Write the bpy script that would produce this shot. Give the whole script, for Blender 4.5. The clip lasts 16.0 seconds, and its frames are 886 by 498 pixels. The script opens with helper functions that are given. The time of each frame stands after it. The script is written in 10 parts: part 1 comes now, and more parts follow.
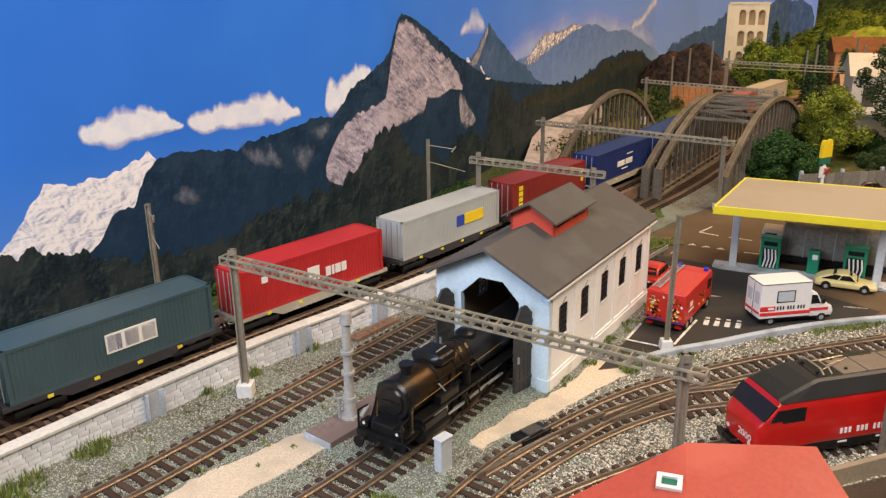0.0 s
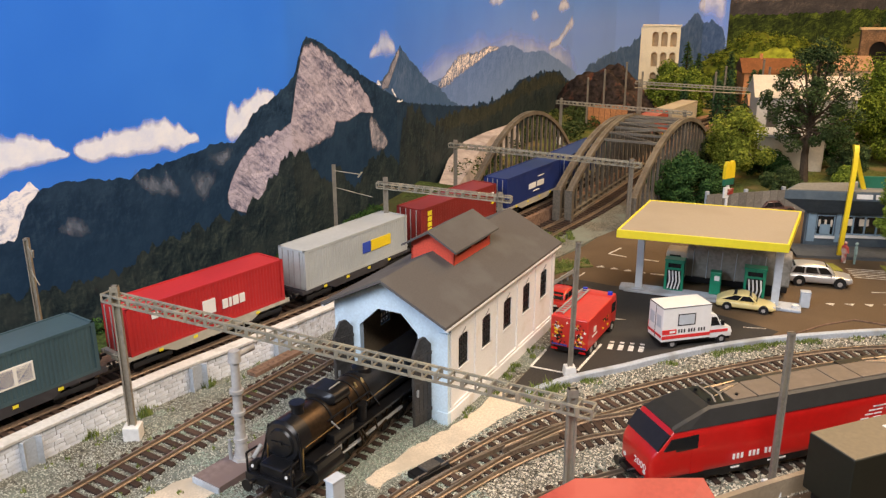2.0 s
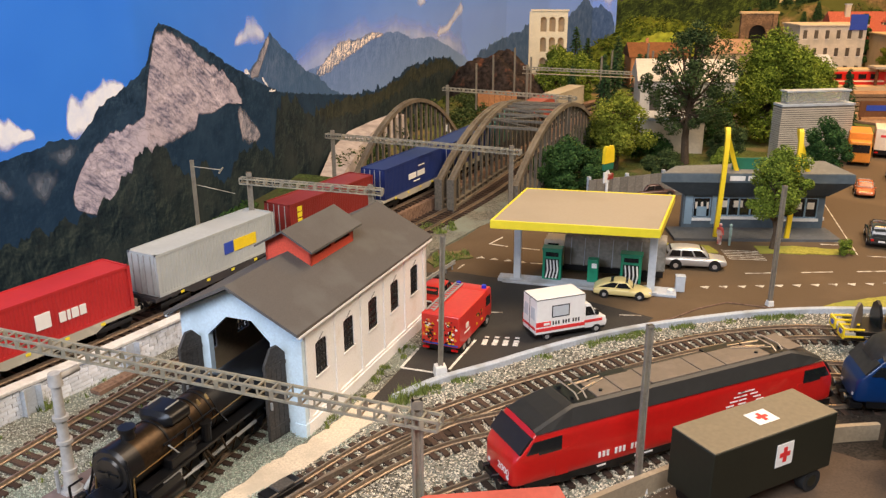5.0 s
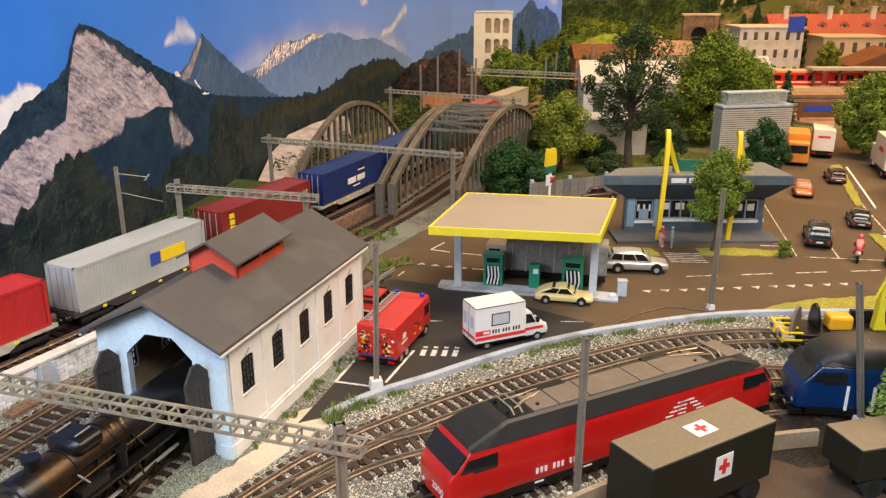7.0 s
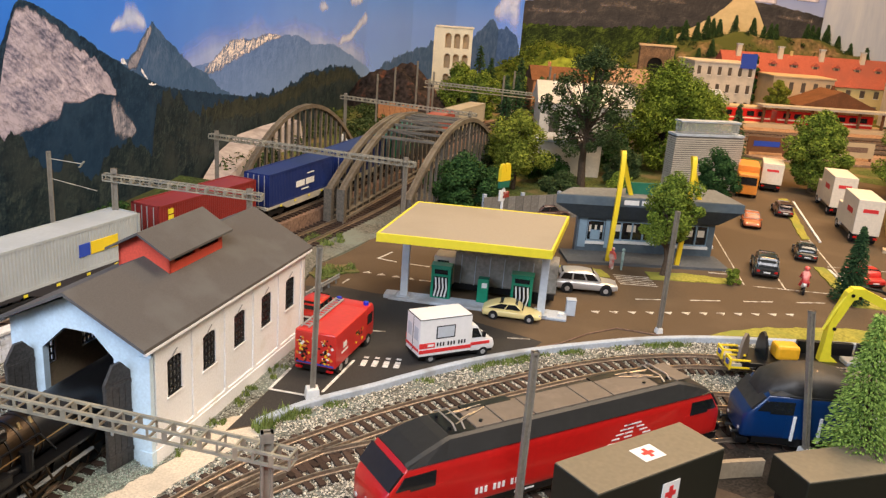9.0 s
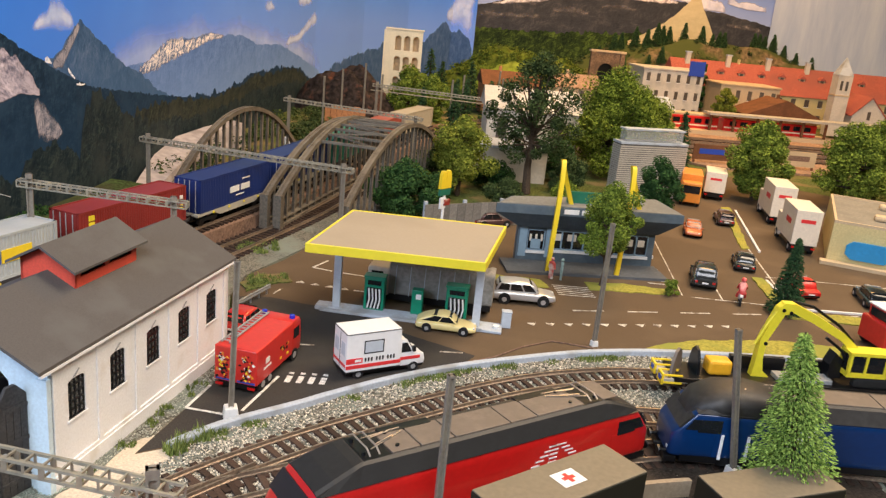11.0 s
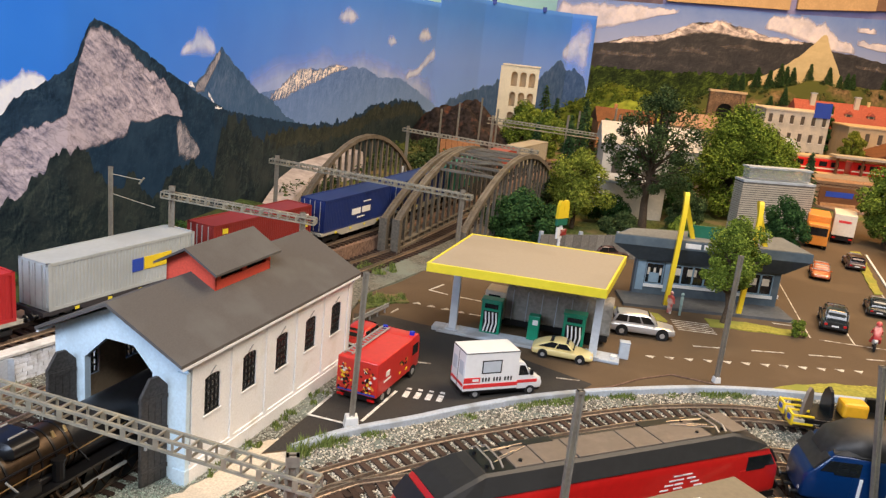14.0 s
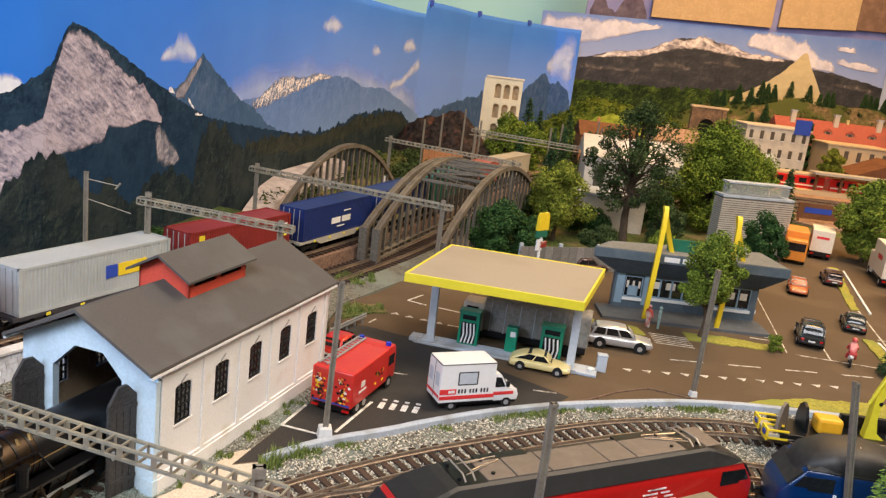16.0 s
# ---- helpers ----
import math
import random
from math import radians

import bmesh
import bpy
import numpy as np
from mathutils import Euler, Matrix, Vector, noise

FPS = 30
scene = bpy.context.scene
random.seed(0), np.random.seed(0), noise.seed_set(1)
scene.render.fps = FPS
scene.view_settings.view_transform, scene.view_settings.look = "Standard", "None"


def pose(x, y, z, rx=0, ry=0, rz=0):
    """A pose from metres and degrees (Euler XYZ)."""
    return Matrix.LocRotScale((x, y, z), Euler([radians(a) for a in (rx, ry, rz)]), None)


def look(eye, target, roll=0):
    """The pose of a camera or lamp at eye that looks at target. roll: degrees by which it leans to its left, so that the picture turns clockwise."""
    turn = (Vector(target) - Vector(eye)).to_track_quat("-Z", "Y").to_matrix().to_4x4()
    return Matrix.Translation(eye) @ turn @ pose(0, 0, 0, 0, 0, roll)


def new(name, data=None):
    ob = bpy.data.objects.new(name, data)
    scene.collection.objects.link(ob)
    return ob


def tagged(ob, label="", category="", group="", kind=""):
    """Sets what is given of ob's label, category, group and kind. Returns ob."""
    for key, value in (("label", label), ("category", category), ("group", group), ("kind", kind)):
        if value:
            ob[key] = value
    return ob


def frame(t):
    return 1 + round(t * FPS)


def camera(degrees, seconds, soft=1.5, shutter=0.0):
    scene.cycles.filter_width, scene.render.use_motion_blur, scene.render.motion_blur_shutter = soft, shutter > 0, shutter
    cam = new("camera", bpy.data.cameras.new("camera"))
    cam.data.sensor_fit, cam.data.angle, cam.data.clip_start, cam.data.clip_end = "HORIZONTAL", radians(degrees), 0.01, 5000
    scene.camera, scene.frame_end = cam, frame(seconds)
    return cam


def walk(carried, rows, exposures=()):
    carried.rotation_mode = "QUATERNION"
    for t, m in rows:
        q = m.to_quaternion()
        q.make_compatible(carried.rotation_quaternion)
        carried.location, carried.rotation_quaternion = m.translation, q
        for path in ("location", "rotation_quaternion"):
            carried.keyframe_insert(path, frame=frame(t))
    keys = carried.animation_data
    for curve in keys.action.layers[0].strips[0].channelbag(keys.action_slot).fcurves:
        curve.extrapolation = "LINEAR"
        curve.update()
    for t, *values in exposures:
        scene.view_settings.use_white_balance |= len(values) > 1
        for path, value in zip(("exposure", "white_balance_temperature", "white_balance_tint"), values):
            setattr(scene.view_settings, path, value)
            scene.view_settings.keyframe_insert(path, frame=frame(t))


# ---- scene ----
# A model railway in H0: all numbers of the place are centimetres, brought to metres by CM.
CM = 0.01
cam = camera(56.80, 16.0, soft=1.35)
# seconds, eye in metres, then yaw, pitch and roll in degrees
PATH = [
    (0.0, 0.0004, -0.0001, 0.2318, 0.51, -18.76, -0.81),
    (0.5, 0.0058, 0.0007, 0.2335, -0.68, -18.38, -0.60),
    (1.0, 0.0118, 0.0042, 0.2352, -1.95, -17.97, -0.39),
    (1.5, 0.0169, 0.0074, 0.2361, -3.21, -17.74, -0.27),
    (2.0, 0.0212, 0.0104, 0.2365, -4.43, -17.67, -0.19),
    (2.5, 0.0284, 0.0141, 0.2358, -5.57, -17.77, -0.27),
    (3.0, 0.0356, 0.0184, 0.2344, -6.73, -18.04, -0.29),
    (3.5, 0.0425, 0.0236, 0.2331, -7.77, -18.28, -0.32),
    (4.0, 0.0446, 0.0248, 0.2343, -8.77, -18.45, -0.32),
    (4.5, 0.0504, 0.0303, 0.2341, -9.83, -18.51, -0.29),
    (5.0, 0.0542, 0.0342, 0.2328, -10.98, -18.52, -0.26),
    (5.2, 0.0578, 0.0368, 0.2337, -11.58, -18.48, -0.14),
    (7.3, 0.0679, 0.0497, 0.2318, -14.87, -18.47, 0.24),
    (7.5, 0.0656, 0.0512, 0.2318, -15.16, -18.46, 0.38),
    (8.0, 0.0685, 0.0586, 0.2301, -16.04, -18.30, 0.87),
    (8.5, 0.0670, 0.0563, 0.2277, -17.01, -17.44, 2.33),
    (9.0, 0.0721, 0.0637, 0.2211, -18.27, -17.13, 4.40),
    (9.2, 0.0717, 0.0637, 0.2172, -19.03, -17.27, 5.83),
    (11.3, 0.0940, 0.0757, 0.2283, -21.56, -16.60, 5.67),
    (11.5, 0.0928, 0.0779, 0.2299, -21.36, -16.27, 5.92),
    (12.0, 0.0875, 0.0842, 0.2258, -19.81, -15.68, 5.97),
    (12.5, 0.0839, 0.0820, 0.2190, -17.71, -15.34, 5.78),
    (13.0, 0.0830, 0.0760, 0.2193, -15.55, -14.82, 5.67),
    (13.5, 0.0806, 0.0742, 0.2158, -14.24, -14.64, 5.78),
    (14.0, 0.0803, 0.0712, 0.2140, -13.73, -14.81, 6.03),
    (14.5, 0.0785, 0.0710, 0.2149, -13.74, -14.78, 6.21),
    (15.0, 0.0811, 0.0707, 0.2150, -13.99, -14.66, 6.49),
    (15.5, 0.0851, 0.0715, 0.2153, -14.42, -14.30, 6.78),
    (16.0, 0.0842, 0.0726, 0.2136, -14.83, -13.93, 7.07),
]
walk(cam, [(t, pose(x, y, z, 90 + pitch, 0, yaw) @ pose(0, 0, 0, 0, 0, roll)) for t, x, y, z, yaw, pitch, roll in PATH],
     exposures=[(0.0, -0.15, 6500, 10), (1.0, -0.10, 6500, 10), (2.5, -0.03, 6480, 10), (4.0, 0.0, 6450, 10), (8.0, 0.04, 6250, 9), (11.5, 0.02, 5980, 8), (13.5, 0.0, 5980, 8), (16.0, -0.03, 6020, 8)])

# ---- light: a closed hobby room with ceiling lamps, an added front fill, and one window to the side ----
world = bpy.data.worlds.new("room_air")
world.use_nodes = True
world.node_tree.nodes["Background"].inputs[0].default_value = (0.9, 0.93, 1.0, 1)
world.node_tree.nodes["Background"].inputs[1].default_value = 0.004
scene.world = world
scene.view_settings.exposure = 0.0


def area_lamp(name, x, y, z, tx, ty, tz, sx, sy, watts, colour):
    data = bpy.data.lights.new(name, "AREA")
    data.shape, data.size, data.size_y, data.energy, data.color = "RECTANGLE", sx * CM, sy * CM, watts, colour
    ob = new(name, data)
    ob.matrix_world = look((x * CM, y * CM, z * CM), (tx * CM, ty * CM, tz * CM))
    return ob


area_lamp("ceiling_fill_lamp", 92, 45, 118, 62, 95, 0, 60, 90, 23.6, (1.0, 0.755, 0.52))
area_lamp("ceiling_fill_lamp", 125, 150, 122, 120, 185, 0, 60, 60, 24.0, (1.0, 0.53, 0.175))
# added fill, low behind the camera, to brighten the sides that face it
area_lamp("ceiling_fill_lamp", -8, -42, 94, -4, 55, 0, 80, 40, 13.8, (1.0, 0.945, 0.93))
area_lamp("window_light", -105, -40, 70, -2, 50, 0, 60, 60, 17.0, (0.74, 0.83, 1.0))


# ---- materials ----
def mat(name, colour, rough=0.6, metal=0.0, vary=0.15, scale=300.0, bump=0.0, second=None, mix=0.5, coarse=40.0, spread=0.0, coat=0.0):
    """Base colour with fine grain (scale, per metre) and broad stains (coarse), relief, and a second colour in patches."""
    m = bpy.data.materials.new(name)
    m.use_nodes = True
    n, l = m.node_tree.nodes, m.node_tree.links
    bsdf = n["Principled BSDF"]
    bsdf.inputs["Roughness"].default_value = rough
    bsdf.inputs["Metallic"].default_value = metal
    bsdf.inputs["Coat Weight"].default_value = coat
    if rough >= 0.75:
        bsdf.inputs["Specular IOR Level"].default_value = 0.22
    co = n.new("ShaderNodeTexCoord")
    fine = n.new("ShaderNodeTexNoise")
    fine.inputs["Scale"].default_value, fine.inputs["Detail"].default_value = scale, 6
    l.new(co.outputs["Object"], fine.inputs["Vector"])
    broad = n.new("ShaderNodeTexNoise")
    broad.inputs["Scale"].default_value, broad.inputs["Detail"].default_value = coarse, 4
    l.new(co.outputs["Object"], broad.inputs["Vector"])
    ramp = n.new("ShaderNodeValToRGB")
    lo, hi = [tuple(max(0.0, c * k) for c in colour) + (1,) for k in (1 - vary * 1.6, 1 + vary * 1.6)]
    ramp.color_ramp.elements[0].position, ramp.color_ramp.elements[1].position = 0.3, 0.7
    ramp.color_ramp.elements[0].color, ramp.color_ramp.elements[1].color = lo, hi
    l.new(fine.outputs["Fac"], ramp.inputs["Fac"])
    last = ramp.outputs["Color"]
    tint = n.new("ShaderNodeMix")
    tint.data_type = "RGBA"
    other = second or tuple(c * (1 - vary) for c in colour)
    tint.inputs["B"].default_value = (*other, 1)
    patch = n.new("ShaderNodeMapRange")
    patch.inputs["From Min"].default_value, patch.inputs["From Max"].default_value = 0.62 - mix * 0.3, 0.78 - mix * 0.3
    l.new(broad.outputs["Fac"], patch.inputs["Value"])
    l.new(patch.outputs["Result"], tint.inputs["Factor"])
    l.new(last, tint.inputs["A"])
    last = tint.outputs["Result"]
    if spread:
        info = n.new("ShaderNodeObjectInfo")
        hsv = n.new("ShaderNodeHueSaturation")
        ran = n.new("ShaderNodeMapRange")
        ran.inputs["To Min"].default_value, ran.inputs["To Max"].default_value = 1 - spread, 1 + spread
        l.new(info.outputs["Random"], ran.inputs["Value"])
        l.new(ran.outputs["Result"], hsv.inputs["Value"])
        l.new(last, hsv.inputs["Color"])
        last = hsv.outputs["Color"]
    l.new(last, bsdf.inputs["Base Color"])
    if bump:
        b = n.new("ShaderNodeBump")
        b.inputs["Strength"].default_value, b.inputs["Distance"].default_value = 0.6, bump * CM
        l.new(fine.outputs["Fac"], b.inputs["Height"])
        l.new(b.outputs["Normal"], bsdf.inputs["Normal"])
    return m


def island_mat(name, dark, light, rough=0.9, hue=0.02):
    """For stones and leaves joined into one mesh: every island takes its own shade."""
    m = bpy.data.materials.new(name)
    m.use_nodes = True
    n, l = m.node_tree.nodes, m.node_tree.links
    bsdf = n["Principled BSDF"]
    bsdf.inputs["Roughness"].default_value = rough
    bsdf.inputs["Specular IOR Level"].default_value = 0.22
    geo = n.new("ShaderNodeNewGeometry")
    ramp = n.new("ShaderNodeValToRGB")
    ramp.color_ramp.elements[0].color, ramp.color_ramp.elements[1].color = (*dark, 1), (*light, 1)
    l.new(geo.outputs["Random Per Island"], ramp.inputs["Fac"])
    l.new(ramp.outputs["Color"], bsdf.inputs["Base Color"])
    return m


def clear_mat(name, colour=(0.9, 0.95, 1.0), alpha=0.25, rough=0.05):
    m = bpy.data.materials.new(name)
    m.use_nodes = True
    bsdf = m.node_tree.nodes["Principled BSDF"]
    bsdf.inputs["Base Color"].default_value = (*colour, 1)
    bsdf.inputs["Roughness"].default_value = rough
    bsdf.inputs["Alpha"].default_value = alpha
    return m


WALL_WHITE = mat("painted_plaster", (0.83, 0.84, 0.85), 0.75, vary=0.04, scale=900, bump=0.01, second=(0.72, 0.70, 0.66), mix=0.15, coarse=60)
# gable plaster with the bluish window light mixed into its colour
GABLE_BLUE_LIT = mat("blue_lit_plaster", (0.60, 0.74, 0.84), 0.75, vary=0.05, scale=700, bump=0.01, second=(0.5, 0.62, 0.70), mix=0.3, coarse=70)
ROOF_FELT = mat("grey_roofing", (0.100, 0.092, 0.086), 0.9, vary=0.06, scale=1500, bump=0.012, second=(0.118, 0.113, 0.106), mix=0.4, coarse=35)
RED_WALL = mat("red_plaster", (0.62, 0.075, 0.04), 0.7, vary=0.08, scale=800, bump=0.006)
RED_ROOF = mat("red_sheet_roof", (0.40, 0.06, 0.038), 0.55, vary=0.06, scale=500, second=(0.46, 0.085, 0.055), mix=0.5, coarse=30)
DARK_WOOD = mat("dark_wood", (0.06, 0.055, 0.05), 0.7, vary=0.25, scale=800, bump=0.01)
BLACK_METAL = mat("black_metal", (0.010, 0.010, 0.011), 0.3, 0.2, vary=0.2, scale=700)
# black boiler; the warm lamp's brown sheen is put into the base colour
BOILER_SHEEN = mat("brown_sheen_metal", (0.055, 0.036, 0.021), 0.32, 0.75, vary=0.2, scale=400)
FAR_GLASS = mat("far_window_glass", (0.10, 0.085, 0.07), 0.3, vary=0.2)
GLASS_CAB = mat("cab_glass", (0.016, 0.014, 0.015), 0.38, vary=0.1)
GLASS_DARK = mat("dark_glass", (0.012, 0.014, 0.016), 0.08, vary=0.1)
BRASS = mat("brass_wire", (0.55, 0.38, 0.16), 0.35, 0.9, vary=0.15)
RAIL = mat("rail_steel", (0.42, 0.34, 0.265), 0.36, 0.75, vary=0.2, scale=700)

SLEEPER = mat("brown_sleeper", (0.058, 0.037, 0.027), 0.8, vary=0.25, scale=900, bump=0.01, spread=0.35)
BALLAST_BED = mat("ballast_bed", (0.155, 0.148, 0.118), 0.95, vary=0.5, scale=700, bump=0.06, second=(0.19, 0.215, 0.18), mix=0.6, coarse=20)
STONES = island_mat("ballast_stones", (0.04, 0.033, 0.026), (0.86, 0.78, 0.62))
GRIT = island_mat("ballast_grit", (0.10, 0.10, 0.08), (0.62, 0.625, 0.53))
GREEN_GRIT = island_mat("green_scatter", (0.20, 0.26, 0.20), (0.50, 0.58, 0.48))
SAND = mat("sandy_path", (0.60, 0.51, 0.39), 0.95, vary=0.12, scale=900, bump=0.02, second=(0.46, 0.40, 0.31), mix=0.4, coarse=30)
ASPHALT = mat("asphalt", (0.108, 0.074, 0.043), 0.85, vary=0.14, scale=1200, bump=0.006, second=(0.136, 0.094, 0.055), mix=0.4, coarse=14)
DARK_ASPHALT = mat("dark_asphalt", (0.044, 0.040, 0.036), 0.85, vary=0.2, scale=1200, bump=0.006, second=(0.062, 0.055, 0.046), mix=0.4, coarse=20)
FRESH_LINE = mat("white_road_paint", (0.72, 0.70, 0.65), 0.8, vary=0.15, scale=900, second=(0.4, 0.37, 0.33), mix=0.35, coarse=160)
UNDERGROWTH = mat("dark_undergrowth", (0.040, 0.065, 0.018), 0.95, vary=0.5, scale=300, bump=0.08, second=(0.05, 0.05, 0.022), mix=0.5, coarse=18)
SHED_PANE = clear_mat("shed_pane", (0.22, 0.22, 0.21), 0.42, 0.12)
CLEAR_PANE = clear_mat("clear_pane", (0.6, 0.64, 0.68), 0.12, 0.1)
CONCRETE = mat("grey_concrete", (0.42, 0.46, 0.51), 0.85, vary=0.08, scale=600, bump=0.01, second=(0.30, 0.31, 0.31), mix=0.4, coarse=50)
TAN_CONCRETE = mat("tan_concrete", (0.36, 0.29, 0.20), 0.85, vary=0.1, scale=600, bump=0.01)
WHITE_LINE = mat("road_paint", (0.60, 0.56, 0.48), 0.8, vary=0.2, scale=900, second=(0.20, 0.16, 0.12), mix=0.45, coarse=160)
GRASS_BED = mat("grass_mat", (0.085, 0.11, 0.028), 0.95, vary=0.45, scale=500, bump=0.06, second=(0.19, 0.145, 0.065), mix=0.45, coarse=18)
YELLOW_GRASS = mat("yellow_grass_mat", (0.32, 0.29, 0.05), 0.95, vary=0.22, scale=500, bump=0.06, second=(0.25, 0.26, 0.05), mix=0.5, coarse=25)
EARTH = mat("brown_earth", (0.19, 0.12, 0.085), 0.95, vary=0.25, scale=400, bump=0.04, second=(0.27, 0.17, 0.12), mix=0.5, coarse=20)
BLADES = island_mat("grass_blades", (0.07, 0.105, 0.02), (0.27, 0.32, 0.085))
LEAF_MID = island_mat("leaves_mid", (0.040, 0.072, 0.008), (0.28, 0.36, 0.045))
LEAF_DARK = island_mat("leaves_dark", (0.012, 0.040, 0.011), (0.060, 0.130, 0.032))
LEAF_LIGHT = island_mat("leaves_light", (0.085, 0.115, 0.010), (0.31, 0.34, 0.045))
LEAF_OLIVE = island_mat("leaves_olive", (0.017, 0.034, 0.010), (0.082, 0.118, 0.036))
LEAF_BRIGHT = island_mat("leaves_bright", (0.020, 0.046, 0.003), (0.28, 0.36, 0.040))
LEAF_FLOCK = island_mat("leaves_flock", (0.034, 0.060, 0.007), (0.16, 0.21, 0.026))
NEEDLE = island_mat("needles", (0.008, 0.026, 0.010), (0.045, 0.095, 0.032))
NEEDLE_BRIGHT = island_mat("bright_needles", (0.05, 0.11, 0.012), (0.36, 0.50, 0.10))
BARK = mat("bark", (0.085, 0.06, 0.04), 0.9, vary=0.3, scale=900, bump=0.03)
MAST = mat("grey_green_mast", (0.25, 0.22, 0.175), 0.55, 0.25, vary=0.12, scale=500, second=(0.30, 0.27, 0.20), mix=0.4, coarse=60)
PLINTH = mat("white_plinth", (0.70, 0.69, 0.66), 0.8, vary=0.07)
LATTICE = mat("lattice_steel", (0.30, 0.28, 0.22), 0.5, 0.35, vary=0.12, second=(0.42, 0.37, 0.26), mix=0.4, coarse=90)
GREY_CAST = mat("grey_cast_metal", (0.36, 0.37, 0.37), 0.5, 0.2, vary=0.1)
PALE_CAST = mat("pale_cast_metal", (0.40, 0.39, 0.375), 0.6, 0.1, vary=0.1, second=(0.30, 0.29, 0.27), mix=0.4, coarse=90)
BRIDGE = mat("bridge_steel", (0.135, 0.115, 0.088), 0.65, 0.2, vary=0.2, scale=500, second=(0.19, 0.165, 0.125), mix=0.5, coarse=40)
LOCO_RED = mat("loco_red", (0.53, 0.012, 0.010), 0.3, vary=0.04, coat=0.3)
LOCO_ROOF = mat("loco_roof_grey", (0.019, 0.019, 0.019), 0.5, vary=0.1)
BLUE_ROOF = mat("dusty_roof_grey", (0.026, 0.024, 0.022), 0.55, vary=0.25, scale=250)
LOCO_PANEL = mat("loco_roof_panel", (0.165, 0.132, 0.102), 0.6, vary=0.1)
LOCO_BLUE = mat("loco_blue", (0.0025, 0.026, 0.105), 0.3, vary=0.06, coat=0.3)
PANTO = mat("pantograph_wire", (0.50, 0.46, 0.41), 0.35, 0.7, vary=0.1)
WHITE_PRINT = mat("white_print", (0.80, 0.79, 0.76), 0.5, vary=0.03)
RED_PRINT = mat("red_print", (0.66, 0.03, 0.03), 0.5, vary=0.03)
FIRE_RED = mat("fire_red", (0.56, 0.025, 0.018), 0.35, vary=0.05, coat=0.2)
VAN_WHITE = mat("van_white", (0.80, 0.79, 0.77), 0.35, vary=0.02, coat=0.2)
BLUE_PRINT = mat("blue_print", (0.03, 0.07, 0.42), 0.4, vary=0.05)
YELLOW = mat("signal_yellow", (0.85, 0.62, 0.02), 0.45, vary=0.04)
LEMON = mat("lemon_yellow", (0.78, 0.66, 0.03), 0.45, vary=0.05)
CANOPY_TOP = mat("beige_canopy_top", (0.37, 0.31, 0.225), 0.8, vary=0.02, scale=500, second=(0.34, 0.285, 0.205), mix=0.5, coarse=15)
POST_GREY = mat("pale_grey_post", (0.50, 0.54, 0.58), 0.5, vary=0.05)
PUMP_GREEN = mat("pump_green", (0.012, 0.22, 0.12), 0.4, vary=0.06)
TARP = mat("grey_tarpaulin", (0.30, 0.28, 0.245), 0.9, vary=0.15, scale=400, bump=0.03)
CREAM = mat("cream_lacquer", (0.72, 0.60, 0.26), 0.3, vary=0.03, coat=0.3)
SILVER = mat("silver_lacquer", (0.60, 0.60, 0.60), 0.28, 0.5, vary=0.03, coat=0.3)
CAR_BLACK = mat("black_lacquer", (0.018, 0.022, 0.024), 0.2, vary=0.05, coat=0.4)
CAR_ORANGE = mat("orange_lacquer", (0.45, 0.11, 0.03), 0.3, vary=0.05, coat=0.3)
CAR_BROWN = mat("brown_lacquer", (0.075, 0.035, 0.03), 0.3, vary=0.05, coat=0.3)
TYRE = mat("tyre_rubber", (0.02, 0.02, 0.02), 0.85, vary=0.1)
RIM = mat("rim_silver", (0.62, 0.62, 0.62), 0.35, 0.6, vary=0.05)
LAMP_RED = mat("red_lamp_glass", (0.5, 0.01, 0.01), 0.15, vary=0.05)
LAMP_CLEAR = mat("headlamp_glass", (0.75, 0.75, 0.72), 0.1, vary=0.05)
LAMP_BLUE = mat("blue_lamp_glass", (0.02, 0.03, 0.5), 0.15, vary=0.05)
SLATE_BLUE = mat("slate_blue_cladding", (0.085, 0.115, 0.14), 0.6, vary=0.07, second=(0.14, 0.17, 0.19), mix=0.4)
PALE_BLUE = mat("pale_blue_panel", (0.25, 0.35, 0.43), 0.6, vary=0.06)
# darker copy of the slate: shade of the inward-sloping fascia, in the colour
FASCIA_SHADED = mat("shaded_slate_fascia", (0.055, 0.070, 0.085), 0.75, vary=0.07, second=(0.075, 0.09, 0.10), mix=0.4)
SIGN_GREEN = mat("sign_green", (0.02, 0.15, 0.09), 0.5, vary=0.06)
# truck sides near black, roof pale: shade and top light put into the colours
OLIVE_SHADED = mat("shaded_olive_lacquer", (0.011, 0.012, 0.006), 0.55, vary=0.1, scale=400)
OLIVE_LIT_TOP = mat("lit_olive_roof", (0.19, 0.155, 0.10), 0.6, vary=0.06, scale=400)
CYAN_WALL = mat("turquoise_wall_paint", (0.42, 0.78, 0.90), 0.8, vary=0.03, coarse=3)
ROOM_WALL = mat("room_wall_paint", (0.20, 0.18, 0.15), 0.85, vary=0.04, coarse=3)
CHIP = mat("tan_board", (0.50, 0.37, 0.22), 0.8, vary=0.08, scale=200)
ORANGE = mat("truck_orange", (0.75, 0.26, 0.03), 0.45, vary=0.05)
BOX_WHITE = mat("truck_box_white", (0.76, 0.66, 0.52), 0.5, vary=0.05)
TILE_RED = mat("red_roof_tiles", (0.36, 0.10, 0.072), 0.8, vary=0.25, scale=500, bump=0.03, second=(0.28, 0.09, 0.07), mix=0.4, coarse=12)
ARCADE = mat("cream_stone", (0.84, 0.72, 0.50), 0.85, vary=0.08, scale=500)
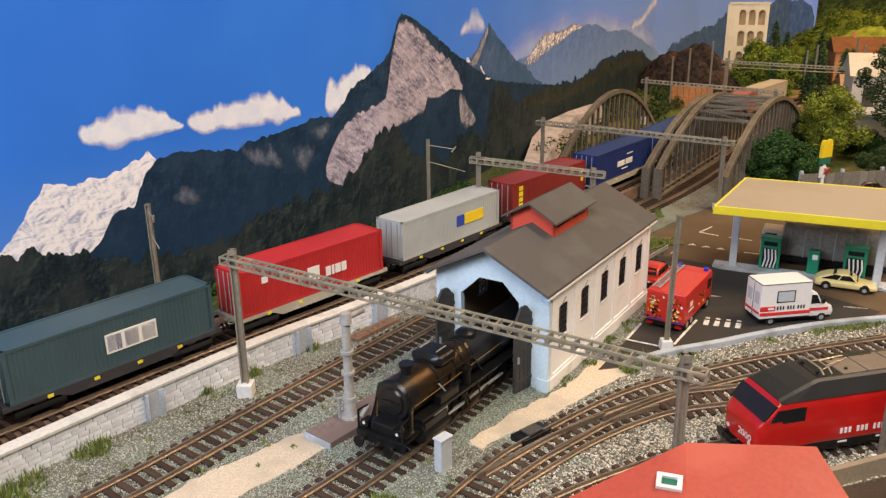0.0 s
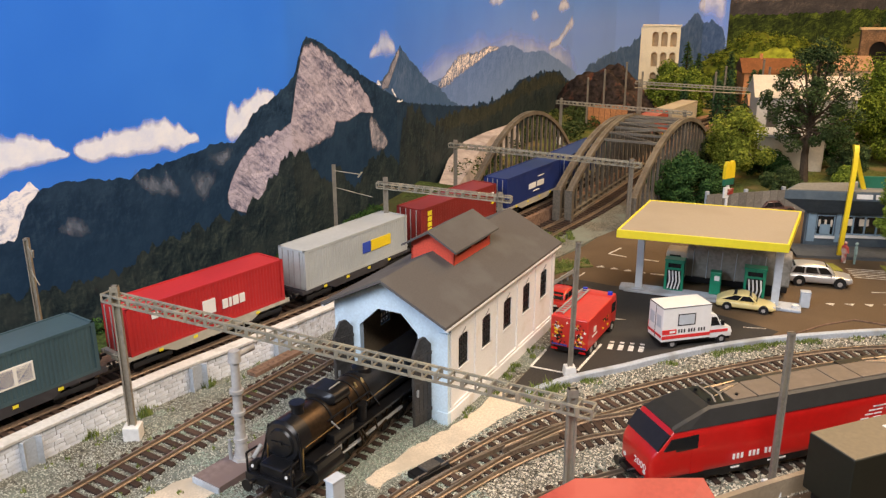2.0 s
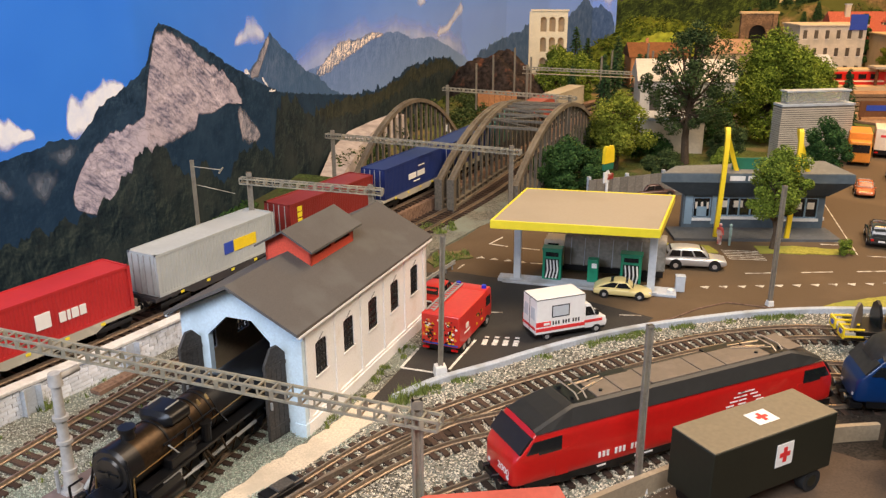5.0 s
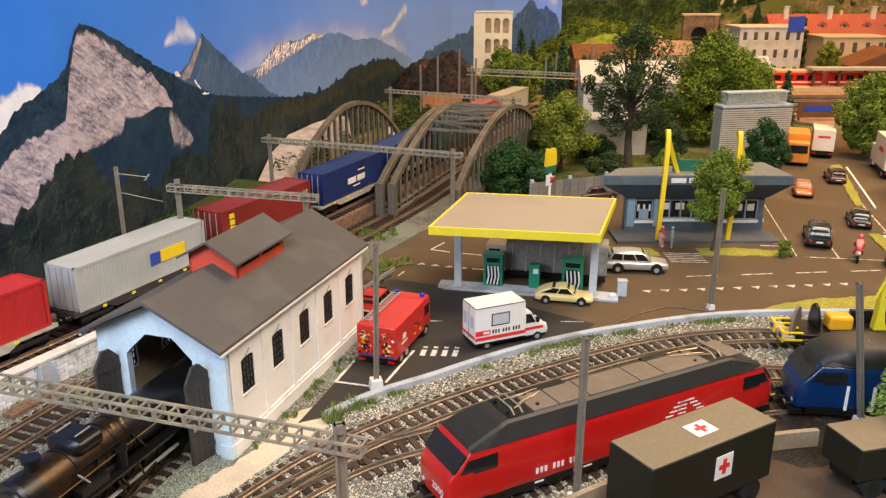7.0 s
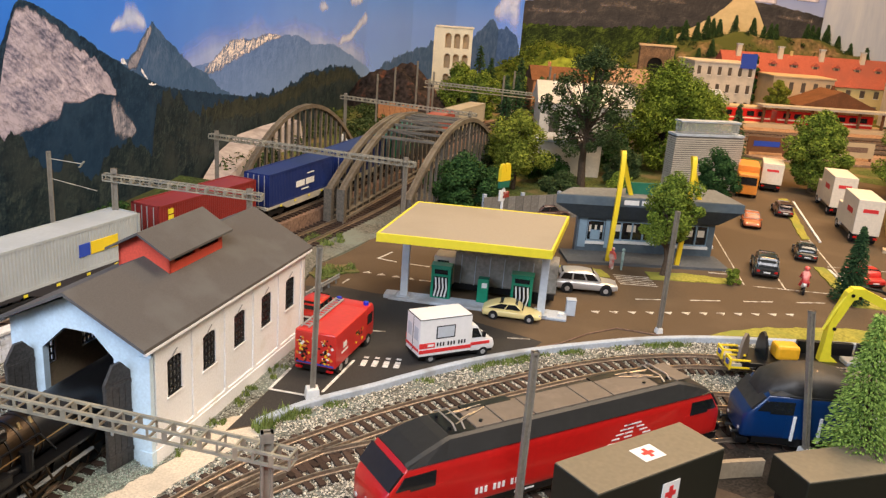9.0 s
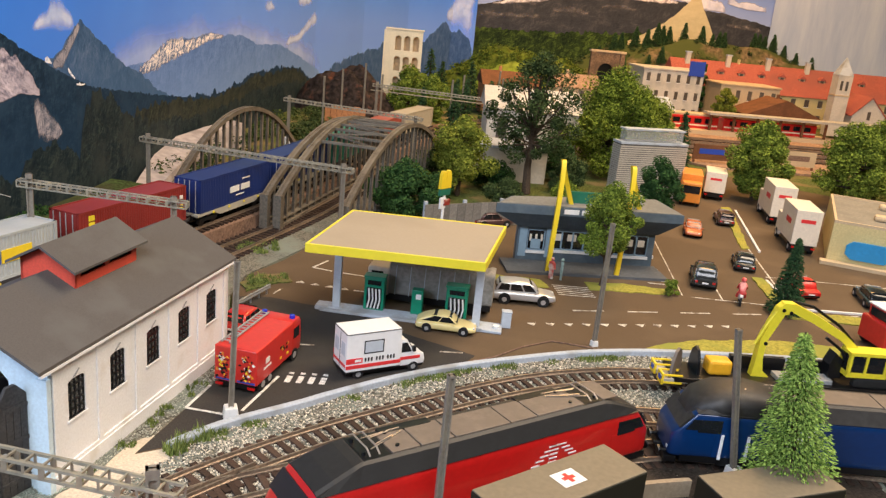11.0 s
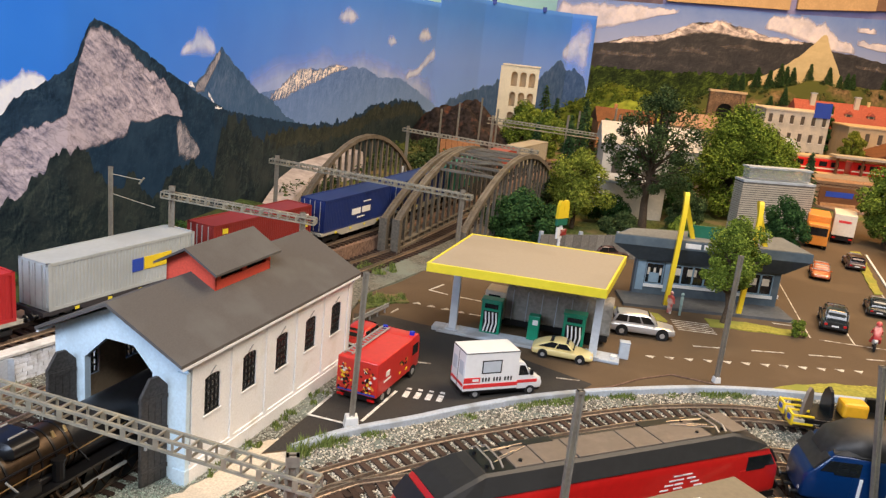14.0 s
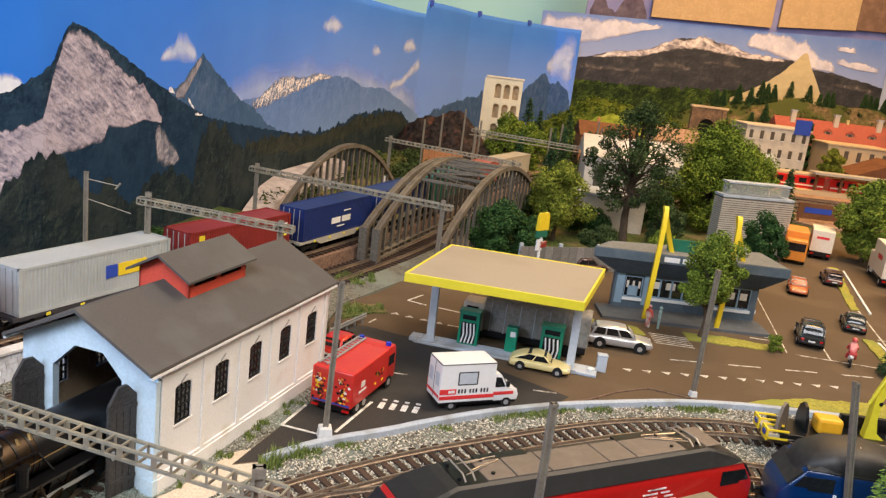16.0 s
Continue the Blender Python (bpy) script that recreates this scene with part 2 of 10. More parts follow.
PALE_HOUSE = mat("pale_house_plaster", (0.56, 0.51, 0.43), 0.8, vary=0.06, scale=300, second=(0.44, 0.41, 0.35), mix=0.4, coarse=30)
BUFF = mat("buff_plaster", (0.55, 0.42, 0.26), 0.85, vary=0.08, scale=500)
BUFF_ORANGE = mat("orange_timber", (0.55, 0.24, 0.10), 0.8, vary=0.15, scale=300)
YELLOW_WALL = mat("pale_yellow_plaster", (0.60, 0.50, 0.24), 0.85, vary=0.08, scale=500)
SLAT_GAP = mat("dark_slat_gap", (0.10, 0.095, 0.085), 0.8, vary=0.1)
GREY_SLAT = mat("grey_slats", (0.44, 0.40, 0.33), 0.7, vary=0.08)
BROWN_WOOD = mat("brown_timber", (0.17, 0.075, 0.035), 0.8, vary=0.2, scale=500)
BROWN_STONE = mat("brown_masonry", (0.20, 0.125, 0.075), 0.9, vary=0.3, scale=250, bump=0.04, second=(0.13, 0.085, 0.055), mix=0.5, coarse=40)
TAN_ROOF = mat("tan_roof_tiles", (0.36, 0.235, 0.16), 0.85, vary=0.2, scale=400, bump=0.03)
FENCE_GREY = mat("grey_fence_boards", (0.20, 0.185, 0.16), 0.85, vary=0.15, scale=500, spread=0.2)


# ---- building tools (centimetres) ----
def thing(name, x=0, y=0, z=0, rz=0, label="", category="", group="", kind=""):
    """A top-level thing: an Empty at its base, which its parts hang under."""
    ob = new(name)
    ob.empty_display_size = 0.01
    ob.matrix_world = pose(x * CM, y * CM, z * CM, 0, 0, rz)
    return tagged(ob, label, category, group, kind)


def mesh_of(name, bm, material, smooth=False):
    bmesh.ops.recalc_face_normals(bm, faces=bm.faces)
    bmesh.ops.scale(bm, vec=(CM, CM, CM), verts=bm.verts)
    me = bpy.data.meshes.new(name)
    bm.to_mesh(me)
    bm.free()
    me.materials.append(material)
    if smooth:
        me.shade_smooth()
        me.set_sharp_from_angle(angle=radians(38))
    return me


def part(name, bm, material, parent=None, label="", smooth=False, kind="", category=""):
    ob = new(name, mesh_of(name, bm, material, smooth))
    if parent is not None:
        ob.parent = parent
    return tagged(ob, label, category, "", kind)


def piece(name, me, parent, m):
    """One more object on a shared mesh, as a part of parent, at the pose m in its parent's space."""
    ob = new(name, me)
    ob.parent = parent
    ob.matrix_local = m
    return ob


def at(x, y, z=0, rx=0, ry=0, rz=0):
    return pose(x * CM, y * CM, z * CM, rx, ry, rz)


def box(bm, x0, x1, y0, y1, z0, z1, bevel=0.0, turn=None):
    vs = [bm.verts.new(p) for p in ((x0, y0, z0), (x1, y0, z0), (x1, y1, z0), (x0, y1, z0), (x0, y0, z1), (x1, y0, z1), (x1, y1, z1), (x0, y1, z1))]
    fs = [bm.faces.new([vs[i] for i in q]) for q in ((0, 3, 2, 1), (4, 5, 6, 7), (0, 1, 5, 4), (1, 2, 6, 5), (2, 3, 7, 6), (3, 0, 4, 7))]
    if bevel:
        es = list({e for f in fs for e in f.edges})
        out = bmesh.ops.bevel(bm, geom=es, offset=bevel, segments=2, profile=0.5, affect="EDGES")
        vs = list({v for f in out["faces"] for v in f.verts} | {v for v in vs if v.is_valid})
    if turn is not None:
        bmesh.ops.transform(bm, matrix=turn, verts=vs)
    return vs


def B(*boxes, bevel=0.0):
    """A new bmesh of boxes (x0, x1, y0, y1, z0, z1)."""
    bm = bmesh.new()
    for b in boxes:
        box(bm, *b, bevel=bevel)
    return bm


def rod(bm, p, q, r0, r1=None, n=10):
    """A round or n-sided bar from p to q."""
    p, q = Vector(p), Vector(q)
    r1 = r0 if r1 is None else r1
    way = (q - p).normalized()
    side = way.orthogonal().normalized() if n != 4 else way.cross(Vector((0, 0, 1)) if abs(way.z) < 0.95 else Vector((1, 0, 0))).normalized()
    up = way.cross(side)
    rings = []
    for c, r in ((p, r0), (q, r1)):
        rings.append([bm.verts.new(c + r * (math.cos(a) * side + math.sin(a) * up)) for a in ((2 * math.pi * (k + 0.5) / n) for k in range(n))])
    for k in range(n):
        bm.faces.new((rings[0][k], rings[0][(k + 1) % n], rings[1][(k + 1) % n], rings[1][k]))
    bm.faces.new(rings[0][::-1])
    bm.faces.new(rings[1])
    return rings[0] + rings[1]


def prism(bm, outline, z0, z1, frame_=None):
    """A plate of the given outline (x, y) from z0 to z1; frame_ turns it."""
    lo = [bm.verts.new((x, y, z0)) for x, y in outline]
    hi = [bm.verts.new((x, y, z1)) for x, y in outline]
    n = len(lo)
    for k in range(n):
        bm.faces.new((lo[k], lo[(k + 1) % n], hi[(k + 1) % n], hi[k]))
    bm.faces.new(lo[::-1])
    bm.faces.new(hi)
    if frame_ is not None:
        bmesh.ops.transform(bm, matrix=frame_, verts=lo + hi)
    return lo + hi


UPRIGHT = Matrix(((1, 0, 0, 0), (0, 0, -1, 0), (0, 1, 0, 0), (0, 0, 0, 1)))  # outline x, y becomes x, z; depth goes to -y
CROSSWISE = Matrix(((0, 0, 1, 0), (1, 0, 0, 0), (0, 1, 0, 0), (0, 0, 0, 1)))  # outline x, y becomes y, z; depth goes along x


def loft(bm, rings, power=3.5, n=20):
    """A closed hull through rounded-square sections (x, y middle, half width, bottom, top)."""
    made = []
    for x, ym, hw, zb, zt in rings:
        ring = []
        for k in range(n):
            a = 2 * math.pi * (k + 0.5) / n
            c, s = math.cos(a), math.sin(a)
            ring.append(bm.verts.new((x, ym + hw * math.copysign(abs(c) ** (2 / power), c), (zb + zt) / 2 + (zt - zb) / 2 * math.copysign(abs(s) ** (2 / power), s))))
        made.append(ring)
    for a, b in zip(made, made[1:]):
        for k in range(n):
            bm.faces.new((a[k], a[(k + 1) % n], b[(k + 1) % n], b[k]))
    bm.faces.new(made[0][::-1])
    bm.faces.new(made[-1])


def spline(points, step):
    """A smooth line (Catmull-Rom) through plan points, resampled evenly: places and headings."""
    p = [Vector((*q, 0)) if len(q) == 2 else Vector(q) for q in points]
    p = [2 * p[0] - p[1]] + p + [2 * p[-1] - p[-2]]
    fine = []
    for a, b, c, d in zip(p, p[1:], p[2:], p[3:]):
        for k in range(24):
            t = k / 24
            fine.append(0.5 * (2 * b + (c - a) * t + (2 * a - 5 * b + 4 * c - d) * t * t + (3 * b - a - 3 * c + d) * t ** 3))
    fine.append(p[-2])
    out, left = [], 0.0
    for a, b in zip(fine, fine[1:]):
        long = (b - a).length
        while left <= long and long > 1e-9:
            out.append((a + (b - a) * (left / long), math.atan2(b.y - a.y, b.x - a.x)))
            left += step
        left -= long
    return out


def sweep(bm, line, section, close=True):
    """Sweeps a section (across to the left, up) along a line of (place, heading)."""
    rings = []
    for p, h in line:
        left = Vector((-math.sin(h), math.cos(h), 0))
        rings.append([bm.verts.new(p + left * u + Vector((0, 0, v))) for u, v in section])
    n = len(section)
    for a, b in zip(rings, rings[1:]):
        for k in range(n if close else n - 1):
            bm.faces.new((a[k], a[(k + 1) % n], b[(k + 1) % n], b[k]))
    if close:
        bm.faces.new(rings[0][::-1])
        bm.faces.new(rings[-1])


def rough_outline(points, wob, step=0.8, seed=1):
    """A closed, uneven outline round plan points."""
    rnd = random.Random(seed)
    out = []
    for (ax, ay), (bx, by) in zip(points, points[1:] + points[:1]):
        n = max(1, int(math.hypot(bx - ax, by - ay) / step))
        for k in range(n):
            out.append((ax + (bx - ax) * k / n + rnd.uniform(-wob, wob), ay + (by - ay) * k / n + rnd.uniform(-wob, wob)))
    return out


def sheet(name, outline, z0, z1, material, label="", kind="structure", category="", parent=None):
    bm = bmesh.new()
    prism(bm, outline, z0, z1)
    return part(name, bm, material, parent, label, kind=kind, category=category)


def inside(x, y, poly):
    hit = False
    for (ax, ay), (bx, by) in zip(poly, poly[1:] + poly[:1]):
        if (ay > y) != (by > y) and x < (bx - ax) * (y - ay) / (by - ay) + ax:
            hit = not hit
    return hit


def writing(text, size, material, parent, m, name="lettering"):
    """Letters of the built-in font as a thin mesh part."""
    cu = bpy.data.curves.new(name, "FONT")
    cu.body, cu.size, cu.extrude, cu.align_x, cu.align_y = text, size * CM, 0.004 * CM, "CENTER", "CENTER"
    tmp = bpy.data.objects.new(name, cu)
    me = bpy.data.meshes.new_from_object(tmp)
    bpy.data.objects.remove(tmp)
    me.materials.clear()
    me.materials.append(material)
    ob = new(name, me)
    ob.parent, ob.matrix_local = parent, m
    return ob


def scatter(name, count, region, material, size, z, seed, label, category, flat=0.7):
    """Many small angular stones over a region (a function that gives a place or None), joined."""
    rnd = random.Random(seed)
    verts, faces = [], []
    base = [(1, 0, 0), (-0.6, 0.9, 0), (-0.5, -0.85, 0), (0.1, 0.05, 0.9), (0.05, 0.1, -0.5)]
    made = 0
    while made < count:
        p = region(rnd)
        if p is None:
            continue
        x, y = p[:2]
        zz = z if len(p) == 2 else p[2]
        s = size * rnd.uniform(0.55, 1.25)
        turn = Euler((rnd.uniform(-0.6, 0.6), rnd.uniform(-0.6, 0.6), rnd.uniform(0, 6.3))).to_matrix()
        k = len(verts)
        for b in base:
            v = turn @ Vector((b[0] * s, b[1] * s * rnd.uniform(0.6, 1.0), b[2] * s * flat))
            verts.append(((x + v.x) * CM, (y + v.y) * CM, (zz + v.z) * CM))
        faces += [(k, k + 1, k + 3), (k + 1, k + 2, k + 3), (k + 2, k, k + 3), (k + 1, k, k + 4), (k + 2, k + 1, k + 4), (k, k + 2, k + 4)]
        made += 1
    me = bpy.data.meshes.new(name)
    me.from_pydata(verts, [], faces)
    me.materials.append(material)
    return tagged(new(name, me), label, category, "", "stuff")


def blades(name, places, material, high, seed, label, category="grass", width=0.05):
    """Tufts of grass: thin upright blades at (x, y, z, radius, count), joined."""
    rnd = random.Random(seed)
    verts, faces = [], []
    for x, y, z, r, count in places:
        for _ in range(count):
            a, d = rnd.uniform(0, 6.3), r * math.sqrt(rnd.random())
            px, py = x + d * math.cos(a), y + d * math.sin(a)
            h = high * rnd.uniform(0.5, 1.2) * (1 - 0.5 * d / r)
            b, w = rnd.uniform(0, 6.3), width * rnd.uniform(0.7, 1.4)
            lx, ly = rnd.gauss(0, 0.25) * h, rnd.gauss(0, 0.25) * h
            k = len(verts)
            verts += [((px - w * math.cos(b)) * CM, (py - w * math.sin(b)) * CM, (z - 0.05) * CM), ((px + w * math.cos(b)) * CM, (py + w * math.sin(b)) * CM, (z - 0.05) * CM), ((px + lx) * CM, (py + ly) * CM, (z + h) * CM)]
            faces.append((k, k + 1, k + 2))
    me = bpy.data.meshes.new(name)
    me.from_pydata(verts, [], faces)
    me.materials.append(material)
    return tagged(new(name, me), label, category, "", "stuff")


# ---- room and table ----
def room():
    shell = (("wall_left", (-122, -118, -190, 330, -95, 150), ROOM_WALL), ("wall_right", (300, 304, -190, 330, -95, 150), ROOM_WALL),
             ("wall_front", (-118, 300, -190, -186, -95, 150), ROOM_WALL), ("wall_back", (-118, 300, 262, 266, -95, 150), CYAN_WALL))
    for name, b, m in shell:
        tagged(part(name, B(b), m, kind="structure"), "plain painted wall of the hobby room", "wall")
    tagged(part("ceiling", B((-122, 304, -190, 330, 150, 154)), ROOM_WALL, kind="structure"), "plain painted ceiling", "ceiling")
    tagged(part("floor", B((-122, 304, -190, 330, -100, -95)), CHIP, kind="structure"), "plain brown floor of the hobby room", "floor")
    tagged(part("baseboard", B((-90, 260, 12, 245, -8, -0.6)), CHIP, kind="structure"), "wooden base board under the model railway", "board")


room()

# scenic ground of the layout
bm = bmesh.new()
nx, ny = 70, 48
grid = {}
for i in range(nx + 1):
    for j in range(ny + 1):
        x, y = -90 + 350 * i / nx, 12 + 233 * j / ny
        far = min(1, max(0, (y - 105) / 60))
        z = -0.32 + far * 0.5 * noise.noise((x / 22, y / 22, 0.3))
        grid[i, j] = bm.verts.new((x, y, z))
for i in range(nx):
    for j in range(ny):
        bm.faces.new((grid[i, j], grid[i + 1, j], grid[i + 1, j + 1], grid[i, j + 1]))
part("ground", bm, GRASS_BED, None, "green and tan scatter-covered ground of the layout", smooth=True, kind="structure", category="ground")

# ballast field under the near tracks
FIELD = [(-36, 14), (66, 14), (66, 44.2), (53, 49.2), (45.8, 51.1), (41.8, 51.9), (37.5, 52.2), (33, 51.95), (28.5, 51.45), (24, 50.45), (19.7, 49.0), (17.6, 48.15), (14, 46.9), (10.8, 45.2), (9.0, 45.0), (14.3, 53.8), (15.7, 66.5), (17.4, 70.9), (23.3, 77.7), (36, 88), (28, 90), (14, 76), (5.6, 66.1), (-0.4, 59.0), (-6.9, 51.7), (-12.6, 45.7), (-20.5, 35.8), (-27.4, 26.7)]
sheet("ballast_bed", FIELD, -0.3, -0.06, BALLAST_BED, "pale grey-green ballast bed", category="ground")
SAND_SPOTS = ([(-12.5, 30), (-8.2, 34.5), (-5.9, 37.2), (-6.6, 38.6), (-8.8, 37.6), (-13, 33.5), (-16.5, 28)],
              [(0.9, 37.2), (3.4, 40.0), (5.4, 41.8), (7.3, 43.8), (9.0, 46.4), (11.4, 46.6), (10.4, 44.3), (7.4, 41.4), (5.3, 39.4), (2.3, 37.3), (1.6, 36.4)])
for k, spot in enumerate(SAND_SPOTS):
    sheet("sand_path", rough_outline(spot, 0.16, 0.5, k + 3), -0.1, -0.02, SAND, "pale sandy footpath", category="path")

# asphalt of the filling station, the road and the car park
ROAD = [(9.0, 45.0), (10.6, 45.3), (12.1, 46.25), (14, 47.2), (17.6, 48.45), (19.7, 49.3), (24, 50.75), (28.5, 51.75), (33, 52.25), (37.5, 52.5), (41.8, 52.2), (45.8, 51.4), (53, 49.5), (66, 44.5), (110, 40), (112, 92), (98, 112), (90, 112), (84, 104), (63, 93), (41, 90), (33, 84), (27, 81), (23.5, 77.6), (20.9, 74.2), (17.6, 70.8), (15.9, 66.5), (14.6, 56.5), (14.3, 53.6)]
road = sheet("road", ROAD, -0.28, 0.0, ASPHALT, "brownish dark asphalt of road and car park", category="road")
FORECOURT = [(9.1, 45.1), (10.6, 45.4), (12.1, 46.35), (14, 47.3), (17.6, 48.55), (19.7, 49.4), (24, 50.85), (28.5, 51.85), (30.4, 53.4), (26.4, 58.0), (26.6, 61.4), (23.3, 62.8), (20.9, 63.9), (18.6, 65.6), (16.0, 66.0), (14.7, 56.5), (14.4, 53.7)]
sheet("forecourt", FORECOURT, -0.1, 0.01, DARK_ASPHALT, "dark grey asphalt in front of the shed and pumps", category="road")

KERB = [(10.6, 45.2), (12.1, 46.15), (14, 47.1), (17.6, 48.35), (19.7, 49.2), (24, 50.65), (28.5, 51.65), (33, 52.15), (37.5, 52.4), (41.8, 52.1), (45.8, 51.3), (53, 49.4), (60, 46.9), (72, 41.6)]
bm = bmesh.new()
sweep(bm, spline(KERB, 0.6), [(-0.22, -0.3), (-0.22, 0.3), (-0.16, 0.36), (0.16, 0.36), (0.22, 0.3), (0.22, -0.3)])
kerb = part("kerb_wall", bm, CONCRETE, None, "low pale grey concrete wall along the road", smooth=True, kind="structure", category="kerb")


def markings():

    def stripe(ax, ay, bx, by, w, paint_of=WHITE_LINE):
        bm = bmesh.new()
        long = math.hypot(bx - ax, by - ay)
        box(bm, 0, long, -w / 2, w / 2, 0.004, 0.024, turn=Matrix.Translation((ax, ay, 0)) @ Matrix.Rotation(math.atan2(by - ay, bx - ax), 4, "Z"))
        part("road_marking", bm, paint_of, road)

    # parking bay beside the shed
    stripe(11.61, 49.26, 13.1, 51.75, 0.17, FRESH_LINE)
    stripe(11.61, 49.26, 14.3, 47.75, 0.17, FRESH_LINE)
    stripe(14.5, 48.4, 17.1, 52.3, 0.17, FRESH_LINE)
    # dashed line through the forecourt
    for k in range(4):
        stripe(18.6 + 3.2 * k, 56.9 - 0.85 * k, 20.1 + 3.2 * k, 56.5 - 0.85 * k, 0.16)
    # give-way teeth and edge lines by the main road
    for k in range(12):
        x, y = 36.6 + 1.45 * k, 58.4 - 0.22 * k
        bm = bmesh.new()
        prism(bm, [(x, y), (x + 0.75, y - 0.1), (x + 0.3, y - 0.55)], 0.004, 0.024)
        part("road_marking", bm, WHITE_LINE, road)
    for k in range(6):
        stripe(41.6 + 4.6 * k, 60.4 - 0.75 * k, 44.2 + 4.6 * k, 60.0 - 0.75 * k, 0.15)
    for k in range(4):
        x, y = 21.0 + 1.05 * k, 68.6 - 0.62 * k
        bm = bmesh.new()
        prism(bm, [(x, y), (x + 0.7, y - 0.2), (x + 0.55, y + 0.35)], 0.004, 0.024)
        part("road_marking", bm, WHITE_LINE, road)
    stripe(23.1, 72.2, 24.8, 73.9, 0.16)
    stripe(23.1, 72.2, 24.5, 71.1, 0.16)
    stripe(25.3, 70.6, 27.0, 69.6, 0.16)
    stripe(25.2, 66.4, 27.4, 65.5, 0.16)
    stripe(18.9, 66.3, 19.6, 67.2, 0.14)
    # car park bays
    stripe(53.6, 62.6, 66, 88, 0.1)
    stripe(56.8, 61.2, 60.4, 68.4, 0.13)
    stripe(62, 58.3, 77, 86, 0.15)
    stripe(54.2, 62.2, 61.0, 59.4, 0.13)
    stripe(66, 66.5, 78, 62.0, 0.13)
    stripe(70, 57.2, 72.4, 62, 0.13)
    # zebra crossings by the restaurant
    for k in range(6):
        stripe(42.2 + 0.1 * k, 64.0 + 0.45 * k, 45.2 + 0.1 * k, 63.0 + 0.45 * k, 0.11)
    for k in range(6):
        stripe(52.3 + 0.35 * k, 66.0 + 0.8 * k, 53.9 + 0.35 * k, 65.4 + 0.8 * k, 0.18)
    # worn painted characters, unreadable
    for k in range(4):
        x, y = 17.45 + 0.66 * k, 51.45 - 0.2 * k
        stripe(x, y, x + 0.36, y + 0.8, 0.34, FRESH_LINE)
        stripe(x + 0.46, y + 1.05, x + 0.56, y + 1.27, 0.3, FRESH_LINE)
    # oil-dark seam
markings()

# ---- embankment wall of coursed stone along the container line ----
WALL = [(-33.5, 17.8), (-27.0, 26.2), (-20.1, 35.3), (-12.2, 45.2), (-6.5, 51.2), (0.0, 58.5), (6.0, 65.6), (10, 70.6)]
WALL_TOP = 1.45
STONE_TOP = 1.62
STONE = mat("white_washed_stone", (0.74, 0.77, 0.82), 0.85, vary=0.10, scale=500, bump=0.02, second=(0.52, 0.52, 0.52), mix=0.35, coarse=120, spread=0.13)
MORTAR = mat("grey_mortar", (0.34, 0.34, 0.34), 0.95, vary=0.15, scale=600, bump=0.02)
COPING = mat("whitewashed_coping", (0.66, 0.65, 0.62), 0.8, vary=0.06, scale=500, bump=0.01, second=(0.5, 0.49, 0.46), mix=0.3, coarse=70)


def stone_wall():
    line = spline(WALL, 0.5)
    bm = bmesh.new()
    sweep(bm, line, [(0, -0.3), (0, STONE_TOP), (0.7, STONE_TOP), (0.7, -0.3)])
    wall = part("retaining_wall", bm, MORTAR, None, "low whitewashed stone retaining wall beside the track", kind="structure", category="wall")
    bm = bmesh.new()
    sweep(bm, line, [(-0.16, STONE_TOP), (-0.18, STONE_TOP + 0.16), (-0.14, STONE_TOP + 0.2), (0.62, STONE_TOP + 0.2), (0.62, STONE_TOP)])
    part("coping", bm, COPING, wall, smooth=True)
    meshes = []
    rnd = random.Random(5)
    for w in (0.52, 0.6, 0.68):
        bm = bmesh.new()
        box(bm, -w / 2, w / 2, -0.04, 0.06, -0.128, 0.128)
        for v in bm.verts:
            v.co += Vector([rnd.uniform(-0.014, 0.014) for _ in range(3)])
        me = mesh_of("stone", bm, STONE)
        meshes.append((w, me))
    fine = spline(WALL, 0.05)
    count = 0
    rest = bmesh.new()
    for row in range(7):
        s = rnd.uniform(0.2, 1.0)
        z = -0.1 + 0.275 * row
        while True:
            w, me = meshes[rnd.randrange(3)]
            k = int((s + w / 2) / 0.05)
            if k >= len(fine) - 10:
                break
            p, h = fine[k]
            if z < STONE_TOP - 0.1 and 29 < p.y < 54 and count < 300:
                piece("stone", me, wall, at(p.x, p.y, z + 0.125, 0, 0, math.degrees(h)))
                count += 1
            elif z < STONE_TOP - 0.1 and 20 < p.y < 62:
                box(rest, -w / 2, w / 2, -0.04, 0.06, -0.128, 0.128, turn=Matrix.Translation((p.x, p.y, z + 0.125)) @ Matrix.Rotation(h, 4, "Z"))
            s += w + 0.045
    part("stonework", rest, STONE, wall, kind="stuff")
    # buttresses
    for d in (9.2, 14.5, 28, 38.6, 45.2):
        p, h = fine[int(d / 0.05)]
        bm = bmesh.new()
        prism(bm, [(-0.55, -0.05), (-0.5, -0.42), (-0.28, -0.18), (0.28, -0.18), (0.5, -0.42), (0.55, -0.05)], -0.3, STONE_TOP - 0.05)
        ob = part("buttress", bm, CONCRETE, wall)
        ob.matrix_local = at(p.x, p.y, 0, 0, 0, math.degrees(h))


stone_wall()

# raised bed of the container line
BED = [(-39, 18), (-31, 27), (-24, 35.5), (-16.4, 45.2), (-9.6, 52.6), (-3.4, 59.6), (3.4, 67.8), (12, 78), (21, 89), (31, 103), (42, 119), (52, 132), (66, 146), (84, 158)]
bm = bmesh.new()
sweep(bm, spline(BED, 1.0), [(-2.35, -0.3), (-2.3, WALL_TOP - 0.12), (3.4, WALL_TOP - 0.12), (9, -0.3)])
part("embankment", bm, EARTH, None, "brown earth bed under the container line", kind="structure", category="ground")
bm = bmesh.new()
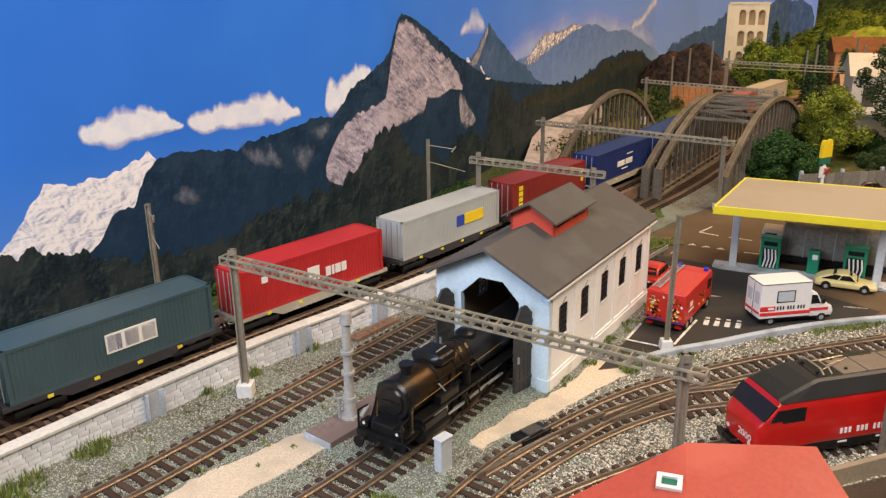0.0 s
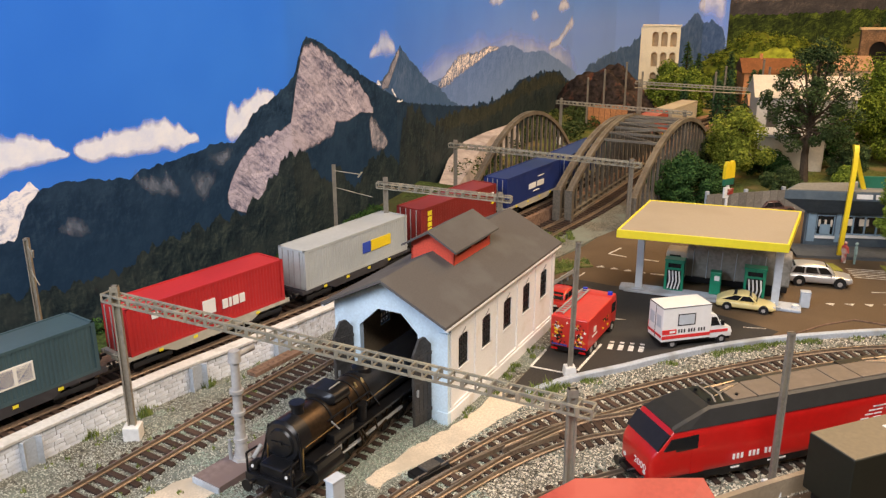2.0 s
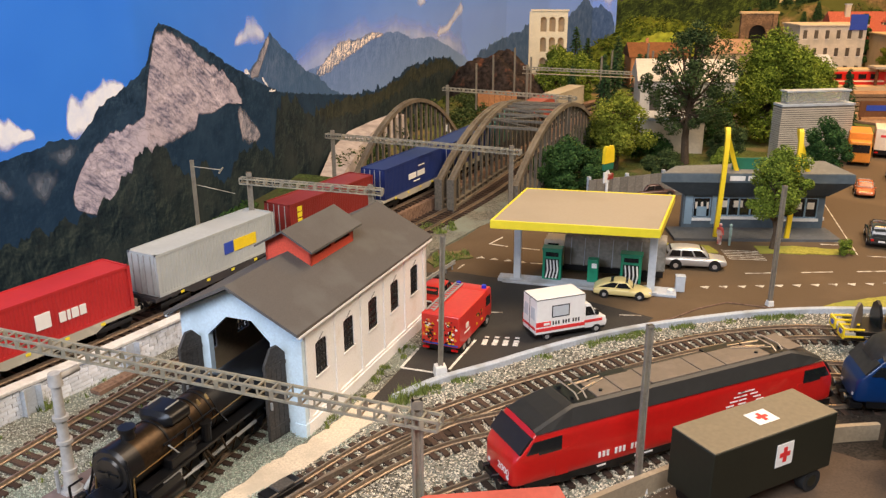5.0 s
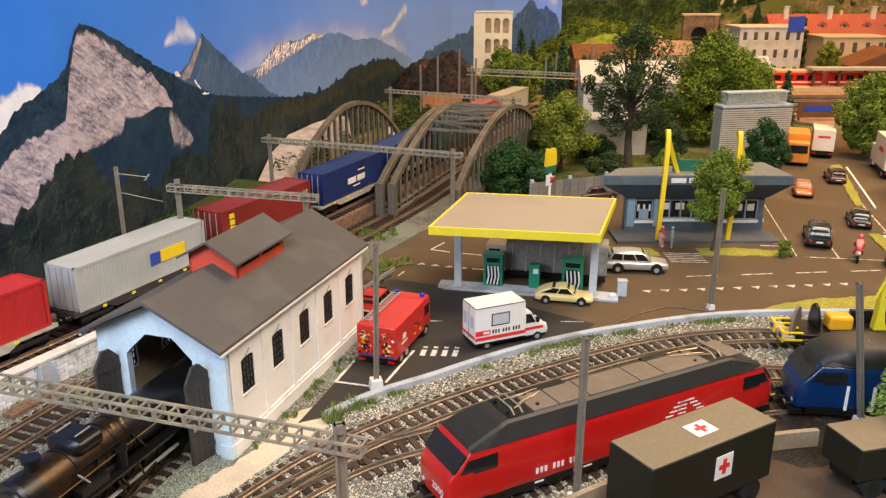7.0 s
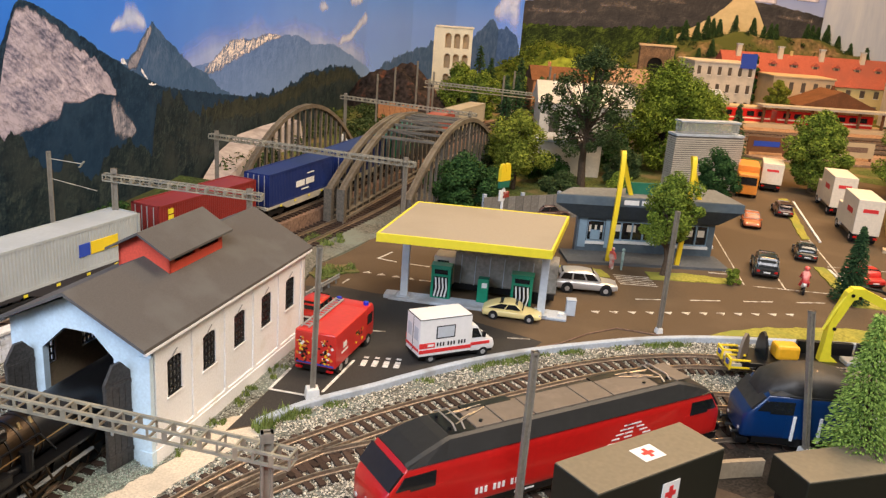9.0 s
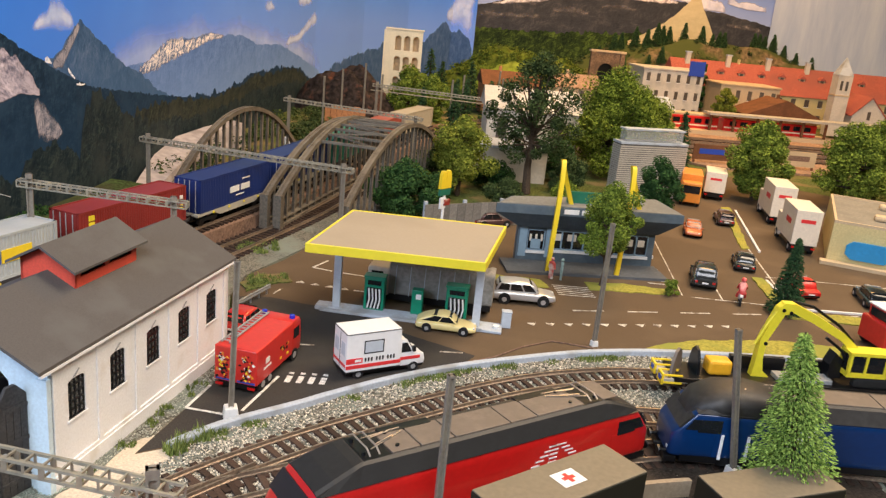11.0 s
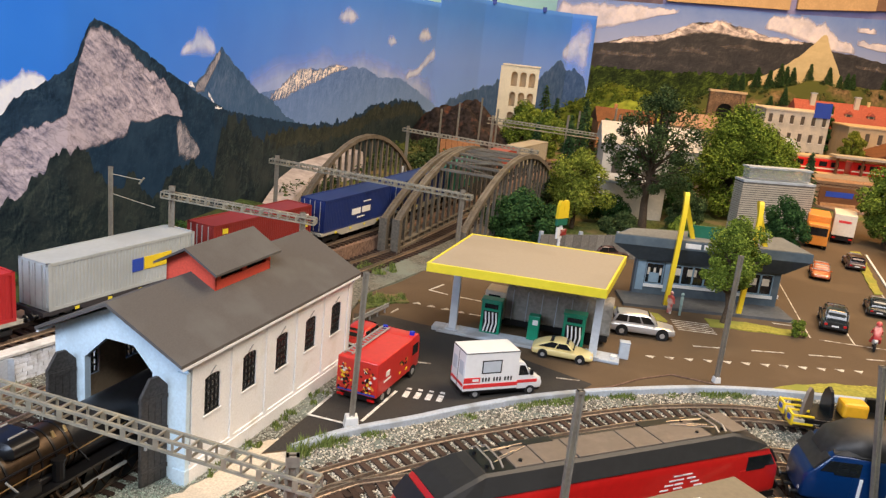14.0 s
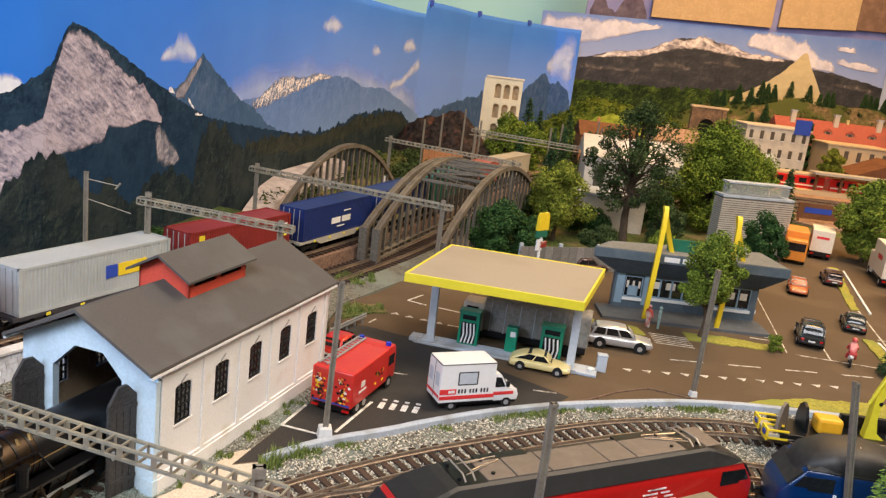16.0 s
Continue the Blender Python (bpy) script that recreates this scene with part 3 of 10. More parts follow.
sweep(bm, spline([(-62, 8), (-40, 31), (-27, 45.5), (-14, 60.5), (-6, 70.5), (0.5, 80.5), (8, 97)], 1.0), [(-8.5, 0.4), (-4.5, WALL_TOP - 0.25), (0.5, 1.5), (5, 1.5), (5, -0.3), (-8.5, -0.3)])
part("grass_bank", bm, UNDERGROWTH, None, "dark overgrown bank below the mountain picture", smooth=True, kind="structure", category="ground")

# ---- tracks ----
SLEEPER_MESH = mesh_of("sleeper", B((-0.17, 0.17, -1.55, 1.55, 0, 0.2), bevel=0.02), SLEEPER)
RAIL_SECTION = [(-0.11, 0), (-0.11, 0.05), (-0.035, 0.07), (-0.045, 0.21), (-0.045, 0.25), (0.045, 0.25), (0.045, 0.21), (0.035, 0.07), (0.11, 0.05), (0.11, 0)]


def track(name, points, z=0.0, gauge=1.75, pitch=0.72, label="", sleepers=True, near=None, skip=None):
    """Two rails on cross sleepers along plan points."""
    t = thing(name, 0, 0, z, 0, label, "railway track", "tracks")
    line = spline(points, 0.6)
    for side in (-1, 1):
        bm = bmesh.new()
        off = [(p + Vector((-math.sin(h), math.cos(h), 0)) * (side * gauge / 2) + Vector((0, 0, 0.2)), h) for p, h in line]
        sweep(bm, off, RAIL_SECTION)
        part("rail", bm, RAIL, t, smooth=False)
    far = bmesh.new()
    for p, h in spline(points, pitch):
        if skip and skip(p):
            continue
        if near is None or near(p):
            piece("sleeper", SLEEPER_MESH, t, at(p.x, p.y, 0, 0, 0, math.degrees(h)))
        else:
            box(far, -0.17, 0.17, -1.5, 1.5, 0, 0.2, turn=Matrix.Translation(p) @ Matrix.Rotation(h, 4, "Z"))
    if far.verts:
        part("track_bed", far, SLEEPER, t, kind="stuff")
    else:
        far.free()
    return t


LINE_A = [(-27, 18.5), (-21.2, 26.3), (-15.2, 33.4), (-9.2, 41.6), (-1.7, 51.9), (4.4, 60.6), (12.6, 71.6), (19.6, 80.2), (27.2, 90), (37, 105), (47, 120)]
LINE_S = [(-11.2, 25.6), (-4.0, 34.5), (-0.6, 39.5), (2.5, 44.3), (10.6, 56.9)]
LINE_E = [(-3.5, 25.8), (2.2, 33.8), (5.6, 37.2), (10.3, 41.0), (15.6, 43.7), (21.6, 45.9), (30.2, 48.3), (36, 48.9), (41, 48.2), (48, 45.0), (56, 41), (66, 35)]
LINE_G = [(2.2, 33.2), (6.9, 37.4), (11.4, 40.2), (16, 41.4), (25, 43.0), (33, 44.0), (38, 43.2), (46, 40), (58, 34)]
LINE_F = [(2, 29.2), (8, 33.0), (14.3, 35.75), (24.6, 38.2), (31, 39.7), (35.6, 40.0), (40, 38.5), (48, 35.2), (60, 30)]
LINE_T = [(-38, 19), (-30, 28), (-23, 36.4), (-15.3, 45.4), (-8.6, 52.8), (-2.4, 59.8), (4.4, 68.2), (12.6, 78), (21.2, 89), (31, 103), (42, 119), (52, 132), (66, 146), (84, 158)]
LINE_H = [(7.6, 68.0), (15, 77.4), (23.4, 87.4), (33.4, 102), (43, 117)]
near_cam = lambda p: p.y < 62
track("railway_track", LINE_A, -0.1, label="weathered rails on brown sleepers beside the stone wall", near=near_cam)
track("railway_track", LINE_S, -0.1, label="weathered rails leading into the engine shed", near=near_cam)
track("railway_track", LINE_E, -0.1, label="shiny rails on brown sleepers curving past the road", near=near_cam)
track("railway_track", LINE_G, -0.1, label="rails of a turnout branching behind the red locomotive", near=near_cam, skip=lambda p: p.x < 11.0)
track("railway_track", LINE_F, -0.1, label="rails under the red electric locomotive", near=near_cam)
track("railway_track", LINE_T, WALL_TOP - 0.12, label="raised track carrying the container train", near=near_cam)
track("railway_track", LINE_H, 0.0, label="track running over the arched bridge", near=near_cam)
# check rails and point blades of the turnout
turnout = thing("turnout_blades", 0, 0, 0.1, 0, "brass-coloured point blades lying in the turnout", "turnout")
for pts in ([(1.2, 33.6), (4.6, 36.7), (8.6, 39.5)], [(5.2, 35.9), (8.6, 38.6), (11.6, 40.2)], [(8.2, 38.9), (11.4, 41.0), (14.4, 42.6)]):
    bm = bmesh.new()
    sweep(bm, spline(pts, 0.4), [(-0.06, 0), (-0.05, 0.26), (0.05, 0.26), (0.06, 0)])
    part("point_blade", bm, RAIL, turnout)


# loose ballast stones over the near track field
# shade under and between the engines, laid in as a dark sheet
SHADE_BED = [(31.2, 36.6), (32.6, 41.2), (36.0, 42.6), (40, 42.0), (46, 40), (46, 33.5), (33, 34.5)]
sheet("shade_bed", rough_outline(SHADE_BED, 0.25, 0.7, 21), -0.3, 0.035, mat("shade_dark_ballast", (0.030, 0.024, 0.019), 0.9, vary=0.4, scale=700, bump=0.05, second=(0.055, 0.045, 0.034), mix=0.4, coarse=60), "dark sheet on the trackbed for the shade under the blue engine", category="ground")


def stones_at(rnd):
    x, y = rnd.uniform(-22, 46), rnd.uniform(28, 58)
    if not inside(x, y, FIELD) or any(inside(x, y, s) for s in SAND_SPOTS):
        return None
    if x > 14.0 and y < 32.0 + (x - 14.6) * 0.235 or inside(x, y, SHADE_BED) and rnd.random() < 0.85:
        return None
    d = math.hypot(x - 5, y - 3)
    if rnd.random() > min(1.0, (40 / d) ** 2):
        return None
    return x, y, -0.05 + 0.05 * rnd.random()


def by_the_wall(x, y):
    """Left of the line that the sandy path draws, where the grit is finer and greener."""
    return (x + 2.0) * 18 < (y - 28) * 11.5


def fine_at(rnd):
    p = stones_at(rnd)
    return p if p and by_the_wall(p[0], p[1]) else None


def coarse_at(rnd):
    p = stones_at(rnd)
    return p if p and not by_the_wall(p[0], p[1]) else None


def green_at(rnd):
    x, y = rnd.uniform(-12, 8), rnd.uniform(29, 46)
    if not inside(x, y, FIELD) or any(inside(x, y, s) for s in SAND_SPOTS) or noise.noise((x * 0.45, y * 0.45, 3.1)) < 0.12 - 0.7 * math.exp(-((x - 2.8) ** 2 + (y - 40.8) ** 2) / 9):
        return None
    return x, y, 0.0 + 0.05 * rnd.random()


scatter("ballast_gravel", 70000, fine_at, GRIT, 0.06, -0.03, 11, "fine pale olive-grey ballast grit beside the wall", "gravel")
scatter("ballast_gravel", 48000, coarse_at, STONES, 0.088, -0.03, 12, "loose cream and dark ballast gravel by the curve", "gravel")
scatter("scenic_scatter", 15000, green_at, GREEN_GRIT, 0.05, 0.0, 13, "pale grey-green scatter on the ballast by the shed", "scatter")

# pale ramp road climbing along the foot of the picture
bm = bmesh.new()
far_side = [(8.6, 94.0, 1.0), (9.4, 99.0, 1.2), (11.2, 108.2, 2.0), (14.0, 115.6, 2.9), (17.8, 120.6, 3.4), (22, 126, 3.6)]
near_side = [(10.6, 93.0, 0.7), (11.6, 98.0, 0.8), (13.6, 105.0, 1.2), (15.4, 111.7, 1.8), (18.6, 119.0, 3.0), (23.4, 125, 3.4)]
rows = []
for p, q in zip(far_side, near_side):
    rows.append([bm.verts.new(v) for v in (p, q, (q[0] + 0.5, q[1], -0.3), (p[0] - 0.5, p[1], -0.3))])
for a, b in zip(rows, rows[1:]):
    for k in range(4):
        bm.faces.new((a[k], a[(k + 1) % 4], b[(k + 1) % 4], b[k]))
bm.faces.new(rows[0])
bm.faces.new(rows[-1][::-1])
part("ramp_road", bm, mat("pale_ramp_plaster", (0.42, 0.38, 0.38), 0.9, vary=0.12, scale=120, bump=0.02, second=(0.30, 0.27, 0.27), mix=0.5, coarse=40), None, "pale plaster ramp road at the foot of the picture", kind="structure", category="road")


# ---- mountain pictures on the walls behind the layout ----
BACK = [(-75, -15), (-24.5, 46), (-5.5, 72), (4, 91), (14, 116), (28, 148), (44, 180), (60, 203), (76, 219), (92, 229), (98.4, 227.0)]
BACK_AT = [0.0]
for (ax, ay), (bx, by) in zip(BACK, BACK[1:]):
    BACK_AT.append(BACK_AT[-1] + math.hypot(bx - ax, by - ay))


def on_back(s, z, out=0.0):
    """A place on the curved picture: s along it, z up, out towards the layout."""
    k = max(i for i in range(len(BACK) - 1) if BACK_AT[i] <= max(0.0, s))
    (ax, ay), (bx, by) = BACK[k], BACK[k + 1]
    f = (s - BACK_AT[k]) / (BACK_AT[k + 1] - BACK_AT[k])
    h = math.atan2(by - ay, bx - ax)
    out *= 0.4
    return (ax + (bx - ax) * f + out * math.sin(h), ay + (by - ay) * f - out * math.cos(h), z)


SIDE = ((88, 232), (235, 195))


def on_side(s, z, out=0.0):
    (ax, ay), (bx, by) = SIDE
    d = math.hypot(bx - ax, by - ay)
    ux, uy = (bx - ax) / d, (by - ay) / d
    return (ax + ux * s + out * uy, ay + uy * s - out * ux, z)


def curve_between(points, s):
    for (a, za), (b, zb) in zip(points, points[1:]):
        if a <= s <= b:
            return za + (zb - za) * (s - a) / (b - a)
    return points[0][1] if s < points[0][0] else points[-1][1]


def picture_layer(name, place, top, bottom, out, material, parent, step=0.35, jag=0.0, grain=0.5, seed=0, label="", fade=0.0, crisp=2.4, firs=None):
    """One printed form: a strip between a ragged skyline and a lower edge, lying on the picture; firs: spacing and height of pointed treetops on it."""
    bm = bmesh.new()
    edge = bm.verts.layers.float.new("edge")
    n = 28 if crisp > 3 else 12 if fade else 6
    tips = []
    if firs:
        rnd, s = random.Random(seed), top[0][0]
        while s < top[-1][0]:
            tips.append((s, firs[1] * rnd.uniform(0.35, 1.1), firs[0] * rnd.uniform(0.7, 1.5)))
            s += firs[0] * rnd.uniform(0.4, 1.3)
    s, cols = top[0][0], []
    while s <= top[-1][0] + 1e-6:
        z1 = curve_between(top, s) + max([0.0] + [h * (1 - abs(s - c) / w) ** 0.8 for c, h, w in tips if abs(s - c) < w]) + jag * (noise.fractal((s * grain, seed * 7.1, 0.5), 0.9, 2.1, 5) if jag else 0)
        z0 = curve_between(bottom, s) if not isinstance(bottom, (int, float)) else bottom
        z1 = max(z1, z0 + 0.02)
        cols.append([bm.verts.new(place(s, z0 + (z1 - z0) * k / n, out)) for k in range(n + 1)])
        if fade:
            ends = min(1.0, (s - top[0][0]) / fade, (top[-1][0] - s) / fade)
            for k, v in enumerate(cols[-1]):
                v[edge] = max(0.0, min(1.0, crisp * min(k / n, 1 - k / n))) * max(0.0, ends)
        s += step
    for a, b in zip(cols, cols[1:]):
        for k in range(n):
            bm.faces.new((a[k], b[k], b[k + 1], a[k + 1]))
    return part(name, bm, material, parent, label)


def print_mat(name, colours, scale, detail=8, stretch=(1, 1, 1), distort=0.0, lo=0.3, hi=0.7, gradient=None, turn=(0, 0, 0), soft=0.0, wisp=False, haze=None, cracks=0.0, broad=None, thin=1.0, relief=None):
    """Printed colours laid out by noise (relief: as slopes lit from one side), optionally fading between two heights (gradient: z0, z1, colour)."""
    m = bpy.data.materials.new(name)
    m.use_nodes = True
    n, l = m.node_tree.nodes, m.node_tree.links
    bsdf = n["Principled BSDF"]
    bsdf.inputs["Roughness"].default_value = 0.6
    bsdf.inputs["Specular IOR Level"].default_value = 0.12
    co, mp, no, ra = n.new("ShaderNodeTexCoord"), n.new("ShaderNodeMapping"), n.new("ShaderNodeTexNoise"), n.new("ShaderNodeValToRGB")
    mp.vector_type = "TEXTURE"
    mp.inputs["Scale"].default_value, mp.inputs["Rotation"].default_value = tuple(1 / v for v in stretch), tuple(radians(v) for v in turn)
    no.inputs["Scale"].default_value, no.inputs["Detail"].default_value, no.inputs["Distortion"].default_value = scale, detail, distort
    no.inputs["Roughness"].default_value = 0.72
    l.new(co.outputs["Object"], mp.inputs["Vector"])
    l.new(mp.outputs["Vector"], no.inputs["Vector"])
    tone = no.outputs["Fac"]
    if relief:
        step, gain = relief
        sh, n2, df, ml = n.new("ShaderNodeVectorMath"), n.new("ShaderNodeTexNoise"), n.new("ShaderNodeMath"), n.new("ShaderNodeMath")
        sh.operation, df.operation, ml.operation = "ADD", "SUBTRACT", "MULTIPLY_ADD"
        sh.inputs[1].default_value = tuple(v * CM for v in step)
        n2.inputs["Scale"].default_value, n2.inputs["Detail"].default_value, n2.inputs["Distortion"].default_value, n2.inputs["Roughness"].default_value = scale, detail, distort, 0.72
        l.new(mp.outputs["Vector"], sh.inputs[0])
        l.new(sh.outputs["Vector"], n2.inputs["Vector"])
        l.new(tone, df.inputs[0])
        l.new(n2.outputs["Fac"], df.inputs[1])
        l.new(df.outputs["Value"], ml.inputs[0])
        ml.inputs[1].default_value = gain
        l.new(tone, ml.inputs[2])
        tone = ml.outputs["Value"]
    l.new(tone, ra.inputs["Fac"])
    els = ra.color_ramp.elements
    for k, c in enumerate(colours):
        pos = lo + (hi - lo) * k / (len(colours) - 1)
        e = els[k] if k < 2 else els.new(pos)
        e.position, e.color = pos, (*c, 1)
    last = ra.outputs["Color"]
    if broad:
        size, c = broad
        bn, br, bx = n.new("ShaderNodeTexNoise"), n.new("ShaderNodeMapRange"), n.new("ShaderNodeMix")
        bn.inputs["Scale"].default_value, bn.inputs["Detail"].default_value, bn.inputs["Roughness"].default_value = size, 9, 0.62
        l.new(co.outputs["Object"], bn.inputs["Vector"])
        l.new(bn.outputs["Fac"], br.inputs["Value"])
        br.inputs["From Min"].default_value, br.inputs["From Max"].default_value = 0.46, 0.68
        bx.data_type = "RGBA"
        l.new(br.outputs["Result"], bx.inputs["Factor"])
        l.new(last, bx.inputs["A"])
        bx.inputs["B"].default_value = (*c, 1)
        last = bx.outputs["Result"]
    if gradient:
        z0, z1, c = gradient
        sep, ran, mx = n.new("ShaderNodeSeparateXYZ"), n.new("ShaderNodeMapRange"), n.new("ShaderNodeMix")
        mx.data_type = "RGBA"
        l.new(co.outputs["Object"], sep.inputs["Vector"])
        l.new(sep.outputs["Z"], ran.inputs["Value"])
        ran.inputs["From Min"].default_value, ran.inputs["From Max"].default_value = z0 * CM, z1 * CM
        l.new(ran.outputs["Result"], mx.inputs["Factor"])
        l.new(last, mx.inputs["A"])
        mx.inputs["B"].default_value = (*c, 1)
        last = mx.outputs["Result"]
    if cracks:
        mul, last_a = n.new("ShaderNodeMix"), None
        mul.data_type, mul.blend_type = "RGBA", "MULTIPLY"
        mul.inputs["Factor"].default_value = 1.0
        for size, wide, deep in ((cracks, 0.012, 0.72), (cracks * 3.1, 0.03, 0.66)):
            vo, sb, ab, cr = n.new("ShaderNodeTexNoise"), n.new("ShaderNodeMath"), n.new("ShaderNodeMath"), n.new("ShaderNodeMapRange")
            vo.inputs["Scale"].default_value, vo.inputs["Detail"].default_value, vo.inputs["Distortion"].default_value = size, 7, 0.8
            sb.operation, ab.operation = "SUBTRACT", "ABSOLUTE"
            sb.inputs[1].default_value = 0.5
            l.new(mp.outputs["Vector"], vo.inputs["Vector"])
            l.new(vo.outputs["Fac"], sb.inputs[0])
            l.new(sb.outputs["Value"], ab.inputs[0])
            l.new(ab.outputs["Value"], cr.inputs["Value"])
            cr.inputs["From Min"].default_value, cr.inputs["From Max"].default_value = 0.0, wide
            cr.inputs["To Min"].default_value, cr.inputs["To Max"].default_value = deep, 1.0
            if last_a is None:
                last_a = cr.outputs["Result"]
            else:
                both = n.new("ShaderNodeMath")
                both.operation = "MULTIPLY"
                l.new(last_a, both.inputs[0])
                l.new(cr.outputs["Result"], both.inputs[1])
                last_a = both.outputs["Value"]
        l.new(last, mul.inputs["A"])
        l.new(last_a, mul.inputs["B"])
        last = mul.outputs["Result"]
    if haze:
        at_, mx = n.new("ShaderNodeAttribute"), n.new("ShaderNodeMix")
        at_.attribute_name, mx.data_type = "edge", "RGBA"
        l.new(at_.outputs["Fac"], mx.inputs["Factor"])
        l.new(last, mx.inputs["A"])
        mx.inputs["B"].default_value = (*haze, 1)
        last = mx.outputs["Result"]
    if soft:
        at_, sn, ad, rg = n.new("ShaderNodeAttribute"), n.new("ShaderNodeTexNoise"), n.new("ShaderNodeMath"), n.new("ShaderNodeMapRange")
        at_.attribute_name = "edge"
        sn.inputs["Scale"].default_value, sn.inputs["Detail"].default_value = soft, 6
        l.new(co.outputs["Object"], sn.inputs["Vector"])
        ad.operation = "ADD"
        l.new(at_.outputs["Fac"], ad.inputs[0])
        l.new(sn.outputs["Fac"], ad.inputs[1])
        rg.inputs["From Min"].default_value, rg.inputs["From Max"].default_value = 0.62, 1.5 if wisp else 1.08
        rg.inputs["To Max"].default_value = thin
        l.new(ad.outputs["Value"], rg.inputs["Value"])
        l.new(rg.outputs["Result"], bsdf.inputs["Alpha"])
    l.new(last, bsdf.inputs["Base Color"])
    return m


SKY_PRINT = print_mat("printed_sky", [(0.029, 0.178, 0.79), (0.040, 0.216, 0.86)], 6, 3, gradient=(13, -2, (0.17, 0.39, 0.92)), haze=(0.28, 0.41, 0.96))
SKY_PALE = print_mat("printed_pale_sky", [(0.12, 0.23, 0.64), (0.20, 0.31, 0.70)], 14, 6, gradient=(36, 22, (0.36, 0.44, 0.74)))
FOREST_PRINT = print_mat("printed_forest", [(0.004, 0.013, 0.032), (0.012, 0.032, 0.066), (0.038, 0.076, 0.124)], 100, 12, (1, 1, 0.9), 0.2, 0.34, 0.7, gradient=(18, 3, (0.014, 0.039, 0.088)), broad=(34, (0.032, 0.068, 0.122)), relief=((-0.06, -0.08, 0.1), 1.0))
NEAR_TREES = print_mat("printed_near_trees", [(0.006, 0.013, 0.022), (0.017, 0.030, 0.038), (0.046, 0.064, 0.064)], 70, 13, (1, 1, 0.9), 0.3, 0.30, 0.74, broad=(26, (0.034, 0.046, 0.050)), relief=((-0.08, -0.1, 0.14), 1.4))
OLIVE_TREES = print_mat("printed_olive_trees", [(0.010, 0.016, 0.020), (0.027, 0.036, 0.034), (0.066, 0.074, 0.052)], 70, 13, (1, 1, 0.8), 0.3, 0.30, 0.74, broad=(24, (0.046, 0.054, 0.046)), relief=((-0.08, -0.1, 0.14), 1.4))
ROCK_PRINT = print_mat("printed_rock", [(0.10, 0.11, 0.18), (0.23, 0.225, 0.33), (0.40, 0.375, 0.49), (0.52, 0.48, 0.60), (0.68, 0.63, 0.75)], 34, 13, (0.8, 0.8, 1.9), 0.25, 0.30, 0.74, turn=(-33, 13, 0), soft=170, cracks=22, broad=(30, (0.50, 0.46, 0.57)), relief=((-0.16, -0.10, 0.3), 1.5))
ROCK_PALE = print_mat("printed_rock_patch", [(0.08, 0.10, 0.15), (0.26, 0.26, 0.33), (0.44, 0.42, 0.49)], 60, 14, (1.5, 1.5, 0.7), 0.8, 0.3, 0.7, soft=130, relief=((-0.06, -0.09, 0.1), 1.5))
ROCK_FAINT = print_mat("printed_rock_hint", [(0.05, 0.08, 0.13), (0.14, 0.18, 0.26), (0.30, 0.33, 0.42)], 150, 14, (1.4, 1.4, 0.6), 0.8, 0.36, 0.7, soft=170, wisp=True, thin=0.8)
SNOW_PRINT = print_mat("printed_snow", [(0.10, 0.16, 0.32), (0.52, 0.52, 0.64), (0.96, 0.88, 0.88)], 70, 14, (1, 1, 1), 0.5, 0.36, 0.66, soft=150, relief=((-0.12, -0.2, 0.2), 2.0))
HAZE_ROCK = print_mat("printed_hazy_rock", [(0.070, 0.15, 0.40), (0.115, 0.21, 0.52), (0.17, 0.28, 0.60)], 50, 14, (1, 1, 1), 0.3, gradient=(14, 5, (0.18, 0.30, 0.62)), relief=((-0.12, -0.2, 0.2), 0.7))
GREY_PEAK = print_mat("printed_grey_peak", [(0.026, 0.07, 0.17), (0.055, 0.115, 0.25), (0.12, 0.18, 0.34)], 45, 12, (1, 1, 1.2), 0.3, gradient=(15, 8, (0.062, 0.13, 0.28)), turn=(35, 0, 0), relief=((-0.1, -0.16, 0.16), 0.8))
BLUE_BLUFF = print_mat("printed_blue_bluff", [(0.028, 0.07, 0.19), (0.055, 0.11, 0.26), (0.10, 0.16, 0.33)], 60, 10, (1.6, 1.6, 0.8))
SNOW_WALL = print_mat("printed_snow_wall", [(0.38, 0.44, 0.62), (0.74, 0.78, 0.92), (0.92, 0.93, 1.0)], 80, 14, (0.9, 0.9, 1.4), 0.4, 0.24, 0.60, relief=((-0.1, -0.12, 0.14), 1.8))
CLOUD_PRINT = print_mat("printed_cloud", [(0.66, 0.74, 0.95), (0.88, 0.92, 1.0)], 60, 8, soft=75)
PINK_CLOUD = print_mat("printed_wisp", [(0.42, 0.56, 0.92), (0.62, 0.72, 0.98), (0.80, 0.84, 1.0)], 40, 10, soft=42, wisp=True, thin=0.8)
WARM_CLOUD = print_mat("printed_warm_cloud", [(0.46, 0.50, 0.72), (0.88, 0.84, 0.92)], 22, 12, soft=28, wisp=True)
PALE_GLOW = print_mat("printed_pale_glow", [(0.30, 0.45, 0.94), (0.48, 0.60, 1.0)], 12, 4, soft=9, wisp=True, thin=0.8)
CREST = print_mat("printed_crest", [(0.09, 0.085, 0.10), (0.40, 0.36, 0.39), (0.90, 0.80, 0.80)], 38, 12, (1, 1, 1.5), 0.5, 0.34, 0.58, soft=60)
GLARE = print_mat("painted_glare", [(0.34, 0.42, 0.62), (0.62, 0.68, 0.78)], 9, 8, (1, 1, 0.15))
MID_FOREST = print_mat("printed_far_forest", [(0.008, 0.016, 0.006), (0.030, 0.052, 0.012), (0.10, 0.15, 0.026)], 26, 13, (1, 1, 1.2), 0.3, 0.34, 0.70, relief=((-0.2, 0.1, 0.25), 1.2))
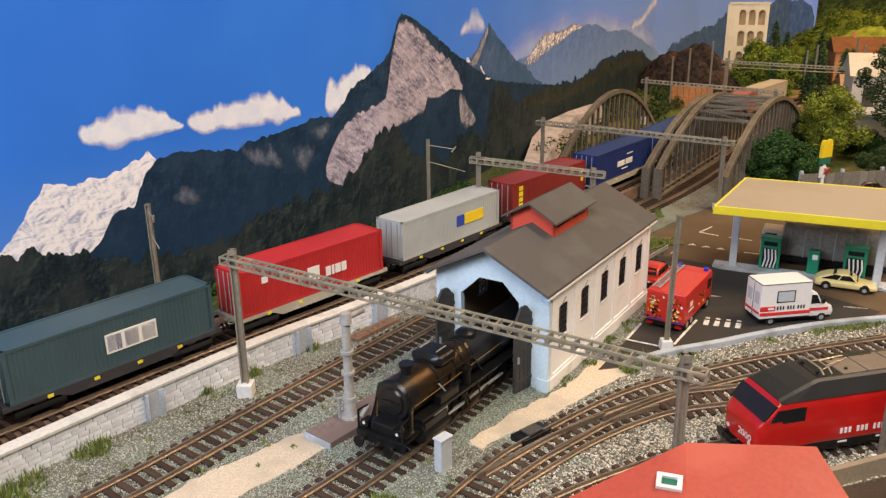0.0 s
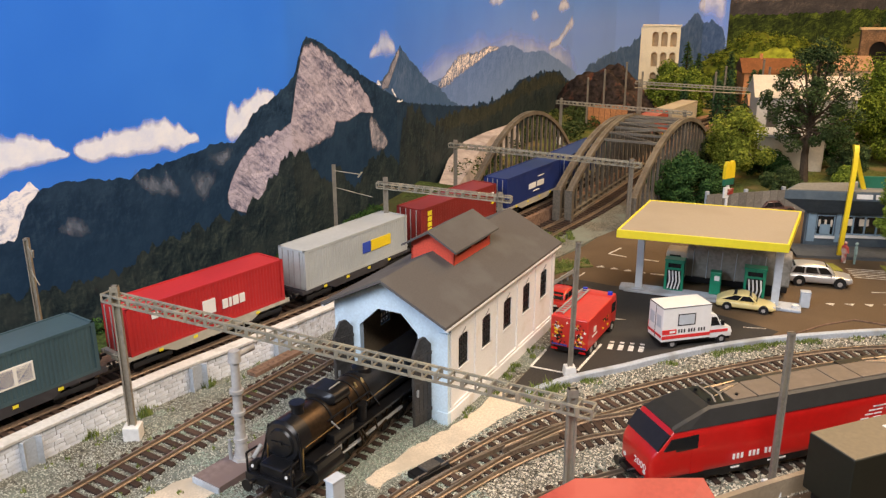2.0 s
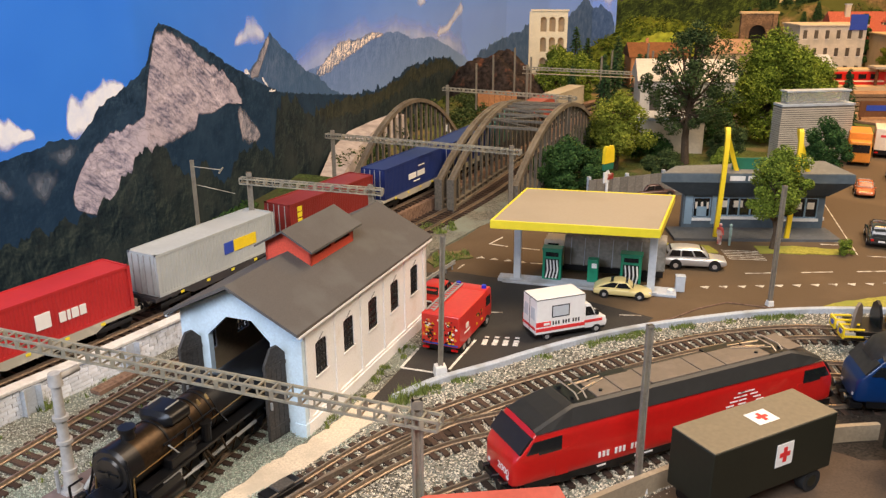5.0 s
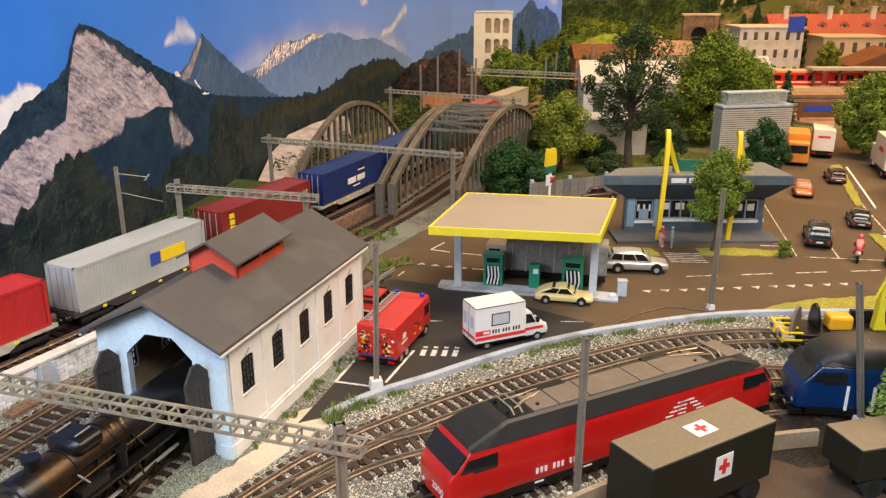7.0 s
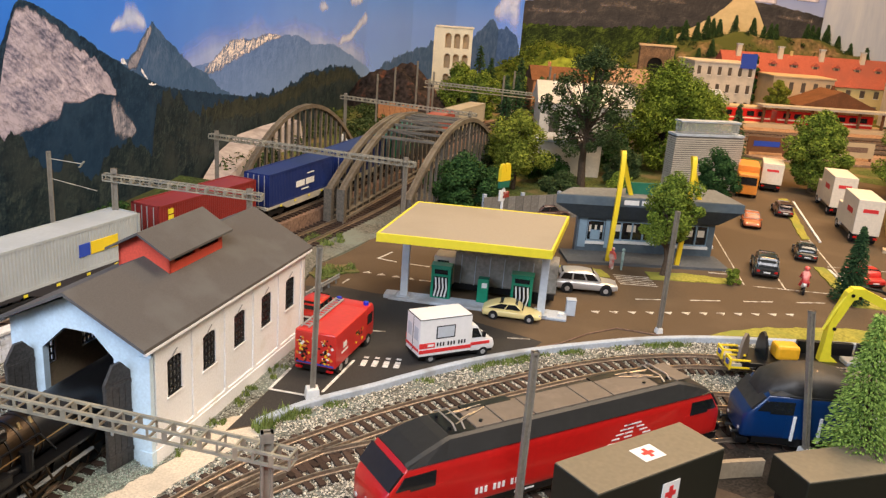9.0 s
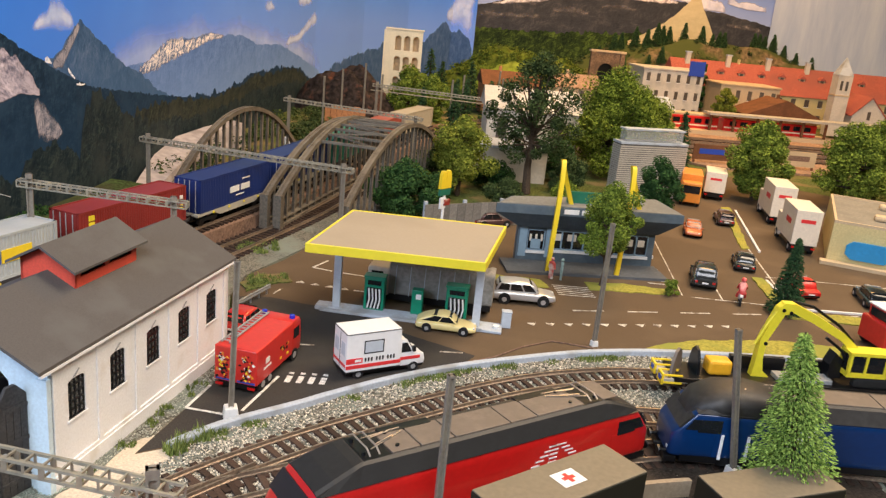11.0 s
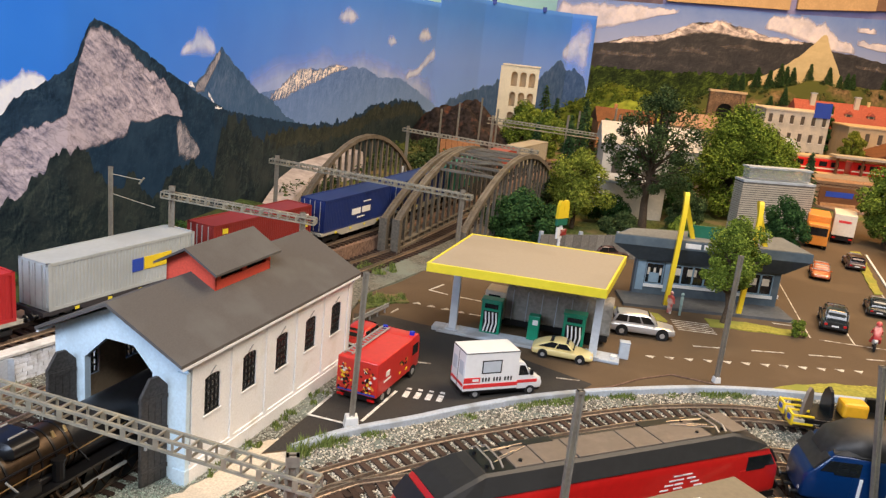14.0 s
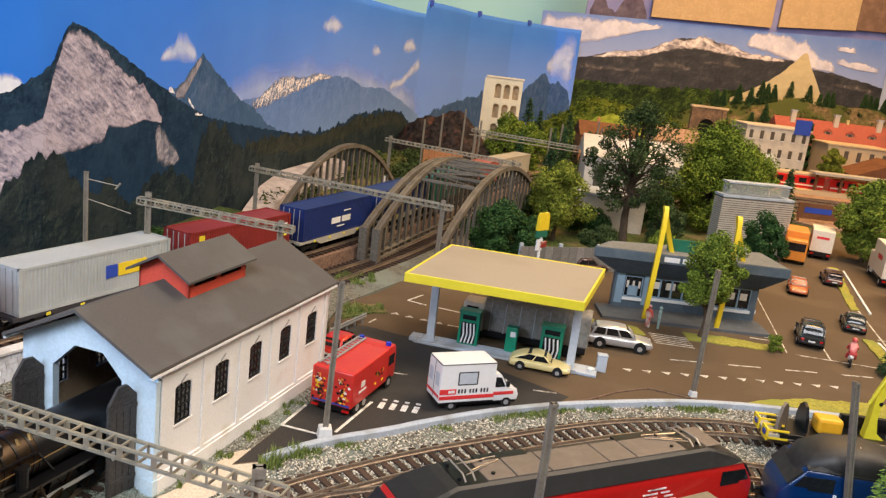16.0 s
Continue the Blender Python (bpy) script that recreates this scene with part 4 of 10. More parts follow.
DUSK_HILL = print_mat("printed_dark_hill", [(0.026, 0.028, 0.036), (0.052, 0.053, 0.062), (0.13, 0.115, 0.115)], 22, 13, (1, 1, 1.3), 0.3, 0.26, 0.82, relief=((-0.3, 0.1, 0.3), 0.7))
HILL_ROCK = print_mat("printed_pale_cliff", [(0.08, 0.075, 0.085), (0.26, 0.23, 0.23), (0.50, 0.43, 0.41)], 60, 12, (1, 1, 0.8), 0.4, 0.40, 0.72, soft=70, wisp=True, thin=0.55)
SAND_HILL = print_mat("printed_sand_hill", [(0.50, 0.42, 0.25), (0.68, 0.58, 0.36)], 30, 12, (1, 1, 1.6), 0.4, 0.28, 0.74)

sky = None


def backdrop():
    bm = bmesh.new()
    edge = bm.verts.layers.float.new("edge")
    cols = []
    for k in range(601):
        s = (BACK_AT[-1] - 0.05) * k / 600
        top = 27.0 + 0.1 * math.sin(s * 0.11) + (2.6 if s > 231.4 else 0)
        cols.append([])
        for j in range(25):
            z = -0.4 + (top + 0.4) * j / 24
            v = bm.verts.new(on_back(s, z, 0))
            v[edge] = max(0.0, min(0.55, (s - 108) / 130)) * max(0.25, min(1.0, (29 - z) / 14))
            cols[-1].append(v)
    for a, b in zip(cols, cols[1:]):
        for k in range(24):
            bm.faces.new((a[k], b[k], b[k + 1], a[k + 1]))
    base = part("backdrop", bm, SKY_PRINT, None, "large blue mountain picture hung along the wall", kind="structure", category="backdrop", smooth=True)
    bmesh_s = base.modifiers.new("thickness", "SOLIDIFY")
    bmesh_s.thickness, bmesh_s.offset = 0.15 * CM, 0.0
    far = [(138, 8), (143.8, 12.6), (150.2, 12.7), (153, 13.9), (156.5, 15.0), (160.8, 15.0), (166, 14.7), (169.8, 15.2), (175, 15.0), (178.7, 14.8), (186.8, 14.3), (194, 12.9), (207.3, 12.3), (218.3, 9.7), (230.8, 6.8), (238.1, 3.0)]
    picture_layer("hazy_mountain", on_back, far, 0, 0.2, HAZE_ROCK, base, jag=0.3, grain=0.4, seed=1)
    snow = [(147, 12.5), (150.2, 13.1), (153.9, 14.5), (156.5, 15.2), (160.8, 15.2), (166, 14.9), (169.8, 15.4), (175, 15.2), (178, 15.0)]
    low = [(147, 11.2), (153.6, 11.6), (158.3, 12.2), (165.4, 13.2), (172, 14.2), (178, 14.4)]
    picture_layer("snowfield", on_back, snow, low, 0.22, SNOW_PRINT, base, jag=0.25, grain=0.6, seed=2, fade=3)
    peak = [(127.5, 12), (128.4, 14.3), (130.4, 15.1), (132.0, 16.5), (133.8, 17.6), (136.8, 16.2), (141.0, 14.2), (143.8, 12.8), (148.0, 11.7), (153.4, 9.3), (158, 8.0)]
    picture_layer("grey_peak", on_back, peak, 0, 0.24, GREY_PEAK, base, jag=0.25, grain=1.2, seed=3)
    picture_layer("peak_light", on_back, [(129.0, 14.4), (130.4, 15.2), (131.6, 16.2), (133.4, 17.5), (134.0, 17.3)], [(129.0, 13.4), (130.6, 13.4), (132.0, 15.0), (133.3, 16.4), (134.0, 17.0)], 0.26, ROCK_PALE, base, step=0.1, jag=0.2, grain=2, seed=61, fade=0.5)
    for k, (top, bot) in enumerate((([(131.4, 13.5), (131.9, 13.1), (132.5, 12.5)], [(131.4, 13.2), (131.9, 12.75), (132.5, 12.35)]), ([(132.7, 12.0), (133.4, 12.0), (134.4, 11.8)], [(132.7, 11.85), (133.6, 11.7), (134.4, 11.7)]), ([(127.9, 14.6), (128.3, 14.7), (128.9, 14.2)], [(127.9, 14.2), (128.9, 14.0)]))):
        picture_layer("snow_patch", on_back, top, bot, 0.3, SNOW_WALL, base, step=0.06, jag=0.15, grain=3, seed=63 + k)
    picture_layer("snow_mountain", on_back, [(70, 3.5), (75, 6.6), (77.7, 8.6), (80.2, 11.6), (82.5, 11.3), (84.7, 11.3), (87.3, 12.2), (90, 9.6)], 2, 0.24, SNOW_WALL, base, step=0.15, jag=0.3, grain=1.2, seed=4)
    ridge = [(58, 3.5), (70, 4.5), (77, 5.0), (81.5, 6.0), (82.9, 7.0), (83.5, 7.5), (84.1, 8.7), (85.9, 8.9), (86.4, 9.9), (87.1, 11.0), (87.9, 11.6), (89.6, 11.8), (94.7, 11.1), (95.4, 11.5), (98.0, 11.7), (100.8, 11.9), (102.3, 12.3), (104.7, 12.1), (106.0, 13.0), (107.1, 14.1), (108.8, 14.8), (110.8, 15.7),
             (112.5, 16.7), (113.1, 17.9), (113.9, 19.2), (114.6, 19.65), (116.3, 19.3), (120.4, 17.6), (125.0, 15.4), (129.4, 13.5), (133.0, 12.3), (135.7, 11.4), (141.4, 10.5), (156.3, 8.3), (170, 6.6), (190, 5.2), (215, 4.6), (237, 1.4)]
    picture_layer("forest_ridge", on_back, ridge, -0.4, 0.28, FOREST_PRINT, base, step=0.2, jag=0.2, grain=2.4, seed=5)
    face = [(103.4, 8.0), (104.5, 9.9), (106.5, 11.6), (109.6, 12.3), (111.4, 12.8), (111.9, 14.1), (112.5, 16.2), (112.9, 17.2), (113.5, 18.3), (114.5, 19.5), (115.5, 19.3), (117.0, 18.7), (118.5, 18.0), (119.7, 16.9), (123.7, 14.9), (125.6, 13.6), (126.5, 12.4), (127.0, 11.7)]
    under = [(103.4, 7.6), (103.8, 6.8), (105.4, 5.9), (107.3, 7.0), (109.6, 8.6), (111.8, 9.5), (113.6, 9.8), (115.9, 10.0), (118.5, 10.4), (119.1, 11.5), (121.3, 11.3), (124.2, 11.8), (127.0, 11.4)]
    picture_layer("rock_face", on_back, face, under, 0.32, ROCK_PRINT, base, step=0.06, jag=0.35, grain=1.3, seed=6, fade=0.35, crisp=12)
    picture_layer("rock_face", on_back, [(125.9, 11.4), (126.7, 11.6), (128.7, 9.6), (130.2, 8.1)], [(125.9, 9.0), (126.5, 7.5), (128.8, 6.9), (130.2, 7.6)], 0.32, ROCK_PALE, base, step=0.12, jag=0.2, grain=2, seed=7, fade=0.5)
    for k, (top, bot) in enumerate((([(94.8, 11.3), (96.4, 11.0), (98.2, 10.7), (99.2, 9.4)], [(94.8, 10.6), (96.4, 9.4), (99.2, 8.6)]), ([(99.8, 10.4), (101, 10.5), (102.7, 10.3)], [(99.8, 9.4), (101, 7.6), (102.7, 9.6)]), ([(101.8, 12.0), (103, 11.9), (104.8, 11.7)], [(101.8, 11.0), (103.2, 10.2), (104.8, 11.2)]), ([(88.5, 9.2), (90, 9.6), (91.5, 8.8)], [(88.5, 8.4), (91.5, 7.6)]))):
        picture_layer("rock_patch", on_back, top, bot, 0.32, ROCK_FAINT, base, step=0.12, jag=0.5, grain=2, seed=60 + k, fade=1.1)
    trees = [(40, 6), (60, 7.0), (70, 7.4), (77, 7.6), (80, 7.2), (82, 6.4), (84, 5.8), (88, 4.6), (93, 4.4), (98.7, 6.1), (103, 5.6), (106.2, 6.3), (108.7, 8.2), (110.7, 9.4), (112.4, 9.7), (113.7, 9.0), (114.8, 7.1), (117.8, 6.0), (119.3, 7.4), (121.5, 4.9), (123.3, 4.7), (125.6, 6.6), (128.8, 6.9), (131, 5.5), (132.9, 5.0),
             (134.4, 9.6), (135.4, 9.4), (137.3, 11.2), (138.6, 9.6), (139.9, 10.2), (142.8, 7.8), (145, 7.2), (150, 6)]
    picture_layer("near_trees", on_back, [(a, b - 0.4) for a, b in trees], -0.4, 0.36, NEAR_TREES, base, step=0.07, jag=0.5, grain=1.6, seed=9, firs=(1.1, 1.1))
    right = [(141, 7.0), (146, 7.6), (151.1, 7.8), (156.5, 7.6), (165, 6.8), (175.4, 6.4), (186.9, 6.9), (192, 7.9), (199.8, 7.6), (208, 7.8), (219.4, 7.0), (226, 4.8), (236.4, 1.4)]
    picture_layer("near_trees", on_back, right, -0.4, 0.33, FOREST_PRINT, base, step=0.1, jag=0.5, grain=0.8, seed=12, firs=(1.5, 0.8))
    picture_layer("near_trees", on_back, [(a, b - 0.5) for a, b in right], -0.4, 0.34, OLIVE_TREES, base, step=0.1, jag=0.5, grain=0.8, seed=10, firs=(1.4, 0.8))
    picture_layer("near_trees", on_back, [(a, b * 0.68 - 0.4) for a, b in right], -0.4, 0.35, NEAR_TREES, base, step=0.1, jag=0.6, grain=0.8, seed=13, firs=(1.7, 1.0))
    picture_layer("dark_bluff", on_back, [(236, 3.0), (240, 6.4), (247, 7.6), (256, 8.6), (266, 9.9), (272, 12.4), (276, 10.4), (283, 12.6), (288, 11.6), (293.7, 15.2), (296.9, 17.4), (300.2, 14.1), (302.2, 15.6), (305.2, 12.3), (306, 10.0)], -0.4, 0.3, BLUE_BLUFF, base, jag=0.9, grain=0.9, seed=11)
    picture_layer("pale_haze", on_back, [(136, 14.2), (143, 15.4), (152, 17.4), (165, 18.0), (178, 17.6), (190, 17.0), (205, 15.6), (222, 13.4), (236, 10)], [(136, 9), (150, 9.6), (180, 10.5), (205, 8), (236, 3)], 0.194, PALE_GLOW, base, step=0.4, jag=0.5, grain=0.3, seed=33, fade=8)
    puffs = (("cloud", [(82.6, 14.4), (84.2, 15.1), (86.0, 15.5), (87.7, 15.3), (88.9, 14.8), (89.8, 14.0), (90.6, 13.6)], [(82.6, 13.6), (84.6, 12.7), (86.4, 12.8), (88.2, 13.0), (90.6, 13.3)], CLOUD_PRINT, 0.6),
             ("cloud", [(90.4, 13.9), (91.7, 14.3), (93.0, 14.8), (95.4, 14.8), (97.6, 15.1), (98.3, 14.9), (98.9, 14.2), (100.9, 13.7), (101.3, 13.2)], [(90.4, 13.3), (92.1, 12.4), (93.2, 12.6), (96.1, 12.4), (98.6, 12.1), (101.3, 12.6)], CLOUD_PRINT, 0.6),
             ("cloud", [(103.8, 14.0), (104.7, 15.6), (105.6, 15.3), (107.2, 15.8), (108.6, 16.0), (109.9, 15.4)], [(103.8, 12.1), (105.3, 11.7), (107.0, 13.2), (109.9, 14.3)], CLOUD_PRINT, 0.5),
             ("cloud", [(58, 9), (62, 12), (66, 12.5), (72, 10)], [(58, 8.5), (65, 8.8), (72, 9.6)], CLOUD_PRINT, 2),
             ("cloud", [(126.2, 17.6), (128.4, 18.4), (129.1, 20.0), (130.7, 19.8), (132.9, 17.9)], [(126.2, 16.8), (129.0, 16.7), (132.9, 16.7)], PINK_CLOUD, 0.8),
             ("cloud", [(170, 22.2), (175.9, 23.8), (182, 22.6)], [(170, 21.0), (176, 20.6), (182, 21.4)], PINK_CLOUD, 4),
             ("cloud", [(197, 19.2), (200.3, 20.2), (204, 18.8)], [(197, 18.0), (200, 17.6), (204, 18.2)], PINK_CLOUD, 3),
             ("cloud", [(209, 12.6), (212.6, 13.8), (217, 14.0), (221, 15.2), (228.6, 18.2), (232, 17.0)], [(209, 11.4), (219, 12.2), (224, 14.0), (232, 15.3)], PINK_CLOUD, 3),
             ("cloud", [(216, 20.4), (220, 22.2), (223, 22.0), (227, 20.4)], [(216, 19.0), (221, 18.6), (227, 19.2)], PINK_CLOUD, 3),
             # no cloud: pale glare on the curled right edge, painted as a soft layer
             ("cloud", [(296.5, 19.0), (300, 24.0), (302.5, 28.6), (306, 29.4)], [(296.5, 17.6), (300, 15.6), (302.5, 14.0), (306, 9.6)], PINK_CLOUD, 1.6))
    for k, (name, top, bot, m, wide) in enumerate(puffs):
        picture_layer(name, on_back, top, bot, 0.23, m, base, step=0.14, jag=0.4, grain=1.1, seed=20 + k, fade=wide)

    bm = bmesh.new()
    c = [bm.verts.new(on_side(s, z, 0)) for s, z in ((0, -0.4), (150, -0.4), (150, 38.8), (102, 37.2), (64, 35.6), (38, 35.0), (10, 34.2), (0, 33.8))]
    bm.faces.new(c)
    side = part("backdrop", bm, SKY_PALE, None, "second mountain picture on the far wall", kind="structure", category="backdrop")
    hill = [(0, 20), (11.5, 22.2), (15.8, 23.6), (23.5, 25.2), (31.2, 26.9), (34.8, 29.0), (38.5, 30.5), (46.2, 31.6), (52.8, 30.6), (59.7, 28.7), (67.7, 28.6), (70.9, 28.7), (77.7, 27.2), (82.6, 26.8), (87.7, 25.6), (97.7, 24.4), (110, 22.5), (130, 19), (150, 17)]
    picture_layer("dark_mountain", on_side, hill, -0.4, 0.3, DUSK_HILL, side, step=0.5, jag=0.5, grain=0.3, seed=40)
    crest = [(15, 23.6), (23.5, 25.5), (31.2, 27.2), (34.8, 29.5), (38.5, 31.0), (46.2, 32.2), (52.8, 31.2), (59.7, 29.3), (70, 28.9)]
    picture_layer("snow_crest", on_side, crest, [(15, 22.6), (29.6, 24.6), (37.7, 27.4), (43.9, 28.4), (50.5, 27.8), (56.9, 27.4), (70, 27.6)], 0.36, CREST, side, step=0.3, jag=0.6, grain=0.4, seed=41, fade=5)
    for k, (top, bot) in enumerate((([(12, 20.6), (18, 21.4), (24, 21.0), (30, 21.6)], [(12, 19.4), (20, 19.6), (30, 20.2)]), ([(22, 25.0), (26, 25.4), (29, 24.6)], [(22, 23.6), (29, 23.4)]), ([(32, 23.4), (38, 24.2), (44, 23.6)], [(32, 22.4), (44, 22.2)]), ([(46, 25.8), (52, 26.6), (58, 25.8)], [(46, 24.8), (58, 24.6)]), ([(84, 24.4), (90, 24.0), (96, 23.2)], [(84, 23.0), (96, 21.8)]))):
        picture_layer("pale_cliff", on_side, top, bot, 0.35, HILL_ROCK, side, step=0.3, jag=0.9, grain=0.7, seed=80 + k, fade=1.5)
    picture_layer("far_forest", on_side, [(0, 15), (12, 16.5), (27, 16.6), (46, 17.6), (60, 19), (75, 18), (100, 17), (150, 15)], -0.4, 0.4, MID_FOREST, side, step=0.4, jag=0.9, grain=0.9, seed=42)
    for k, (top, bot) in enumerate((([(57.4, 32.4), (59.6, 34.6), (62.3, 35.5), (69.3, 35.8), (71.6, 34.2), (73.7, 34.9), (76.1, 32.8), (78.8, 30.2), (82.4, 29.2), (84, 27.6)], [(57.4, 30.8), (63.8, 29.8), (69.7, 28.2), (76.8, 26.6), (84, 26.6)]),
                                    ([(0, 33), (11.3, 33.6), (17.7, 33.6), (26.2, 33.8), (34, 33.9)], [(0, 25), (13.3, 26.2), (17.4, 27.4), (28.5, 31.4), (34, 32.8)]),
                                    ([(82.4, 33.8), (85.4, 34.8), (88.6, 33.9)], [(82.4, 32.6), (88.6, 32.4)]),
                                    ([(83, 30.6), (89.8, 30.6), (96, 29.6)], [(83, 29.2), (90, 28.0), (96, 28.0)]))):
        picture_layer("cloud", on_side, top, bot, 0.2, WARM_CLOUD, side, step=0.2, jag=1.0, grain=0.5, seed=44 + k, fade=1.6, crisp=5)
    # glare on the glossy end of the picture, painted as a pale layer
    picture_layer("glare_sheet", on_side, [(97.5, 35.5), (150, 37.5)], [(97.5, 13), (150, 13)], 1.2, GLARE, side, step=1.0)
    picture_layer("sand_hill", on_side, [(56, 16.4), (60.4, 18.9), (64.3, 21.4), (68.1, 24.2), (71.7, 28.0), (73.6, 30.6), (74.6, 31.3), (75.2, 30.6), (76.8, 27.2), (79.1, 23.6), (81.7, 19.1), (84.0, 17.4), (88, 15)], 0, 0.5, SAND_HILL, side, step=0.3, jag=0.25, grain=0.5, seed=48)
    # clips holding the first picture
    for s, up in ((233.0, 29.5), (262.0, 29.6), (287.0, 29.7)):
        clip = part("clip", B((-0.5, 0.5, -0.3, 0.3, -0.7, 0.5)), BLUE_PRINT, base)
        x, y, z = on_back(s, up, 0.5)
        clip.matrix_local = at(x, y, z)


backdrop()
# boards over another picture above the far one
UPPER_PRINT = print_mat("printed_upper_sky", [(0.16, 0.17, 0.42), (0.30, 0.32, 0.62)], 9, 6)
UPPER_ROCK = print_mat("printed_upper_rock", [(0.06, 0.05, 0.09), (0.20, 0.17, 0.24)], 30, 10)
DIM_BOARD = mat("dim_brown_board", (0.20, 0.13, 0.10), 0.8, vary=0.15, scale=60)


def slab_on_side(s0, s1, z0, z1, out, thick=1.0):
    bm = bmesh.new()
    vs = [bm.verts.new(on_side(s, z, o)) for o in (out - thick, out) for s, z in ((s0, z0[0]), (s1, z0[1]), (s1, z1), (s0, z1))]
    for f in ((0, 1, 2, 3), (7, 6, 5, 4), (0, 4, 5, 1), (1, 5, 6, 2), (2, 6, 7, 3), (3, 7, 4, 0)):
        bm.faces.new([vs[i] for i in f])
    return bm


upper = part("upper_backdrop", slab_on_side(12, 112, (30, 30), 62, -0.6), UPPER_PRINT, None, "third mountain picture above the far one", kind="structure", category="backdrop")
picture_layer("upper_peak", on_side, [(13, 36), (15.5, 42), (18, 36.5), (20, 35.6), (22.5, 40), (25, 44), (29, 36)], 33, -0.55, UPPER_ROCK, upper, step=0.3, jag=0.5, grain=0.8, seed=51)
for s0, s1, z0 in ((29.8, 63.2, (35.6, 36.6)), (65.2, 86.4, (37.0, 38.6))):
    part("wall_board", slab_on_side(s0, s1, z0, 62, 0.9), CHIP, None, "tan board fixed to the wall above the pictures", kind="structure", category="board")
part("wall_board", slab_on_side(86.6, 112, (38.8, 39.6), 62, 0.6), DIM_BOARD, None, "dim brown board fixed to the wall", kind="structure", category="board")


# ---- engine shed ----
def holed_wall(bm, long, high, thick, holes):
    """A wall along x with rectangular openings (x0, x1, z0, z1), its outer face at y = 0, going to +y."""
    xs = sorted({0, long, *[v for h in holes for v in h[:2]]})
    zs = sorted({0, high, *[v for h in holes for v in h[2:]]})
    for xa, xb in zip(xs, xs[1:]):
        for za, zb in zip(zs, zs[1:]):
            mx, mz = (xa + xb) / 2, (za + zb) / 2
            if not any(h[0] < mx < h[1] and h[2] < mz < h[3] for h in holes):
                box(bm, xa, xb, 0, thick, za, zb)
    bmesh.ops.remove_doubles(bm, verts=bm.verts, dist=1e-4)


def shed():
    s = thing("engine_shed", 5.65, 42.45, -0.05, 57.2, "white plastered model engine shed with grey roof and open doors", "engine shed")
    L_, W_, H_ = 16.2, 7.6, 6.2
    wins = [(1.16 + 3.1 * k, 2.38 + 3.1 * k, 2.98, 4.92) for k in range(5)]
    for y, flip in ((0, 1), (W_, -1)):
        bm = bmesh.new()
        holed_wall(bm, L_, H_, 0.3, wins)
        box(bm, -0.02, L_ + 0.02, -0.12, 0, 0, 0.75)
        box(bm, -0.02, L_ + 0.02, -0.07, 0, 0.75, 0.95)
        box(bm, 0, L_, -0.09, 0, 5.75, 6.05)
        for k in range(6):
            x = min(L_ - 0.3, max(0.0, 0.12 + 3.1 * k - (0 if k == 0 else 0.02)))
            box(bm, x, x + 0.3, -0.07, 0, 0.95, 5.75)
        # arched heads of the openings
        for a, b, z0, z1 in wins:
            mid, r = (a + b) / 2, (b - a) / 2
            for sx in (-1, 1):
                arc = [(mid + sx * r, z1)] + [(mid + sx * r * math.cos(t), z1 - r * 0.32 + r * 0.32 * math.sin(t)) for t in (0, 0.35, 0.7, 1.05, 1.35, 1.57)]
                prism(bm, arc if sx > 0 else arc[::-1], -0.28, -0.02, UPRIGHT)
        if flip < 0:
            bmesh.ops.transform(bm, matrix=Matrix.Translation((0, W_, 0)) @ Matrix.Diagonal((1, -1, 1, 1)), verts=bm.verts)
        part("side_wall", bm, WALL_WHITE, s)
        for a, b, z0, z1 in wins:
            w = thing("window")
            w.parent = s
            yy = 0.14 if flip > 0 else W_ - 0.14
            part("pane", B((a, b, yy - 0.01, yy + 0.01, z0, z1)), SHED_PANE if flip > 0 else CLEAR_PANE, w)
            bm = bmesh.new()
            for k in range(5):
                x = a + (b - a) * k / 4
                box(bm, x - 0.035, x + 0.035, yy - 0.07, yy + 0.05, z0, z1)
            for k in range(6):
                z = z0 + (z1 - z0) * k / 5
                box(bm, a, b, yy - 0.06, yy + 0.04, z - 0.035, z + 0.035)
            part("glazing_grid", bm, BLACK_METAL, w)
            out = -0.06 if flip > 0 else W_ + 0.06
            part("sill", B((a - 0.08, b + 0.08, min(out, yy), max(out, yy), z0 - 0.1, z0)), WALL_WHITE, w)
    for a, b, z0, z1 in wins:  # little wire hooks over the windows
        bm = bmesh.new()
        mid = (a + b) / 2
        rod(bm, (mid - 0.25, -0.04, z1 + 0.06), (mid + 0.05, -0.12, z1 + 0.42), 0.03, n=6)
        part("wire_hook", bm, GREY_CAST, s)
    mid = W_ / 2
    gable = [(0, 0), (1.95, 0), (1.95, 5.15), (3.02, 6.22), (4.58, 6.22), (5.85, 5.0), (5.85, 0), (W_, 0), (W_, H_), (mid, 8.02), (0, H_)]
    bm = bmesh.new()
    prism(bm, gable, -0.1, 0.28, CROSSWISE)
    part("front_gable", bm, GABLE_BLUE_LIT, s)
    bm = bmesh.new()
    prism(bm, [(0, 0), (W_, 0), (W_, H_), (mid, 8.02), (0, H_)], L_ - 0.25, L_ + 0.05, CROSSWISE)
    part("rear_gable", bm, WALL_WHITE, s)
    part("corner_pier", B((-0.35, 0.0, -0.1, 0.6, 0, 0.8), (-0.28, 0.0, -0.06, 0.5, 0.8, 5.6)), GABLE_BLUE_LIT, s)
    part("corner_pier", B((-0.35, 0.0, W_ - 0.5, W_ + 0.1, 0, 0.8)), GABLE_BLUE_LIT, s)
    # roof slopes
    for sgn in (-1, 1):
        y0 = mid - sgn * (mid + 0.32)
        bm = bmesh.new()
